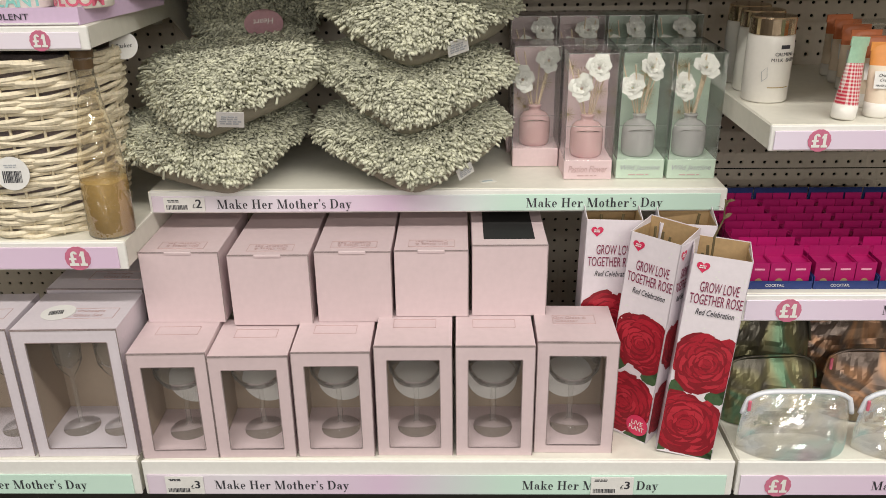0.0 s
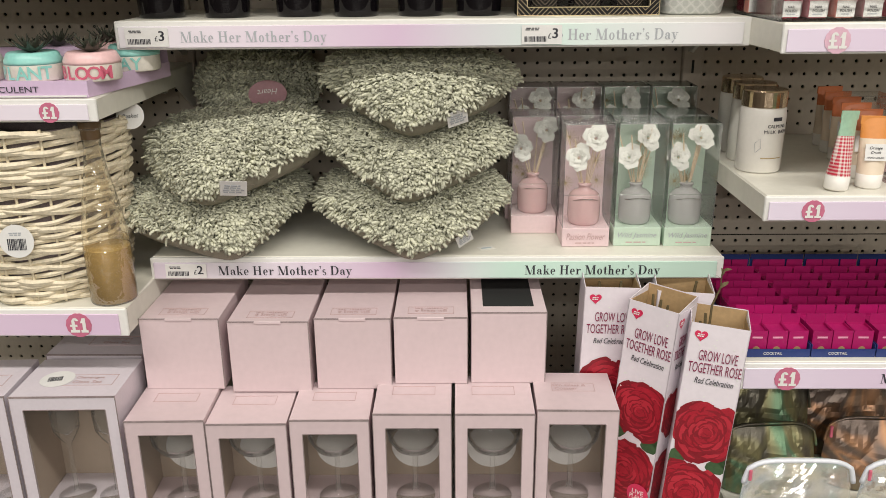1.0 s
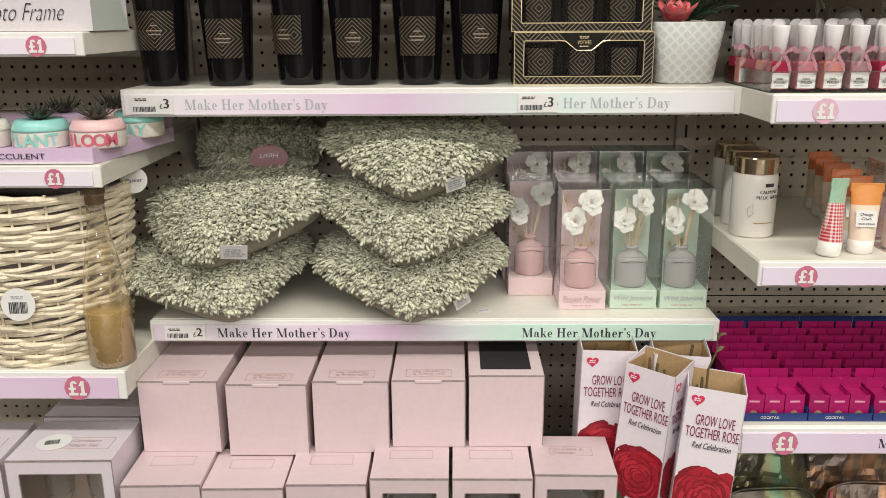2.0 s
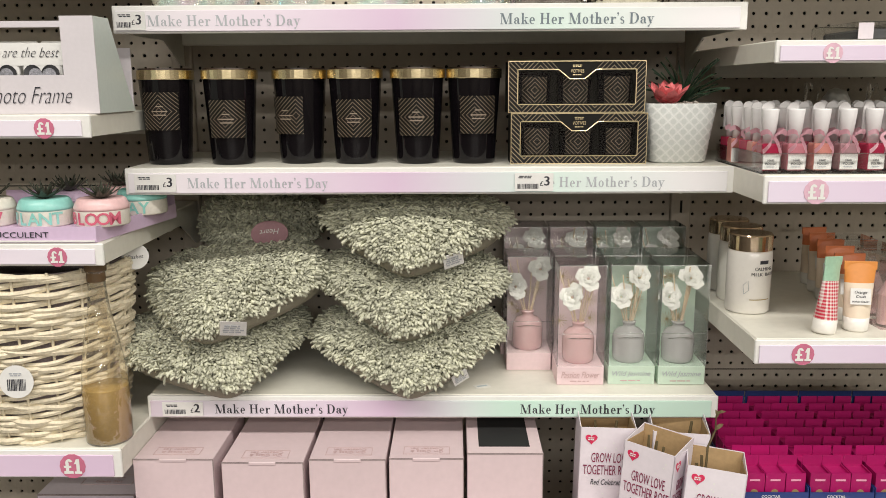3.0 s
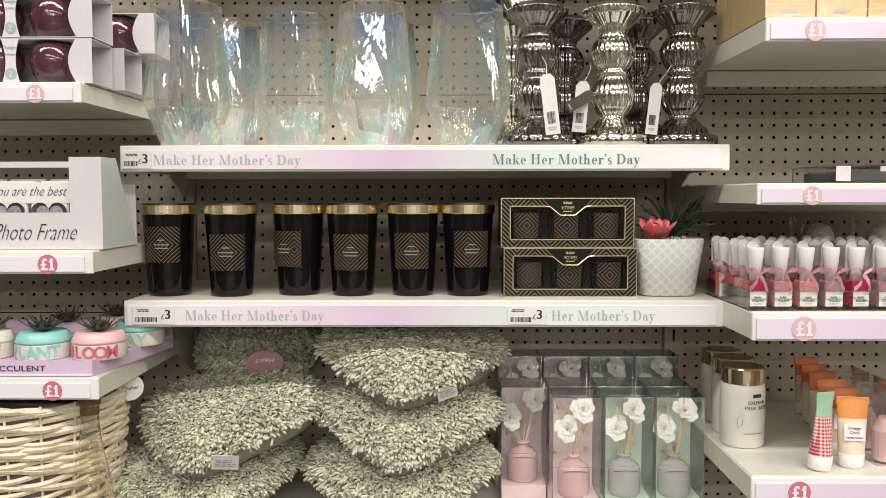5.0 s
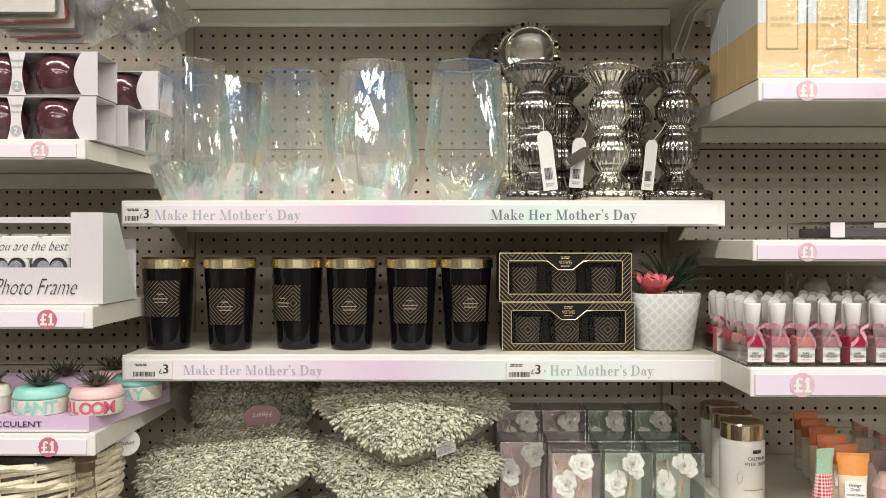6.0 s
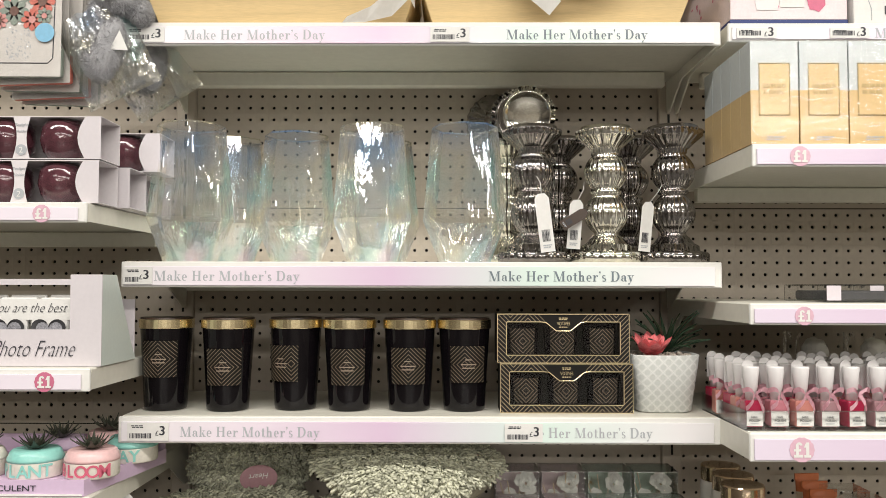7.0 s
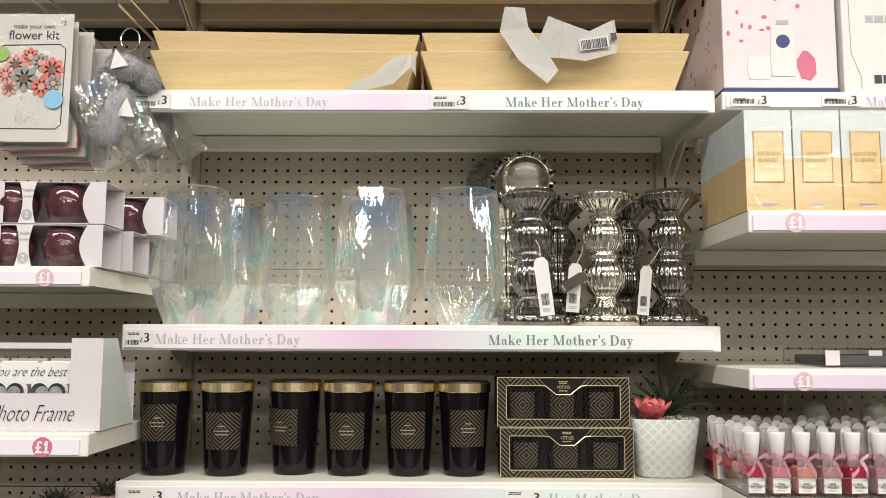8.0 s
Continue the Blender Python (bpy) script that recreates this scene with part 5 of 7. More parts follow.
paper_label(pose(0.24, -0.004, 1.782) @ Matrix.Scale(1.25, 4), [(-0.062, 0.03, -0.03, 0.016, 0.004), (-0.045, 0.01, -0.01, 0.018, 0.0), (-0.03, 0.0, 0.0, 0.012, 0.03), (0.0, -0.002, -0.006, 0.004, 0.026), (0.035, -0.001, -0.014, 0.003, 0.022), (0.072, 0.0, 0.0, -0.002, 0.024), (0.076, 0.004, 0.006, -0.002, 0.02)], "curled white barcode label hanging over a tray", code=True)
paper_label(pose(0.185, -0.006, 1.776) @ Matrix.Scale(1.25, 4), [(-0.02, 0.01, 0.05, 0.014, 0.0), (-0.022, 0.002, 0.015, 0.02, 0.004), (0.0, -0.004, -0.02, 0.016, 0.012), (0.03, -0.006, -0.055, 0.008, 0.01)], "folded white label tail hanging over a tray", code=False)
paper_label(pose(-0.07, 0.0, 1.70), [(-0.06, 0.004, -0.006, 0.004, 0.006), (-0.02, 0.0, 0.002, 0.004, 0.014), (0.02, 0.0, 0.022, 0.0, 0.024), (0.05, 0.004, 0.042, 0.0, 0.012), (0.058, 0.01, 0.03, 0.0, 0.016)], "torn white label lying on a tray", code=False)

sticker = thing("clear_sticker", pose(0.088, 0.045, 0.6403, 0, 0, 20), "small clear printed sticker stuck to the shelf", "sticker")
part("film", box(-0.014, 0.014, -0.009, 0.009, 0, 0.0004), PETAL, sticker)
part("print_bar", box(-0.009, 0.009, -0.003, 0.003, 0.0004, 0.0007), BLUEGREY, sticker)


# ---- the bay on the west side: boxed flutes, basket, bottle, succulents, frames, tealights ----
def flute(x, y, z):
    prof = [(0.03, 0.0), (0.03, 0.0015), (0.006, 0.006), (0.0036, 0.015), (0.0036, 0.10), (0.012, 0.112), (0.021, 0.13), (0.023, 0.16), (0.020, 0.205), (0.019, 0.205), (0.021, 0.16), (0.019, 0.132), (0.0, 0.115)]
    return lathe(prof, 24, m=pose(x, y, z))


for n, (x, y, rz) in enumerate(((-0.580, -0.192, 1.2), (-0.754, -0.196, 3.0), (-0.590, -0.045, 0))):
    w, h = 0.166, 0.237
    b = window_box("flute_gift_box", pose(x, y, 0.2405, 0, 0, rz), w, 0.13, h, LILAC_CARD, (-w / 2 + 0.02, w / 2 - 0.018, 0.016, h - 0.022), "lilac card box with a window showing two champagne flutes", "boxed champagne flutes")
    for fx in (-0.034, 0.036):
        part("champagne_flute", flute(fx, 0.065, 0.0145), GLASS, b, "clear champagne flute", smooth=True)
    frame_print(b, 0.02, 0.055, h + 0.0017, 0.045, 0.018)
    letters("Champagne", b, pose(0.022, 0.062, h + 0.0023, -90), PINK_PRINT, height=0.009)
    letters("Glass Set", b, pose(0.022, 0.048, h + 0.0023, -90), PINK_PRINT, height=0.009)
    if n == 0:
        st = part("round_sticker", lathe([(0.027, 0), (0.027, 0.0004)], 28, m=pose(-0.03, 0.058, h + 0.0024)), PAPER, b, "round white barcode sticker")
        bc = barcode(st, -0.012, 0.01, 0, -0.008, 0.006, 3)
        bc.matrix_basis = pose(-0.032, 0.058, h + 0.0029, -90, 0, 12)

WILLOW = mat("white_willow", (0.72, 0.64, 0.48), 0.6, vary=0.22, scale=18, bump=0.15, random=0.05)


def basket(m, r0, r1, h, label):
    """A woven basket: upright stakes and rows of willow going in and out round them."""
    t = thing("wicker_basket", m, label, "basket")
    n = 9
    rng = random.Random(8)
    rad = lambda z: r0 + (r1 - r0) * (z / h) ** 0.8
    for k in range(2 * n):
        a = math.pi * k / n
        part("stake", tube([(rad(z) * math.cos(a), rad(z) * math.sin(a), z) for z in [h * j / 7 for j in range(8)]], 0.0024, 5), WILLOW, t)
    rows = 44
    for j in range(rows):
        z = 0.006 + (h - 0.01) * j / (rows - 1)
        pts = []
        ph = math.pi * (j % 2)
        thick = rng.uniform(0.0039, 0.0056)
        for k in range(n * 8 + 1):
            a = 2 * math.pi * k / (n * 8)
            r = rad(z) + 0.0048 * math.cos(n * a + ph + 0.3 * math.sin(j * 2.1))
            pts.append((r * math.cos(a), r * math.sin(a), z + 0.004 * math.sin(2 * a + j * 1.3) + 0.0024 * math.sin(5 * a + j * 1.7)))
        part("weaver", tube(pts, thick, 6), WILLOW, t)
    part("basket_floor", lathe([(r0 - 0.004, 0.002), (r0 - 0.004, 0.008)], 32), WILLOW, t)
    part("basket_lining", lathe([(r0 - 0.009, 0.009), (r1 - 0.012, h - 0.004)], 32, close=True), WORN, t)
    return t


bk = basket(pose(-0.648, -0.004, 0.6035), 0.112, 0.143, 0.282, "woven white willow basket standing on the shelf")
rt = thing("round_label", pose(-0.632, -0.142, 0.718, -4, 0, 3), "round white barcode label hanging on a basket", "label")
part("disc", lathe([(0.026, 0), (0.026, 0.0006)], 28, m=pose(0, 0, 0, 90)), PAPER, rt)
barcode(rt, -0.014, 0.014, -0.0008, -0.014, 0.004, 5)
bars(rt, -0.012, 0.012, -0.0008, 0.009, 0.015, 2, GREY_INK, seed=6)
part("string", tube([(-0.004, 0, 0.024), (-0.006, 0.004, 0.034), (0.002, 0.008, 0.03)], 0.0006, 4), PAPER, rt)
rt = thing("round_label", pose(-0.498, 0.02, 0.88, 0, 0, 30), "round grey printed label hanging by a basket", "label")
part("disc", lathe([(0.022, 0), (0.022, 0.0006)], 28, m=pose(0, 0, 0, 90)), PAPER, rt)
letters("Basket", rt, (0, -0.0012, 0), INK, width=0.026, shear=0.3)

CLEARB = glass("clear_bottle_glass", (0.86, 0.78, 0.60), 0.02, 0.2, crinkle=0.4, crinkle_scale=40, milk=0.05)
AMBER = mat("gold_lacquer", (0.50, 0.34, 0.11), 0.25, metal=0.25, vary=0.12, scale=20)
bt = thing("glass_bottle", pose(-0.517, -0.093, 0.6035), "clear glass bottle with gold sprayed lower third", "bottle")
prof = [(0.0, 0.0), (0.034, 0.0), (0.036, 0.003), (0.036, 0.09), (0.034, 0.12), (0.026, 0.17), (0.017, 0.215), (0.0135, 0.25), (0.0135, 0.275), (0.016, 0.277), (0.016, 0.288), (0.012, 0.288)]
part("glass_body", lathe(prof, 36), CLEARB, bt, smooth=True).visible_shadow = False
part("gold_band", lathe([(0.0, 0.002), (0.0325, 0.002), (0.0352, 0.004), (0.0352, 0.082), (0.0346, 0.09), (0.0346, 0.0905)], 36), AMBER, bt, "gold sprayed lower part", smooth=True)
part("neck_cap", lathe([(0.0, 0.262), (0.0142, 0.262), (0.0142, 0.278), (0.0165, 0.279), (0.0165, 0.289), (0.0, 0.2895)], 24), mat("brown_stopper", (0.12, 0.07, 0.03), 0.5), bt, "brown stopper")

# succulents in a lilac display tray
TRAY = mat("lilac_print_card", (0.66, 0.50, 0.68), 0.4, vary=0.05)
SUCC = mat("dusky_succulent", (0.06, 0.065, 0.045), 0.55, vary=0.5, scale=30)
MINTPOT, PINKPOT, CREAM = mat("mint_glaze", (0.28, 0.62, 0.56), 0.3), mat("pink_glaze", (0.76, 0.50, 0.50), 0.3), mat("cream_glaze", (0.78, 0.74, 0.66), 0.35)
tr = thing("display_tray", pose(-0.4955, -0.128, 0.9325), "lilac card display tray holding small potted succulents", "display tray")
bm = bmesh.new()
for q in ((-0.30, 0.0, 0, 0.0015, 0, 0.024), (-0.0015, 0.0, 0.0015, 0.24, 0, 0.024), (-0.30, -0.0015, 0.0015, 0.24, 0, 0.0015), (-0.30, -0.0015, 0.2385, 0.24, 0.0015, 0.05), (-0.30, -0.0015, 0.002, 0.238, 0.018, 0.0195)):
    box(*q, bm=bm)
for v in bm.verts:
    v.co.x += v.co.y * 0.17
part("carton", bm, TRAY, tr)
letters("SUCCULENT", tr, (-0.115, -0.0012, 0.012), INK, width=0.088, height=0.0085)
part("white_fold", box(-0.30, -0.002, -0.0022, -0.0006, 0.001, 0.0035), PAPER, tr)


def succulent_pot(m, glaze, word, seed, label):
    t = thing("succulent_pot", m, label, "potted plant", "small succulent pots")
    part("pot_body", lathe([(0.0, 0.0), (0.039, 0.0), (0.0405, 0.002), (0.0405, 0.026)], 36, close=True), CREAM, t, "cream lower band", smooth=True)
    part("pot_rim", lathe([(0.0408, 0.024), (0.0412, 0.028), (0.036, 0.039), (0.033, 0.041), (0.0, 0.039)], 36), glaze, t, "glazed rim", smooth=True)
    for k, ch in enumerate(word):
        a = (k - (len(word) - 1) / 2) * 0.42
        r = 0.0415
        letters(ch, t, pose(r * math.sin(a), -r * math.cos(a), 0.013, 0, 0, math.degrees(a)), glaze if glaze is MINTPOT else ROSE_INK, height=0.019, bold=0.02, name="painted_letter")
    rng = random.Random(seed)
    for ring, (n, ln, w, tilt) in enumerate(((9, 0.034, 0.016, 76), (7, 0.028, 0.014, 52), (5, 0.018, 0.01, 25))):
        for k in range(n):
            bm = bmesh.new()
            blade(ln * rng.uniform(0.85, 1.1), w, -0.3, bm, Matrix.Translation((0, 0, 0.04)) @ Matrix.Rotation(2 * math.pi * k / n + ring * 0.5 + rng.uniform(-0.2, 0.2), 4, "Z") @ Matrix.Rotation(radians(-tilt), 4, "X"), 0.001)
            part("leaf", bm, SUCC, t)
    return t


for n, (x, y, g, word) in enumerate(((-0.594, -0.075, MINTPOT, "PLANT"), (-0.506, -0.075, PINKPOT, "BLOOM"), (-0.684, -0.075, CREAM, "GROW"), (-0.60, 0.02, TRAY, "HAPPY"), (-0.487, 0.04, MINTPOT, "DAY"), (-0.545, 0.09, PINKPOT, "GROW"))):
    succulent_pot(pose(x, y, 0.9525), g, word, n, ("mint", "pink", "cream", "lilac", "mint", "pink")[n] + " glazed pot with a dark artificial succulent")

# photo frames in a white display box
WBOX = mat("pearl_white_card", (0.64, 0.60, 0.63), 0.4, vary=0.04)
DARKF = mat("charcoal_frame", (0.06, 0.06, 0.065), 0.45, vary=0.2)
pb = thing("photo_frame_box", pose(-0.4835, -0.105, 1.1225), "white card display box of heart photo frames", "display box")
for nm, q in (("front_panel", (-0.36, 0, 0, 0.0015, 0, 0.056)), ("front_post", (-0.049, 0, 0, 0.0015, 0.056, 0.14)), ("base_panel", (-0.36, -0.0015, 0.0015, 0.14, 0, 0.0015)), ("top_bar", (-0.36, -0.049, 0, 0.0015, 0.124, 0.133)), ("back_panel", (-0.36, -0.002, 0.138, 0.14, 0.0015, 0.10))):
    part(nm, box(*q), WBOX, pb)
bm = bmesh.new()
pts = [(0.0015, 0.0), (0.14, 0.0), (0.118, 0.03), (0.055, 0.14), (0.0015, 0.14)]
a = [bm.verts.new((-0.0015, y, z)) for y, z in pts]
b = [bm.verts.new((0.0, y, z)) for y, z in pts]
bm.faces.new(a)
bm.faces.new(b[::-1])
for i in range(5):
    bm.faces.new((a[i], a[i - 1], b[i - 1], b[i]))
bmesh.ops.recalc_face_normals(bm, faces=bm.faces)
part("side_panel", bm, mat("pale_mint_card", (0.62, 0.68, 0.64), 0.4, vary=0.04), pb, "pale mint side panel")
letters("Photo Frame", pb, (-0.103, -0.0012, 0.027), INK, width=0.128, height=0.024, shear=0.5, bold=-0.018)
for k in range(3):
    x = -0.086 - 0.064 * k
    for d in range(3):
        f = part("heart_frame", box(x - 0.029, x + 0.029, 0.012 + 0.03 * d, 0.02 + 0.03 * d, 0.003, 0.10 + 0.004 * d, 0.002), PAPER, pb, "white frame with a heart opening")
        if d == 0:
            rimh = []
            for s in (1.0, 0.76):
                rimh.append([Vector((x + 0.027 * s * math.sin(q) ** 3, 0.0115 if s < 1 else 0.009, 0.052 + 0.026 * s * (13 * math.cos(q) - 5 * math.cos(2 * q) - 2 * math.cos(3 * q) - math.cos(4 * q)) / 16)) for q in [2 * math.pi * i / 32 for i in range(32)]])
            bm = bmesh.new()
            va, vb = [[bm.verts.new(p) for p in r] for r in rimh]
            for i in range(32):
                bm.faces.new((va[i], va[(i + 1) % 32], vb[(i + 1) % 32], vb[i]))
            part("heart_rim", bm, DARKF, f, "charcoal heart rim")
            bm = bmesh.new()
            bm.faces.new([bm.verts.new(p + Vector((0, 0.0002, 0))) for p in rimh[1]])
            part("picture", bm, mat("grey_mottled_print", (0.3, 0.3, 0.33), 0.4, vary=0.8, scale=60), f)
letters("You are the best", pb, (-0.115, 0.0105, 0.089), INK, width=0.115, height=0.014, shear=0.5, bold=-0.018)
part("inner_sheet", box(-0.34, -0.052, 0.0116, 0.012, 0.07, 0.102), PAPER, pb)

# plum tealight holders in card sleeves
PLUM = mat("plum_glass", (0.09, 0.032, 0.042), 0.08, vary=0.5, scale=60, coat=0.8, bump=0.25, bump_scale=120)
SLEEVEW = mat("grey_white_card", (0.70, 0.66, 0.68), 0.45, vary=0.05)


def tealight_pack(m, label):
    """Two round tealight glasses side by side in an open-fronted card sleeve."""
    w, d, h = 0.17, 0.075, 0.066
    t = thing("tealight_pack", m, label, "tealight holders", "packs of tealight holders")
    bm = bmesh.new()
    for q in ((-w, 0, 0, d, 0, 0.0012), (-w, 0, 0, d, h - 0.0012, h), (-w, 0, d - 0.0012, d, 0.0012, h - 0.0012)):
        box(*q, bm=bm)
    part("sleeve", bm, SLEEVEW, t)
    for x0, x1 in ((-0.04, -0.0), (-0.135, -0.108), (-w, -w + 0.012)):
        seg = bmesh.new()
        rows = []
        for i in range(9):
            z = h * i / 8
            bulge = 0.012 * math.sin(math.pi * i / 8)
            rows.append([seg.verts.new((x0 - (bulge if x0 != -0.135 else -bulge * 0.5) + (0.016 if x0 == -0.04 else 0), -0.0008, z)), seg.verts.new((x1 if x0 != -0.135 else x1 - 0.0 - bulge * 0.5, -0.0008, z))])
        for p, q in zip(rows, rows[1:]):
            seg.faces.new((p[0], p[1], q[1], q[0]))
        fp = part("front_panel", seg, WBOX if x0 != -0.135 else SLEEVEW, t)
        if x0 == -0.135:
            letters("Tealight", fp, (-0.1215, -0.0014, 0.052), GREY_INK, width=0.02, shear=0.3)
            letters("Holder", fp, (-0.1215, -0.0014, 0.043), GREY_INK, width=0.017, shear=0.3)
            c2 = part("count_badge", lathe([(0.0085, 0), (0.0085, 0.0004)], 20, m=pose(-0.1215, -0.0012, 0.014, 90)), GREY_INK, fp)
            letters("2", c2, (-0.1215, -0.0022, 0.014), PAPER, height=0.009)
    for x in (-0.07, -0.155):
        part("tealight_glass", lathe([(0.0, 0.0), (0.022, 0.0), (0.032, 0.012), (0.0365, 0.03), (0.034, 0.05), (0.028, 0.06), (0.026, 0.06), (0.031, 0.048), (0.0, 0.01)], 28, m=pose(x, 0.034, 0.002)), PLUM, t, "plum glass tealight holder", smooth=True)
    return t


TP = "white card pack of two plum glass tealight holders"
for x, y, z in ((-0.489, -0.112, 0), (-0.487, -0.112, 1), (-0.446, 0.03, 1), (-0.473, -0.03, 0), (-0.477, 0.05, 0), (-0.484, 0.13, 0)):
    tealight_pack(pose(x, y, 1.3715 + 0.0675 * z, 0, 0, 0.6), TP)

# hanging craft kits and plush in bags
BAG = glass("clear_bag", (0.98, 0.98, 0.98), 0.12, 0.01, edge=0.1, crinkle=0.6)
KITCARD = mat("grey_white_kit_card", (0.58, 0.55, 0.52), 0.4, vary=0.06)
PLUSH = mat("grey_plush", (0.40, 0.40, 0.42), 0.9, vary=0.25, scale=60, bump=0.8, bump_scale=220, sheen=0.4)
IRID = glass("iridescent_film", (0.92, 0.95, 0.96), 0.14, 0.2, film=380, milk=0.1, hue_scale=10.0, crinkle=0.25)
FLOWERS = [mat("coral_flower_print", (0.58, 0.16, 0.12), 0.5), mat("pink_flower_print", (0.60, 0.28, 0.26), 0.5), mat("grey_green_print", (0.24, 0.28, 0.24), 0.5), mat("brown_print", (0.16, 0.08, 0.06), 0.5)]
GREENP, BLUEP = mat("leaf_green_badge", (0.25, 0.42, 0.10), 0.4), mat("sky_blue_badge", (0.22, 0.48, 0.68), 0.4)


def peg_hook(m, ln, label):
    t = thing("peg_hook", m, label, "hook", "display hooks")
    part("prong", tube([(0, 0, 0), (0, -ln, 0), (0, -ln - 0.012, 0.014)], 0.0026, 6), SILVER, t)
    part("prong", tube([(0.016, 0, 0.008), (0.016, -ln - 0.02, 0.012)], 0.002, 6), SILVER, t)
    part("back_plate", box(-0.02, 0.02, -0.003, 0.0, -0.02, 0.02, 0.001), SILVER, t)
    return t


peg_hook(pose(-0.655, BACK - 0.001, 1.828), 0.46, "chrome display hook holding craft kits")
peg_hook(pose(-0.49, BACK - 0.001, 1.80), 0.44, "chrome display hook holding plush keyrings")
for k in range(5):
    kit = thing("craft_kit", pose(-0.657 + 0.006 * k, -0.03 + 0.022 * k, 1.588 - 0.007 * k, 0, (0.5, -3, 2, -4, 3)[k] * 0.6, 0), "white flower craft kit pack hanging on a hook", "craft kit", "hanging craft kits")
    part("card", box(-0.066, 0.066, -0.0008, 0.0, 0, 0.221), KITCARD, kit)
    part("coloured_foot", box(-0.066, 0.066, 0.001, 0.014, 0.0, 0.05, 0.003), FLOWERS[0] if k % 2 else FLOWERS[2], kit)
    part("clear_sleeve", box(-0.068, 0.068, -0.003, -0.0026, -0.003, 0.224), BAG, kit).visible_shadow = False
    if k:
        continue
    letters("make your own", kit, (0.0, -0.0012, 0.198), INK, width=0.07, height=0.011)
    letters("flower kit", kit, (0.0, -0.0012, 0.184), INK, width=0.086, height=0.016, bold=0.01)
    rimf = [(-0.06, 0.022), (-0.06, 0.158), (-0.05, 0.166), (0.045, 0.168), (0.055, 0.16), (0.053, 0.03), (0.045, 0.022)]
    part("printed_border", tube([(x, -0.0012, z) for x, z in rimf + rimf[:1]], 0.0009, 4), INK, kit)
    rr = random.Random(4)
    for q, (x, z, r) in enumerate(((-0.004, 0.146, 0.016), (-0.028, 0.132, 0.018), (0.014, 0.136, 0.016), (0.034, 0.124, 0.021), (-0.044, 0.114, 0.016), (-0.012, 0.108, 0.023), (0.018, 0.094, 0.018), (-0.036, 0.092, 0.014), (0.038, 0.1, 0.013))):
        bm = bmesh.new()
        for p in range(8):
            an = p * 0.785
            disc(bm, x + r * 0.6 * math.cos(an), z + r * 0.6 * math.sin(an), -0.0012 - 0.0002 * q, r * 0.45, r * 0.3, an, 8)
        fl_ = part("printed_flower", bm, FLOWERS[q % 3], kit)
        bm = bmesh.new()
        disc(bm, x, z, -0.0015 - 0.0002 * q, r * 0.35, r * 0.35, 0, 10)
        part("printed_centre", bm, FLOWERS[3] if q % 2 else FLOWERS[1], fl_)
    part("printed_badge", lathe([(0.013, 0), (0.013, 0.0006)], 20, m=pose(-0.052, -0.0036, 0.15, 90)), GREENP, kit, "green round badge")
    part("printed_badge", lathe([(0.016, 0), (0.016, 0.0006)], 20, m=pose(0.04, -0.0036, 0.072, 90)), BLUEP, kit, "blue round badge")
    letters("12", kit, (0.05, -0.002, 0.205), INK, height=0.008)
    bm = bmesh.new()
    for q in range(70):
        disc(bm, rr.uniform(-0.024, 0.016) , rr.uniform(0.028, 0.078), -0.0012, 0.0012, 0.0012, 0, 6)
    part("printed_speckle", bm, GREY_INK, kit)["kind"] = "stuff"


def blob(r, m, seed, bm):
    """An uneven, furry lump."""
    k = len(bm.verts)
    res = bmesh.ops.create_icosphere(bm, subdivisions=4, radius=1.0)
    for v in res["verts"]:
        n = noise.noise(v.co * 2.2 + Vector((seed, 0, 0))) * 0.12 + noise.noise(v.co * 7 + Vector((0, seed, 0))) * 0.05
        v.co = m @ Vector((v.co.x * r[0], v.co.y * r[1], v.co.z * r[2])) * 1.0 + (m.to_3x3() @ v.normal) * n * min(r) * 1.2
    return bm


pl = thing("plush_keyring", pose(-0.50, -0.02, 1.655), "grey plush keyring hanging in a clear iridescent bag", "plush keyring")
for k, (p, r) in enumerate((((-0.002, 0.0, 0.062), (0.034, 0.026, 0.022)), ((-0.028, 0.004, 0.028), (0.017, 0.017, 0.038)), ((-0.012, -0.012, -0.022), (0.024, 0.022, 0.05)), ((-0.036, 0.0, -0.045), (0.02, 0.018, 0.03)), ((0.03, 0.01, 0.046), (0.022, 0.02, 0.018)))):
    mm = pose(*p, 0, (20, -25, 15, -30, 60)[k], 0)
    limb = part("plush_limb", blob(r, mm, k, bmesh.new()), PLUSH, pl, smooth=True)
    rng = random.Random(k)
    vs, fs = [], []
    for q in range(2600):
        d = Vector((rng.gauss(0, 1), rng.gauss(0, 1), rng.gauss(0, 1))).normalized()
        o = mm @ Vector((d.x * r[0], d.y * r[1], d.z * r[2]))
        tip = (mm.to_3x3() @ d + Vector((rng.gauss(0, 0.5), rng.gauss(0, 0.5), -0.5 + rng.gauss(0, 0.5)))).normalized() * rng.uniform(0.005, 0.009)
        w = tip.orthogonal().normalized() * 0.0005
        n0 = len(vs)
        vs += [o - w, o + w, o + tip]
        fs.append((n0, n0 + 1, n0 + 2))
    me = bpy.data.meshes.new("fur")
    me.from_pydata(vs, [], fs)
    link_mesh("fur", me, PLUSH, limb)["kind"] = "stuff"
part("split_ring", tube([(0.016 * math.sin(q) + 0.004, -0.004, 0.112 + 0.02 * math.cos(q)) for q in [2 * math.pi * i / 20 for i in range(21)]], 0.0014, 5), SILVER, pl, "steel split ring")


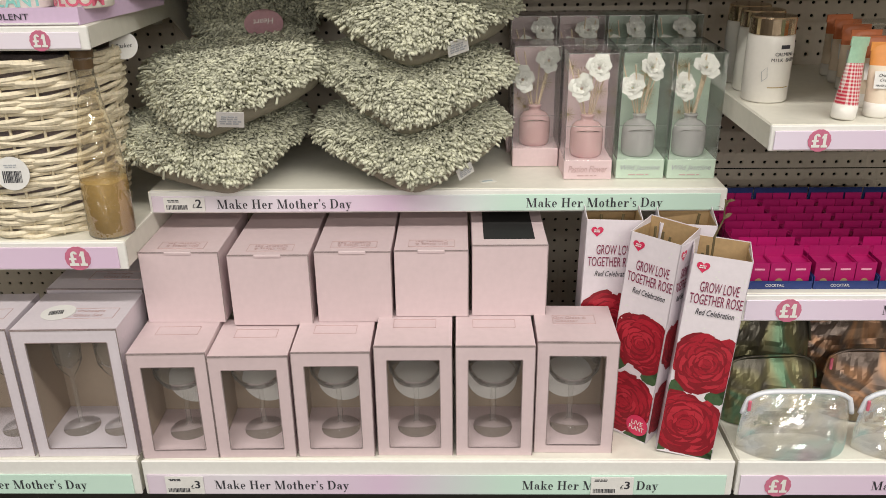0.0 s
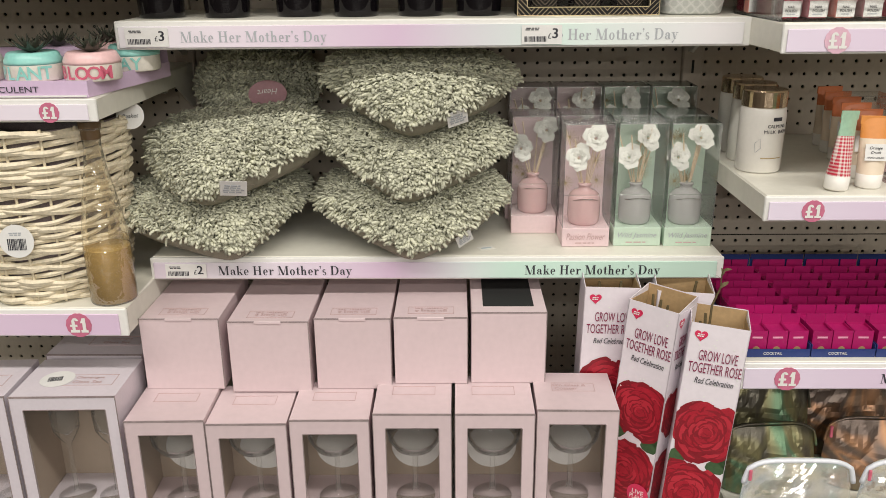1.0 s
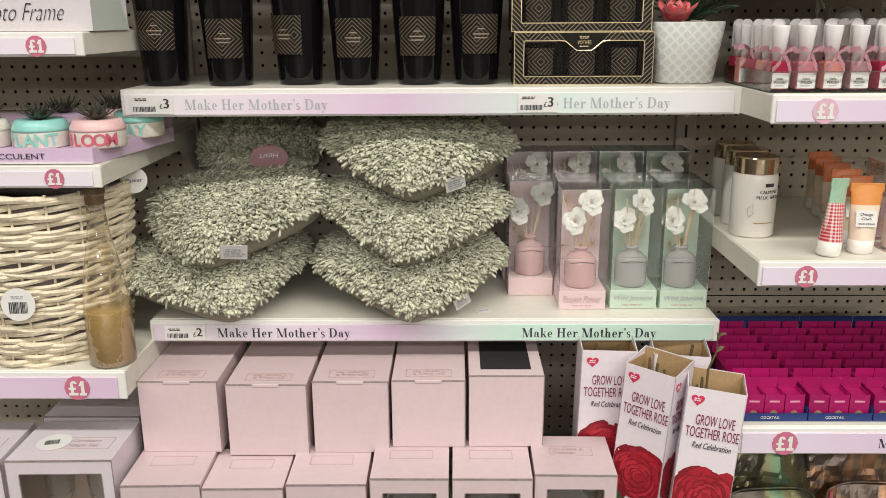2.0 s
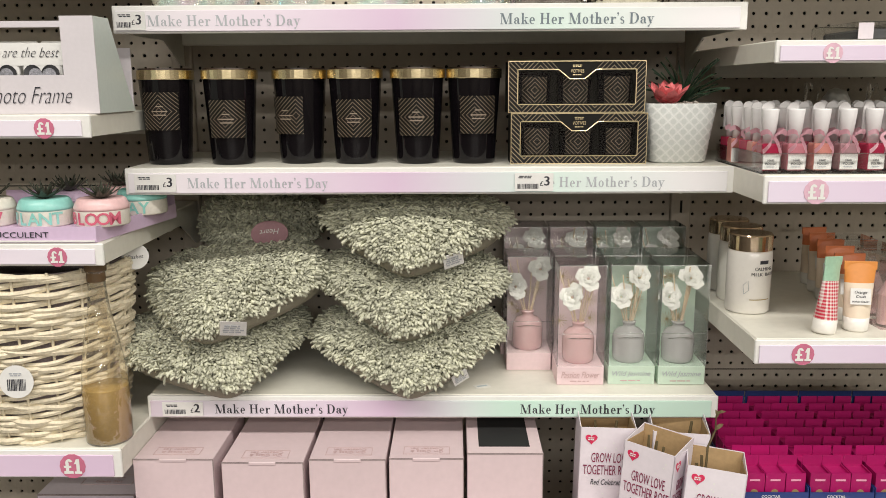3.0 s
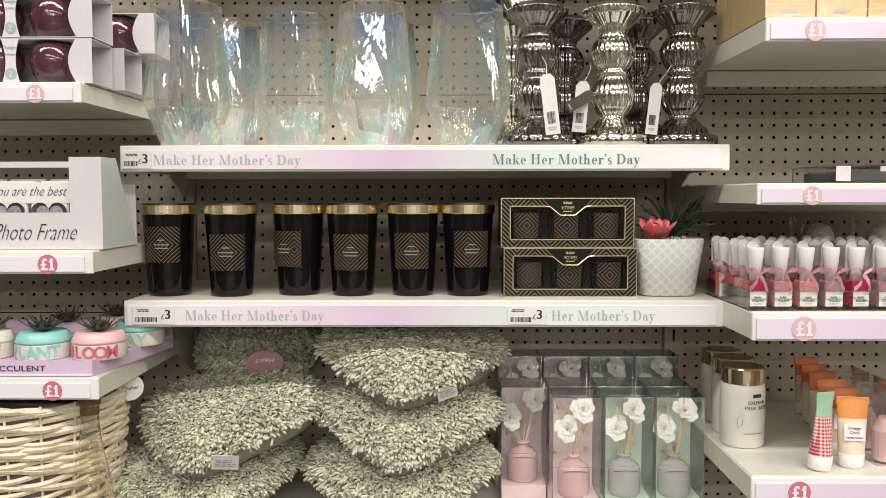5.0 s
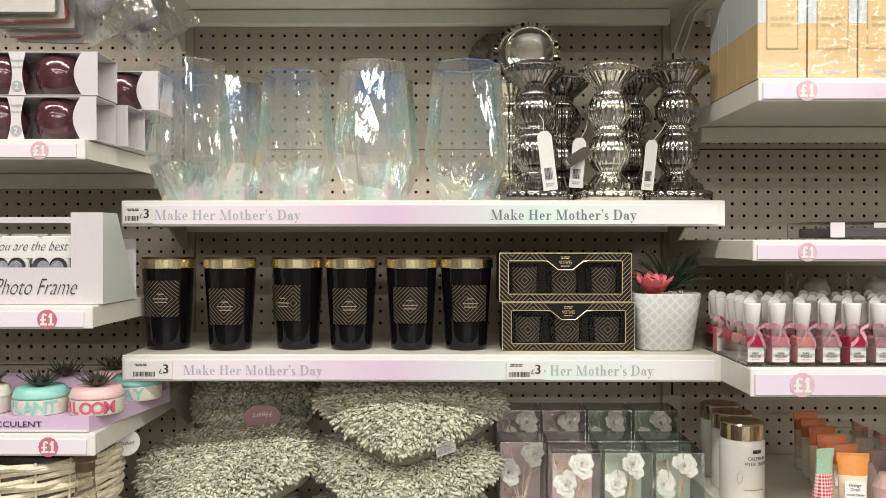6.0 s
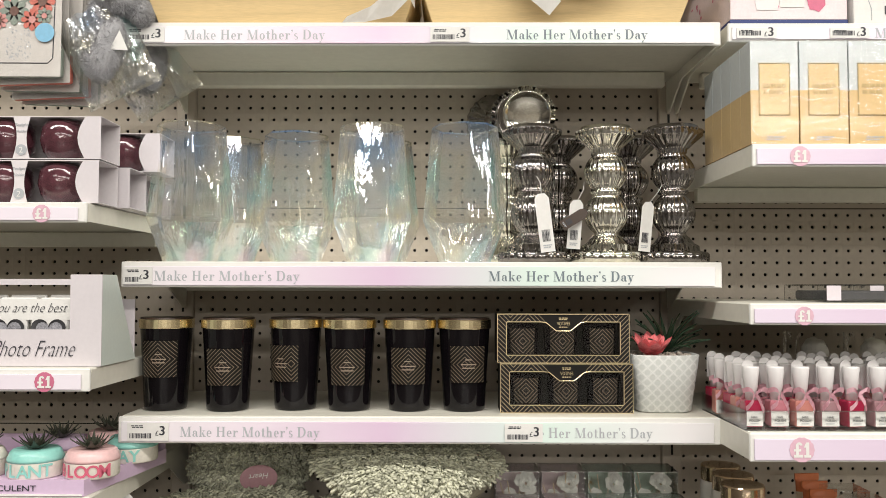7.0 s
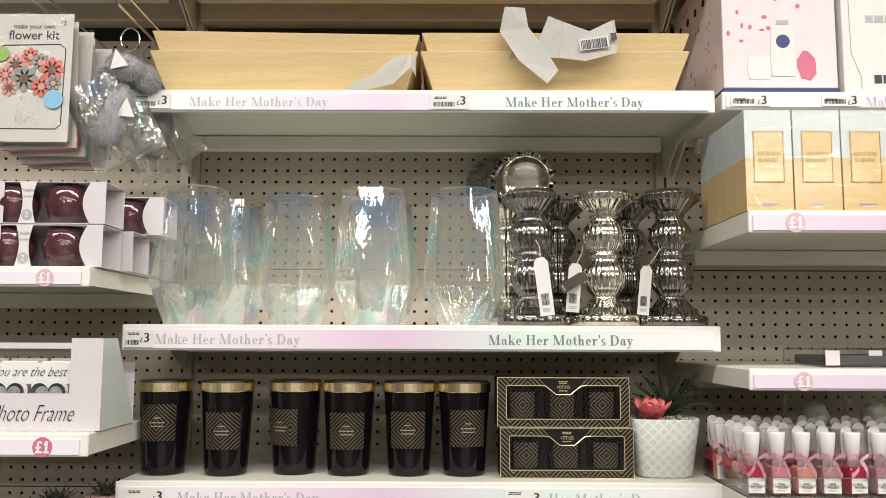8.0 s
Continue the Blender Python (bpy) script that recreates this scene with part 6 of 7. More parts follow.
def film_bag(w, h, d, seed, bm=None, nx=26, nz=18):
    """A crumpled film pouch, fuller in the middle."""
    bm = bm or bmesh.new()
    for side in (-1, 1):
        rows = []
        for j in range(nz + 1):
            row = []
            for i in range(nx + 1):
                u, v = i / nx * 2 - 1, j / nz
                full = (1 - abs(u) ** 3) * math.sin(math.pi * min(1, 0.25 + 0.75 * (1 - v))) ** 0.6
                c = Vector((u * 3 + seed, v * 3, side * 2))
                cr = noise.noise(c * 1.6) * 0.25 + abs(noise.noise(c * 3.1)) * 0.25
                row.append(bm.verts.new((u * w / 2 * (1 - 0.06 * v + 0.03 * noise.noise(c)), side * d / 2 * max(0.02, full) * (1 + cr), v * h + 0.006 * noise.noise(c * 0.8) * v)))
            rows.append(row)
        for a, b in zip(rows, rows[1:]):
            for i in range(nx):
                bm.faces.new((a[i], a[i + 1], b[i + 1], b[i]) if side < 0 else (a[i + 1], a[i], b[i], b[i + 1]))
    return bm


pack = film_bag(0.13, 0.15, 0.05, 3)
part("bag", pack, IRID, pl, "clear iridescent bag").matrix_basis = pose(0.01, 0.01, -0.095, 0, -25, 0)
pl2 = copy_thing(pl, pose(-0.47, 0.07, 1.66, 0, -12, 20))
for k, (x, z, ry) in enumerate(((-0.515, 1.735, -35), (-0.5, 1.652, -20))):
    fl2 = thing("paper_flag", pose(x + 0.01, -0.05, z - 0.02, 0, ry, 0), "small folded white paper flag on a bag", "label")
    part("paper", prism([(-0.014, 0), (0.014, -0.012), (0.012, 0.024)], -0.0004, 0.0004), PAPER, fl2)

# ---- the bay on the east side ----
JAR = mat("white_jar_plastic", (0.80, 0.77, 0.72), 0.3, vary=0.03, coat=0.3)
ROSEGOLD = mat("rose_gold_cap", (0.82, 0.64, 0.46), 0.14, metal=1.0, vary=0.1)
for k, (x, y) in enumerate(((0.5385, 0.036), (0.548, 0.112), (0.551, 0.188))):
    j = thing("bath_milk_jar", pose(x, y, 0.7825), "white bath milk jar with a shiny rose-gold lid", "jar", "bath milk jars")
    part("jar_body", lathe([(0.0, 0.0), (0.033, 0.0), (0.036, 0.003), (0.0365, 0.09), (0.0355, 0.103), (0.034, 0.106), (0.0, 0.106)], 36), JAR, j, smooth=True)
    part("lid", lathe([(0.0, 0.1065), (0.0355, 0.1065), (0.0355, 0.131), (0.034, 0.1335), (0.0, 0.134)], 36), ROSEGOLD, j, "rose-gold lid")
    for q, (word, z, hh) in enumerate((("CALMING", 0.078, 0.0055), ("MILK BATH", 0.069, 0.0055))):
        for c_, ch in enumerate(word):
            a = (c_ - (len(word) - 1) / 2) * 0.125 + 0.35
            if ch != " ":
                letters(ch, j, pose(0.0372 * math.sin(a), -0.0372 * math.cos(a), z, 0, 0, math.degrees(a)), INK, height=hh, name="printed_letter")
    curved_label(j, 0.037, 0.037, 0.086, 0.092, 0.22, INK, "logo_bar", "", 0.35)
    curved_label(j, 0.037, 0.037, 0.025, 0.0265, 0.5, GOLDP, "small_print", "", 0.25)
    part("leaf_print", tube([(0.0372 * math.sin(a), -0.0372 * math.cos(a), z) for a, z in ((-0.5, 0.035), (-0.55, 0.05), (-0.35, 0.058), (-0.3, 0.042), (-0.5, 0.035))], 0.0004, 4), GREY_INK, j)


def cream_tube(m, h, w, body, cap, label, crimp=None):
    """A squeeze tube standing on its cap: oval foot, flat crimped top."""
    t = thing("hand_cream_tube", m, label, "cosmetic tube", "hand cream tubes")
    bm, shoulder = bmesh.new(), bmesh.new()
    rings = []
    for k in range(9):
        u = k / 8
        a, b = w / 2 * (0.82 + 0.18 * u), w / 2 * 0.72 * (1 - u) + 0.001
        rings.append([(a * math.cos(2 * math.pi * i / 24), b * math.sin(2 * math.pi * i / 24), 0.022 + (h - 0.022) * u) for i in range(24)])
    for mesh, part_rings in ((bm, rings[:6]), (shoulder, rings[5:])):
        vs = [[mesh.verts.new(c) for c in r] for r in part_rings]
        for p, q in zip(vs, vs[1:]):
            for i in range(24):
                mesh.faces.new((p[i], p[(i + 1) % 24], q[(i + 1) % 24], q[i]))
    part("tube_shoulder", shoulder, crimp or body, t, "coloured upper part", smooth=True)
    part("tube_body", bm, body, t, smooth=True)
    part("cap", lathe([(0.0, 0.0), (w * 0.36, 0.0), (w * 0.40, 0.003), (w * 0.41, 0.022), (0.0, 0.022)], 24), cap, t, "white cap", smooth=True)
    part("crimp", box(-w / 2 - 0.0006, w / 2 + 0.0006, -0.0014, 0.0014, h - 0.012, h + 0.001, 0.0005), crimp or body, t)
    return t


ORANGE = mat("orange_print", (0.72, 0.28, 0.07), 0.35, vary=0.06)
ORANGE_D = mat("coral_orange_print", (0.66, 0.20, 0.08), 0.35, vary=0.06)
CREAMT = mat("cream_tube_plastic", (0.78, 0.66, 0.52), 0.35, vary=0.04)
GINGHAM = pattern_mat("red_gingham_print", (0.76, 0.70, 0.66), (0.55, 0.04, 0.07), 190, 0.45, "grid", 0.4, line_metal=0.0)
HC = "cream and orange hand cream tube standing on its cap"
for k in range(6):
    t = cream_tube(pose(0.667 + 0.012 * k, -0.082 + 0.062 * k, 0.7825, 0, 0, -8 + 3 * k), 0.108, 0.047, CREAMT, JAR, HC, ORANGE if k < 1 else ORANGE_D)
    lb = part("front_label", box(-0.015, 0.015, -0.0008, 0, -0.0125, 0.0125), PAPER, t, "white label with a dark rim")
    lb.matrix_basis = pose(0, -0.0125, 0.056, -11)
    if k == 0:
        letters("HAND CREAM", lb, (0, -0.0014, -0.008), INK, width=0.024)
        letters("Orange", lb, (0, -0.0014, 0.006), INK, width=0.018, shear=0.3)
        letters("Crush", lb, (0, -0.0014, 0.0), INK, width=0.014, shear=0.3)
GREENC = mat("pale_green_print", (0.35, 0.55, 0.40), 0.4)
t = cream_tube(pose(0.611, -0.098, 0.7825, 0, 6, 35), 0.118, 0.044, GINGHAM, JAR, "red gingham hand cream tube leaning slightly", GREENC)
for k in range(3):
    cb = thing("clear_box", pose(0.735, -0.085 + 0.075 * k, 0.7825), "clear plastic gift box with a floral print", "gift box", "clear boxes")
    part("clear_cover", box(-0.03, 0.03, 0, 0.06, 0.0, 0.115), PVC, cb).visible_shadow = False
    part("contents", lathe([(0.0, 0.002), (0.02, 0.002), (0.022, 0.05), (0.012, 0.07), (0.0, 0.07)], 20, m=pose(0, 0.03, 0)), BOTTLE_P, cb)
    part("fold", box(-0.0305, 0.0305, -0.0006, 0.0004, 0.1145, 0.1155), PVC_EDGE, cb)

# cocktail gift boxes: open magenta boxes in navy trays
MAGENTA = mat("magenta_card", (0.37, 0.006, 0.11), 0.4, vary=0.08, random=0.12)
NAVY = mat("navy_card", (0.02, 0.04, 0.17), 0.4, vary=0.1)
PINKP = mat("pale_pink_print", (0.75, 0.35, 0.48), 0.4)
first = None
for c_ in range(12):
    for r_ in range(8):
        x, y = 0.519 + 0.0325 * c_ + 0.006 * (c_ // 3), -0.108 + 0.0372 * r_
        m = pose(x, y, 0.5105, 0, 0, ((c_ * 7 + r_ * 5) % 5 - 2) * 0.8)
        if first is None:
            first = thing("cocktail_box", m, "small open magenta card box in a navy tray", "gift box", "magenta gift boxes")
            bm = bmesh.new()
            for q in ((-0.0155, 0.0155, 0, 0.001, 0, 0.041), (-0.0155, -0.0145, 0.001, 0.0355, 0, 0.041), (0.0145, 0.0155, 0.001, 0.0355, 0, 0.041), (-0.0155, 0.0155, 0.0345, 0.0355, 0, 0.041), (-0.0145, 0.0145, 0.001, 0.0345, 0.036, 0.037)):
                box(*q, bm=bm)
            part("carton", bm, MAGENTA, first)
            bm = box(-0.0152, 0.0152, 0.0347, 0.0355, 0.041, 0.056, 0.0)
            part("header_flap", bm, MAGENTA, first)
            part("printed_line", box(-0.008, 0.008, -0.0004, 0, 0.028, 0.031), PINKP, first)
            part("printed_disc", lathe([(0.006, 0), (0.006, 0.0004)], 14, m=pose(0, -0.0002, 0.008, 90)), GOLDP, first)
        else:
            copy_thing(first, m)
for c_ in range(4):
    for r_ in range(2):
        x0 = 0.5015 + 0.1035 * c_
        y0, deep = -0.115 + 0.17 * r_, (0.167, 0.138)[r_]
        tr = thing("navy_tray", pose(0, 0, 0), "navy card display tray for small gift boxes", "display tray", "navy trays")
        bm = bmesh.new()
        for q in ((x0, x0 + 0.1015, y0, y0 + 0.0012, 0.5085, 0.5225), (x0, x0 + 0.1015, y0 + 0.0012, y0 + deep, 0.5085, 0.5098), (x0, x0 + 0.0012, y0 + 0.0012, y0 + deep, 0.5098, 0.53), (x0 + 0.1003, x0 + 0.1015, y0 + 0.0012, y0 + deep, 0.5098, 0.53)):
            box(*q, bm=bm)
        part("carton", bm, NAVY, tr)
        if r_:
            part("back_header", box(x0, x0 + 0.1015, y0 + 0.1385, y0 + 0.14, 0.51, 0.575), NAVY, tr)
        else:
            letters("COCKTAIL", tr, (x0 + 0.042, y0 - 0.0008, 0.5155), PAPER, width=0.03, height=0.0045)

# iridescent pouches on the base shelf
ZIP = mat("white_zip_tape", (0.72, 0.74, 0.80), 0.35, vary=0.06)
POUCH = glass("holographic_film", (0.96, 0.96, 0.985), 0.1, 0.22, film=450, milk=0.22, hue_scale=9.0, crinkle=0.06, crinkle_scale=12)


def foil_mat(name, stops):
    """Dark holographic foil: brown, green and copper that flow into each other, with a bright gloss."""
    m, nt, b = nodes_of(name)
    no = node(nt, "ShaderNodeTexNoise", Scale=9.0, Detail=2.0, Distortion=1.2)
    nt.links.new(nt.nodes.new("ShaderNodeTexCoord").outputs["Object"], no.inputs["Vector"])
    nt.links.new(ramp(nt, no.outputs[0], stops), b.inputs["Base Color"])
    b.inputs["Metallic"].default_value, b.inputs["Roughness"].default_value = 0.55, 0.33
    return m


FOILS = [foil_mat("olive_foil", ((0.35, (0.10, 0.09, 0.07)), (0.46, (0.22, 0.20, 0.10)), (0.54, (0.12, 0.22, 0.13)), (0.62, (0.20, 0.16, 0.13)))), foil_mat("copper_foil", ((0.38, (0.16, 0.12, 0.10)), (0.48, (0.45, 0.24, 0.13)), (0.55, (0.20, 0.15, 0.12)), (0.64, (0.30, 0.27, 0.12))))]


def creased_pouch(m, w, h, d, seed, film, label):
    """A zip pouch of stiff film: full foot, sharp folds that run to a pinched point, and a rounded zip edge on top."""
    rng = random.Random(seed)
    p = thing("clear_pouch", m, label, "pouch", "iridescent pouches")
    pins = [Vector((rng.uniform(-0.7, -0.45), rng.uniform(0.45, 0.7))), Vector((rng.uniform(0.7, 0.95), rng.uniform(0.5, 0.65))), Vector((rng.uniform(-0.4, 0.1), rng.uniform(0.1, 0.3)))]
    bm = bmesh.new()
    nx, nz = 28, 16
    for side in (-1, 1):
        rows = []
        for j in range(nz + 1):
            row = []
            for i in range(nx + 1):
                u, v = i / nx * 2 - 1, j / nz
                full = (1 - abs(u) ** 4) * (1 - 0.75 * v ** 2.5)
                near = min((Vector((u, v)) - q).length for q in pins)
                ang = sum(math.atan2(v - q.y, u - q.x) * k for q, k in zip(pins, (1.0, 1.0, 0.5)))
                fold = (abs((ang * 1.1 + seed) % 1.0 - 0.5) - 0.25) * 0.5 * min(1.0, near * 2.2) - 0.35 * max(0.0, 0.3 - near)
                fold *= min(1.0, 3 * v) * (1 - v ** 4)
                x = u * w / 2 * (1 - 0.1 * v * v)
                z = h * v * (1 - 0.12 * abs(u) ** 5)
                row.append(bm.verts.new((x, side * d / 2 * max(0.03, full) * (1 + (2.4 if side < 0 else 0.6) * fold), z)))
            rows.append(row)
        for a, b in zip(rows, rows[1:]):
            for i in range(nx):
                bm.faces.new((a[i], a[i + 1], b[i + 1], b[i]) if side < 0 else (a[i + 1], a[i], b[i], b[i + 1]))
    part("film", bm, film, p)
    edge = [(w / 2 * (1 - 0.1 * min(1, 2 - abs(q)) ** 2) * max(-1, min(1, q)), -0.004, h * (1.02 - 0.13 * abs(max(-1, min(1, q))) ** 5) - max(0, abs(q) - 1) * h * 0.5) for q in [k / 8 - 1.5 for k in range(25)]]
    part("zip", tube(edge, 0.0042 if film is POUCH else 0.0025, 8), ZIP if film is POUCH else film, p, "zip edge", smooth=True)
    part("zip_pull", box(-w * 0.46, -w * 0.46 + 0.005, -0.013, -0.009, h * 0.72, h * 0.9, 0.001), ROSE_INK, p, "small red zip pull")
    return p


CP, FP = "clear iridescent zip pouch with sharp folds", "dark holographic foil pouch standing behind others"
for n, (x, y, w, h, s) in enumerate(((0.590, -0.165, 0.182, 0.108, 1), (0.780, -0.165, 0.18, 0.108, 2))):
    creased_pouch(pose(x, y, 0.2405), w, h, 0.075, s, POUCH, CP)
for n, (x, y, w, h, s) in enumerate(((0.578, -0.075, 0.17, 0.115, 3), (0.775, -0.065, 0.2, 0.12, 4), (0.60, 0.02, 0.17, 0.15, 5), (0.76, 0.05, 0.2, 0.16, 6), (0.60, 0.13, 0.18, 0.17, 7), (0.80, 0.16, 0.2, 0.18, 8))):
    creased_pouch(pose(x, y, 0.2405, -6, 0, (4, -3, 0)[n % 3]), w, h, 0.07, s, FOILS[n % 2], FP)

# nail polishes in a clear tray
POLISH = [mat("nail_polish_" + n, c, 0.12, vary=0.05, coat=0.6) for n, c in (("red", (0.36, 0.02, 0.06)), ("rose", (0.52, 0.20, 0.24)), ("coral", (0.60, 0.25, 0.21)), ("mauve", (0.38, 0.22, 0.24)))]
CAPW = mat("white_cap_plastic", (0.78, 0.76, 0.76), 0.3, vary=0.03, coat=0.3)
RIBBON = mat("pink_satin_ribbon", (0.78, 0.47, 0.54), 0.35, vary=0.12, sheen=0.3)


def ribbon_bow(parent, seed):
    rng = random.Random(seed)
    for k, (sx, dz) in enumerate(((-1, 0.004), (1, 0.004), (-0.7, -0.022), (0.7, -0.026))):
        bm = bmesh.new()
        prev = None
        for i in range(7):
            u = i / 6
            x = sx * 0.018 * u + rng.uniform(-0.001, 0.001)
            z = 0.05 + dz * u + (0.006 * math.sin(math.pi * u) if k < 2 else 0)
            y = -0.016 - 0.006 * math.sin(math.pi * u)
            row = [bm.verts.new((x, y, z - 0.0035)), bm.verts.new((x + sx * 0.002, y - 0.001, z + 0.0035))]
            if prev:
                bm.faces.new((prev[0], row[0], row[1], prev[1]))
            prev = row
        bmesh.ops.solidify(bm, geom=bm.faces[:], thickness=0.0004)
        part("ribbon", bm, RIBBON, parent, "pink satin ribbon")


protos = []
for k, pm in enumerate(POLISH):
    t = thing("nail_polish", pose(0.506 + 0.038 * k, -0.098, 1.0345), ("red", "rose", "coral", "mauve")[k] + " nail polish with a white cap and pink bow", "nail polish", "nail polishes")
    part("bottle", box(-0.0135, 0.0135, -0.0135, 0.0135, 0.0, 0.04, 0.003, segs=2), pm, t)
    part("label", box(-0.0128, 0.0128, -0.0142, -0.0137, 0.002, 0.024), PAPER, t)
    letters("NAIL", t, (0, -0.0148, 0.0155), INK, width=0.01)
    letters("POLISH", t, (0, -0.0148, 0.0105), INK, width=0.016)
    bars(t, -0.008, 0.008, -0.0143, 0.005, 0.0075, 1, GREY_INK, seed=k)
    cap = lathe([(0.0, 0.04), (0.0085, 0.04), (0.0085, 0.055), (0.0095, 0.056), (0.0125, 0.088), (0.012, 0.09), (0.0, 0.09)], 24)
    part("cap", cap, CAPW, t, "tapered white cap", smooth=True)
    paddle = bmesh.new()
    pts = [(-0.009, 0.055)] + [(-0.009 * math.cos(a), 0.09 + 0.009 * math.sin(a)) for a in [math.pi * q / 10 for q in range(11)]] + [(0.009, 0.055)]
    prism(pts, 0.0125, 0.0145, paddle)
    part("nail_file", paddle, CAPW, t, "white rounded nail file")
    ribbon_bow(t, k)
    protos.append(t)
for r_ in range(5):
    for c_ in range(9):
        if r_ == 0 and c_ < 4:
            continue
        copy_thing(protos[(c_ * 3 + r_ * 2) % 4], pose(0.506 + 0.038 * c_ + ((c_ + r_) % 3 - 1) * 0.003, -0.098 + 0.042 * r_, 1.0345, 0, 0, ((c_ * 5 + r_ * 3) % 7 - 3) * 3))
nt_ = thing("clear_tray", pose(0.49, -0.122, 1.0305), "clear plastic display tray of nail polishes", "display tray")
bm = bmesh.new()
for q in ((0, 0.36, 0, 0.0015, 0, 0.03), (0, 0.0015, 0.0015, 0.22, 0, 0.03), (0.3585, 0.36, 0.0015, 0.22, 0, 0.03), (0, 0.36, 0.0015, 0.22, 0.0, 0.0025)):
    box(*q, bm=bm)
part("clear_wall", bm, PVC, nt_).visible_shadow = False
part("tray_rim", tube([(0, 0.0, 0.03), (0.36, 0.0, 0.03)], 0.001, 4), PVC_EDGE, nt_)
for k in range(2):
    bg = thing("clear_bag", pose(0.72 + 0.11 * k, 0.17, 1.0315), "clear bag of beauty sponges behind the polishes", "bag", "bagged sponges")
    part("film", film_bag(0.12, 0.13, 0.06, 20 + k), BAG, bg)
    for q in range(5):
        part("sponge", blob((0.024, 0.02, 0.024), pose(-0.035 + 0.018 * q, 0, 0.028 + 0.034 * (q % 3)), q, bmesh.new()), BOTTLE_P if q % 2 else PETAL, bg, smooth=True)

# flat clear packs on the nearly empty shelf
for k in range(3):
    fp = thing("flat_clear_pack", pose(0.69 + 0.075 * k, -0.08 + 0.02 * k, 1.2215, 0, 0, 4 * k), "flat clear pack with a dark insert on the shelf", "pack", "flat packs")
    part("clear_cover", box(-0.06, 0.06, 0, 0.16, 0.0, 0.028, 0.002), PVC, fp).visible_shadow = False
    part("insert", box(-0.045, 0.055, 0.01, 0.15, 0.002, 0.018, 0.003), DARKF, fp, "dark insert")
    part("label", box(-0.058, -0.036, -0.0008, 0.0, 0.003, 0.026), LILAC_CARD, fp)

# perfume cartons
DUSK = mat("pale_grey_blue_card", (0.56, 0.60, 0.61), 0.25, vary=0.04, coat=0.5, random=0.03)
SAND = mat("sand_card", (0.66, 0.48, 0.24), 0.25, vary=0.05, coat=0.5, random=0.03)
WRAP = glass("cellophane", (0.98, 0.98, 0.97), 0.05, 0.05)
for c_ in range(4):
    for r_ in range(5):
        x0 = 0.502 + 0.0745 * c_
        y0 = -0.126 + 0.045 * r_
        if (c_ and r_ > 1) or (not c_ and r_ > 4):
            continue
        t = thing("perfume_box", pose(x0, y0, 1.4605), "cellophane-wrapped perfume box in grey-blue and sand", "perfume box", "perfume boxes")
        part("lower_half", box(0, 0.072, 0, 0.043, 0.0, 0.082), SAND, t, "sand lower half")
        part("upper_half", box(0, 0.072, 0, 0.043, 0.082, 0.157), DUSK, t, "grey-blue upper half")
        if r_:
            continue
        part("gold_panel", box(0.014, 0.058, -0.0008, -0.0001, 0.045, 0.122), SAND, t, "gold printed panel")
        bm = bmesh.new()
        for q in ((0.0125, 0.0595, 0.0435, 0.0445), (0.0125, 0.0595, 0.1225, 0.1235), (0.0125, 0.0135, 0.0435, 0.1235), (0.0585, 0.0595, 0.0435, 0.1235)):
            box(q[0], q[1], -0.0012, -0.0002, q[2], q[3], bm=bm)
        part("gold_line", bm, GOLDP, t)
        bars(t, 0.018, 0.054, -0.0009, 0.076, 0.096, 2, GOLDP, "brand_bars", 3, 0.55)
        bars(t, 0.02, 0.05, -0.0003, 0.006, 0.013, 2, GREY_INK, "print_bars", 5)
        bm = bmesh.new()
        bmesh.ops.create_grid(bm, x_segments=24, y_segments=50, size=0.5)
        for v in bm.verts:
            px, pz = (v.co.x + 0.5) * 0.074, (v.co.y + 0.5) * 0.158
            crease = noise.noise(Vector((px * 40 + c_ * 9, pz * 240, 0))) * 0.0012
            v.co = Vector((px - 0.001, -0.0032 + crease, pz))
        part("wrapper", bm, WRAP, t, "creased cellophane", smooth=True).visible_shadow = False

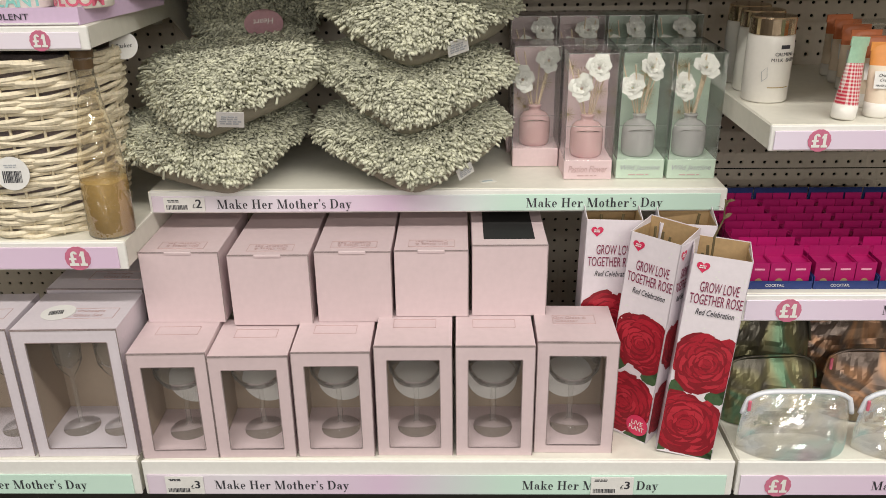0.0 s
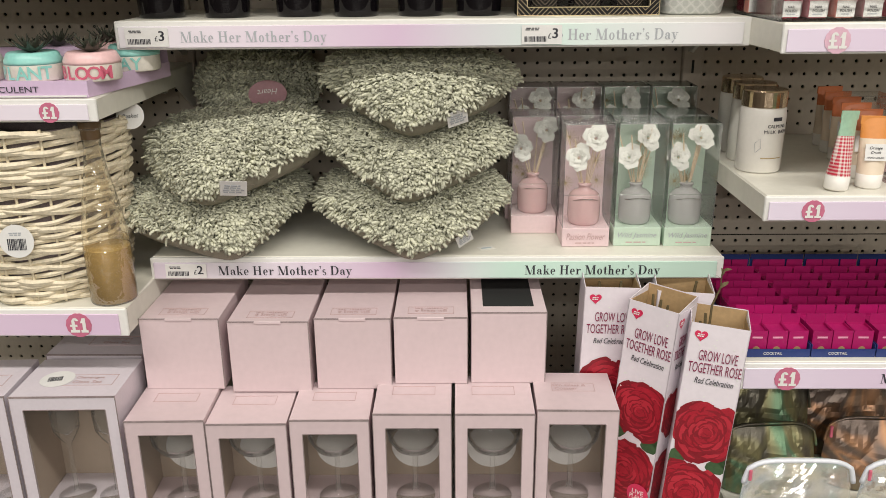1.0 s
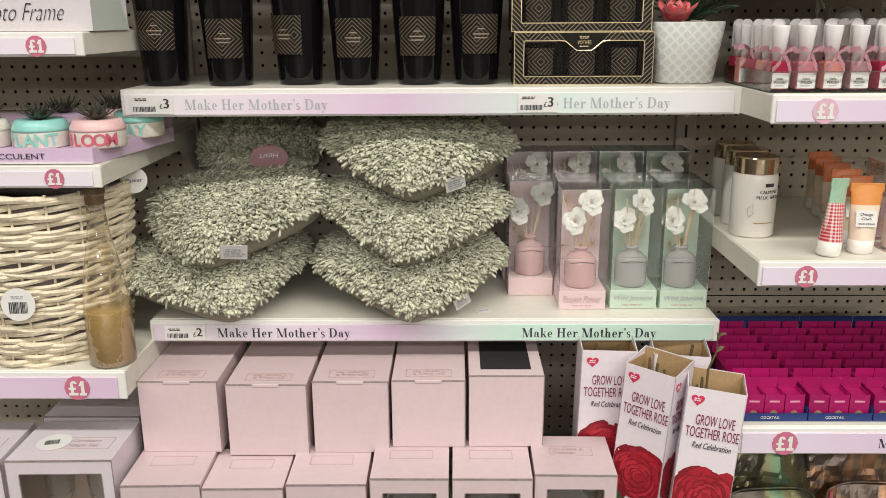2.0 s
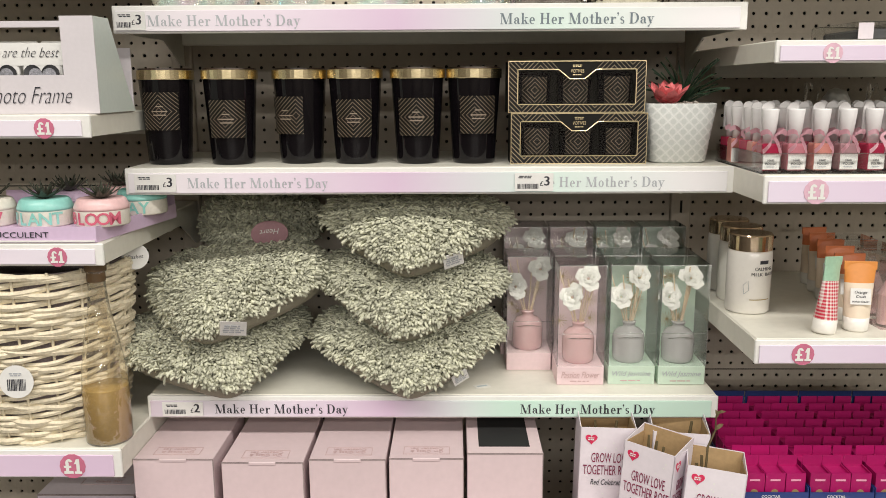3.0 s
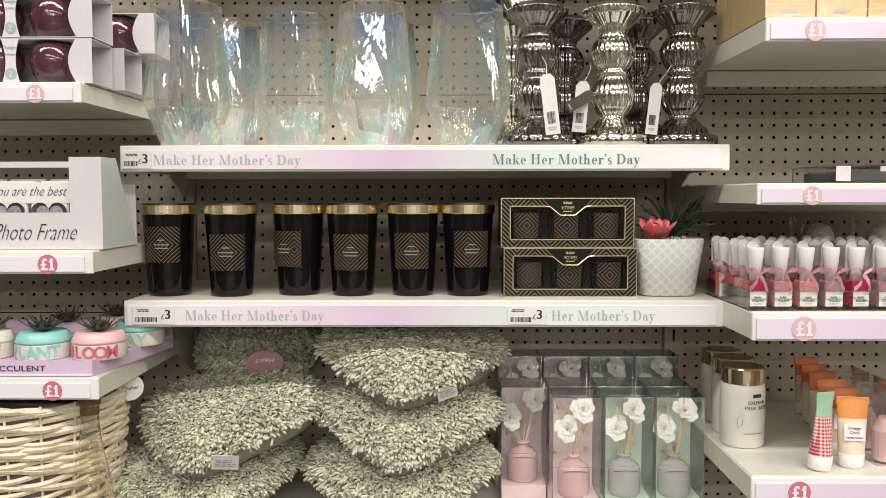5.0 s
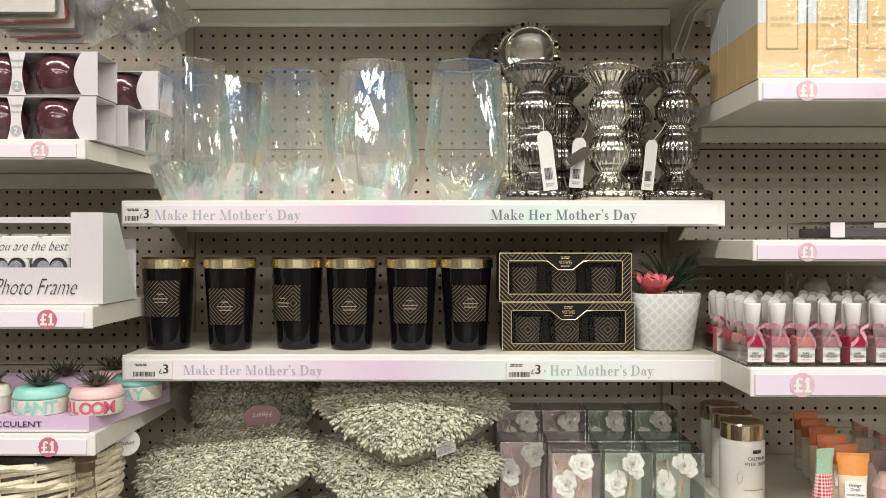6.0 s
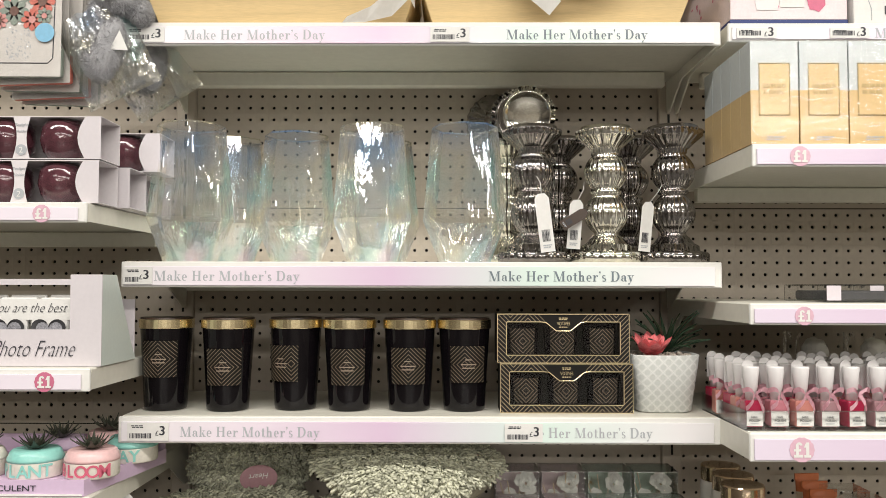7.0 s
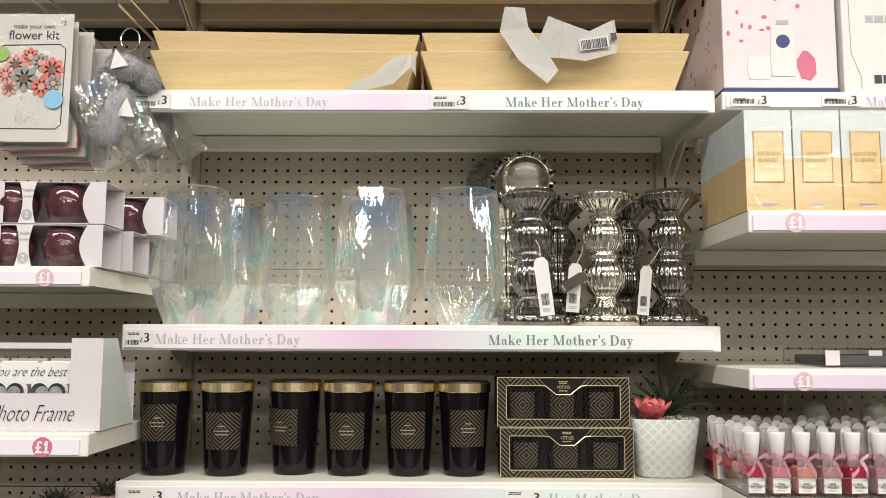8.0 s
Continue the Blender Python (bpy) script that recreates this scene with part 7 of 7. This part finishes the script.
# gift sets on the top shelf
PALEP = mat("pale_pink_gift_card", (0.80, 0.69, 0.71), 0.3, vary=0.08, scale=20, coat=0.3)
ROSE_DOT = mat("deep_pink_print", (0.60, 0.14, 0.24), 0.4)
gs = thing("gift_set_box", pose(0.526, 0.028, 1.6865), "pale pink toiletries gift box with a navy foot", "gift box")
part("carton", box(0, 0.199, 0, 0.30, 0.014, 0.26, 0.001), PALEP, gs)
part("navy_foot", box(-0.0006, 0.1996, -0.0006, 0.3, 0.0, 0.0135), NAVY, gs, "navy foot band")
rr = random.Random(12)
for side in (0, 1):
    for q in range(18 if side == 0 else 34):
        bm = bmesh.new()
        disc(bm, rr.uniform(0.008, 0.19 if side == 0 else 0.28), rr.uniform(0.03, 0.25), -0.0006, 0.0045 * rr.uniform(0.5, 1.2), 0.0045 * rr.uniform(0.5, 1.2), 0, 10)
        ob = part("printed_petal", bm, ROSE_DOT, gs)
        if side:
            ob.matrix_basis = pose(0, 0.29, 0, 0, 0, -90)
bm = prism([(0.085, 0.035), (0.125, 0.035), (0.128, 0.06), (0.124, 0.125), (0.116, 0.135), (0.094, 0.135), (0.086, 0.125), (0.082, 0.06)], -0.0012, -0.0006)
bp_ = part("printed_bottle", bm, PAPER, gs)
part("printed_roundel", lathe([(0.012, 0), (0.012, 0.0006)], 24, m=pose(0.105, -0.0012, 0.098, 90)), NAVY, bp_)
part("printed_cap", box(0.094, 0.116, -0.0016, -0.001, 0.128, 0.136), GREY_INK, bp_)
bm = prism([(0.045, 0.03), (0.08, 0.03), (0.084, 0.05), (0.08, 0.072), (0.045, 0.072), (0.041, 0.05)], -0.0012, -0.0006)
part("printed_jar", bm, CAPW, gs)
bm = bmesh.new()
disc(bm, 0.145, 0.055, -0.0008, 0.018, 0.026, 0.2, 16, 0.15, 3)
part("printed_puff", bm, ROSE_DOT, gs)
for k in range(5):
    part("side_hole", lathe([(0.008, 0), (0.008, 0.0006)], 16, m=pose(-0.0004, 0.05 + 0.05 * k, 0.21, 0, -90, 0)), SLOT, gs)
ws = thing("gift_set_box", pose(0.732, 0.02, 1.6865), "white toiletries gift box with grey print", "gift box")
part("carton", box(0, 0.2, 0, 0.28, 0, 0.26, 0.001), PAPER, ws)
bars(ws, 0.04, 0.1, -0.0004, 0.13, 0.15, 1, GREY_INK, "brand_bars", 3)
bars(ws, 0.05, 0.11, -0.0004, 0.02, 0.045, 1, INK, "brand_bars", 4)
part("printed_frame", tube([(0.012, -0.0006, 0.25), (0.014, -0.0006, 0.075), (0.03, -0.0006, 0.03), (0.03, -0.0006, 0.01)], 0.0006, 4), GREY_INK, ws)
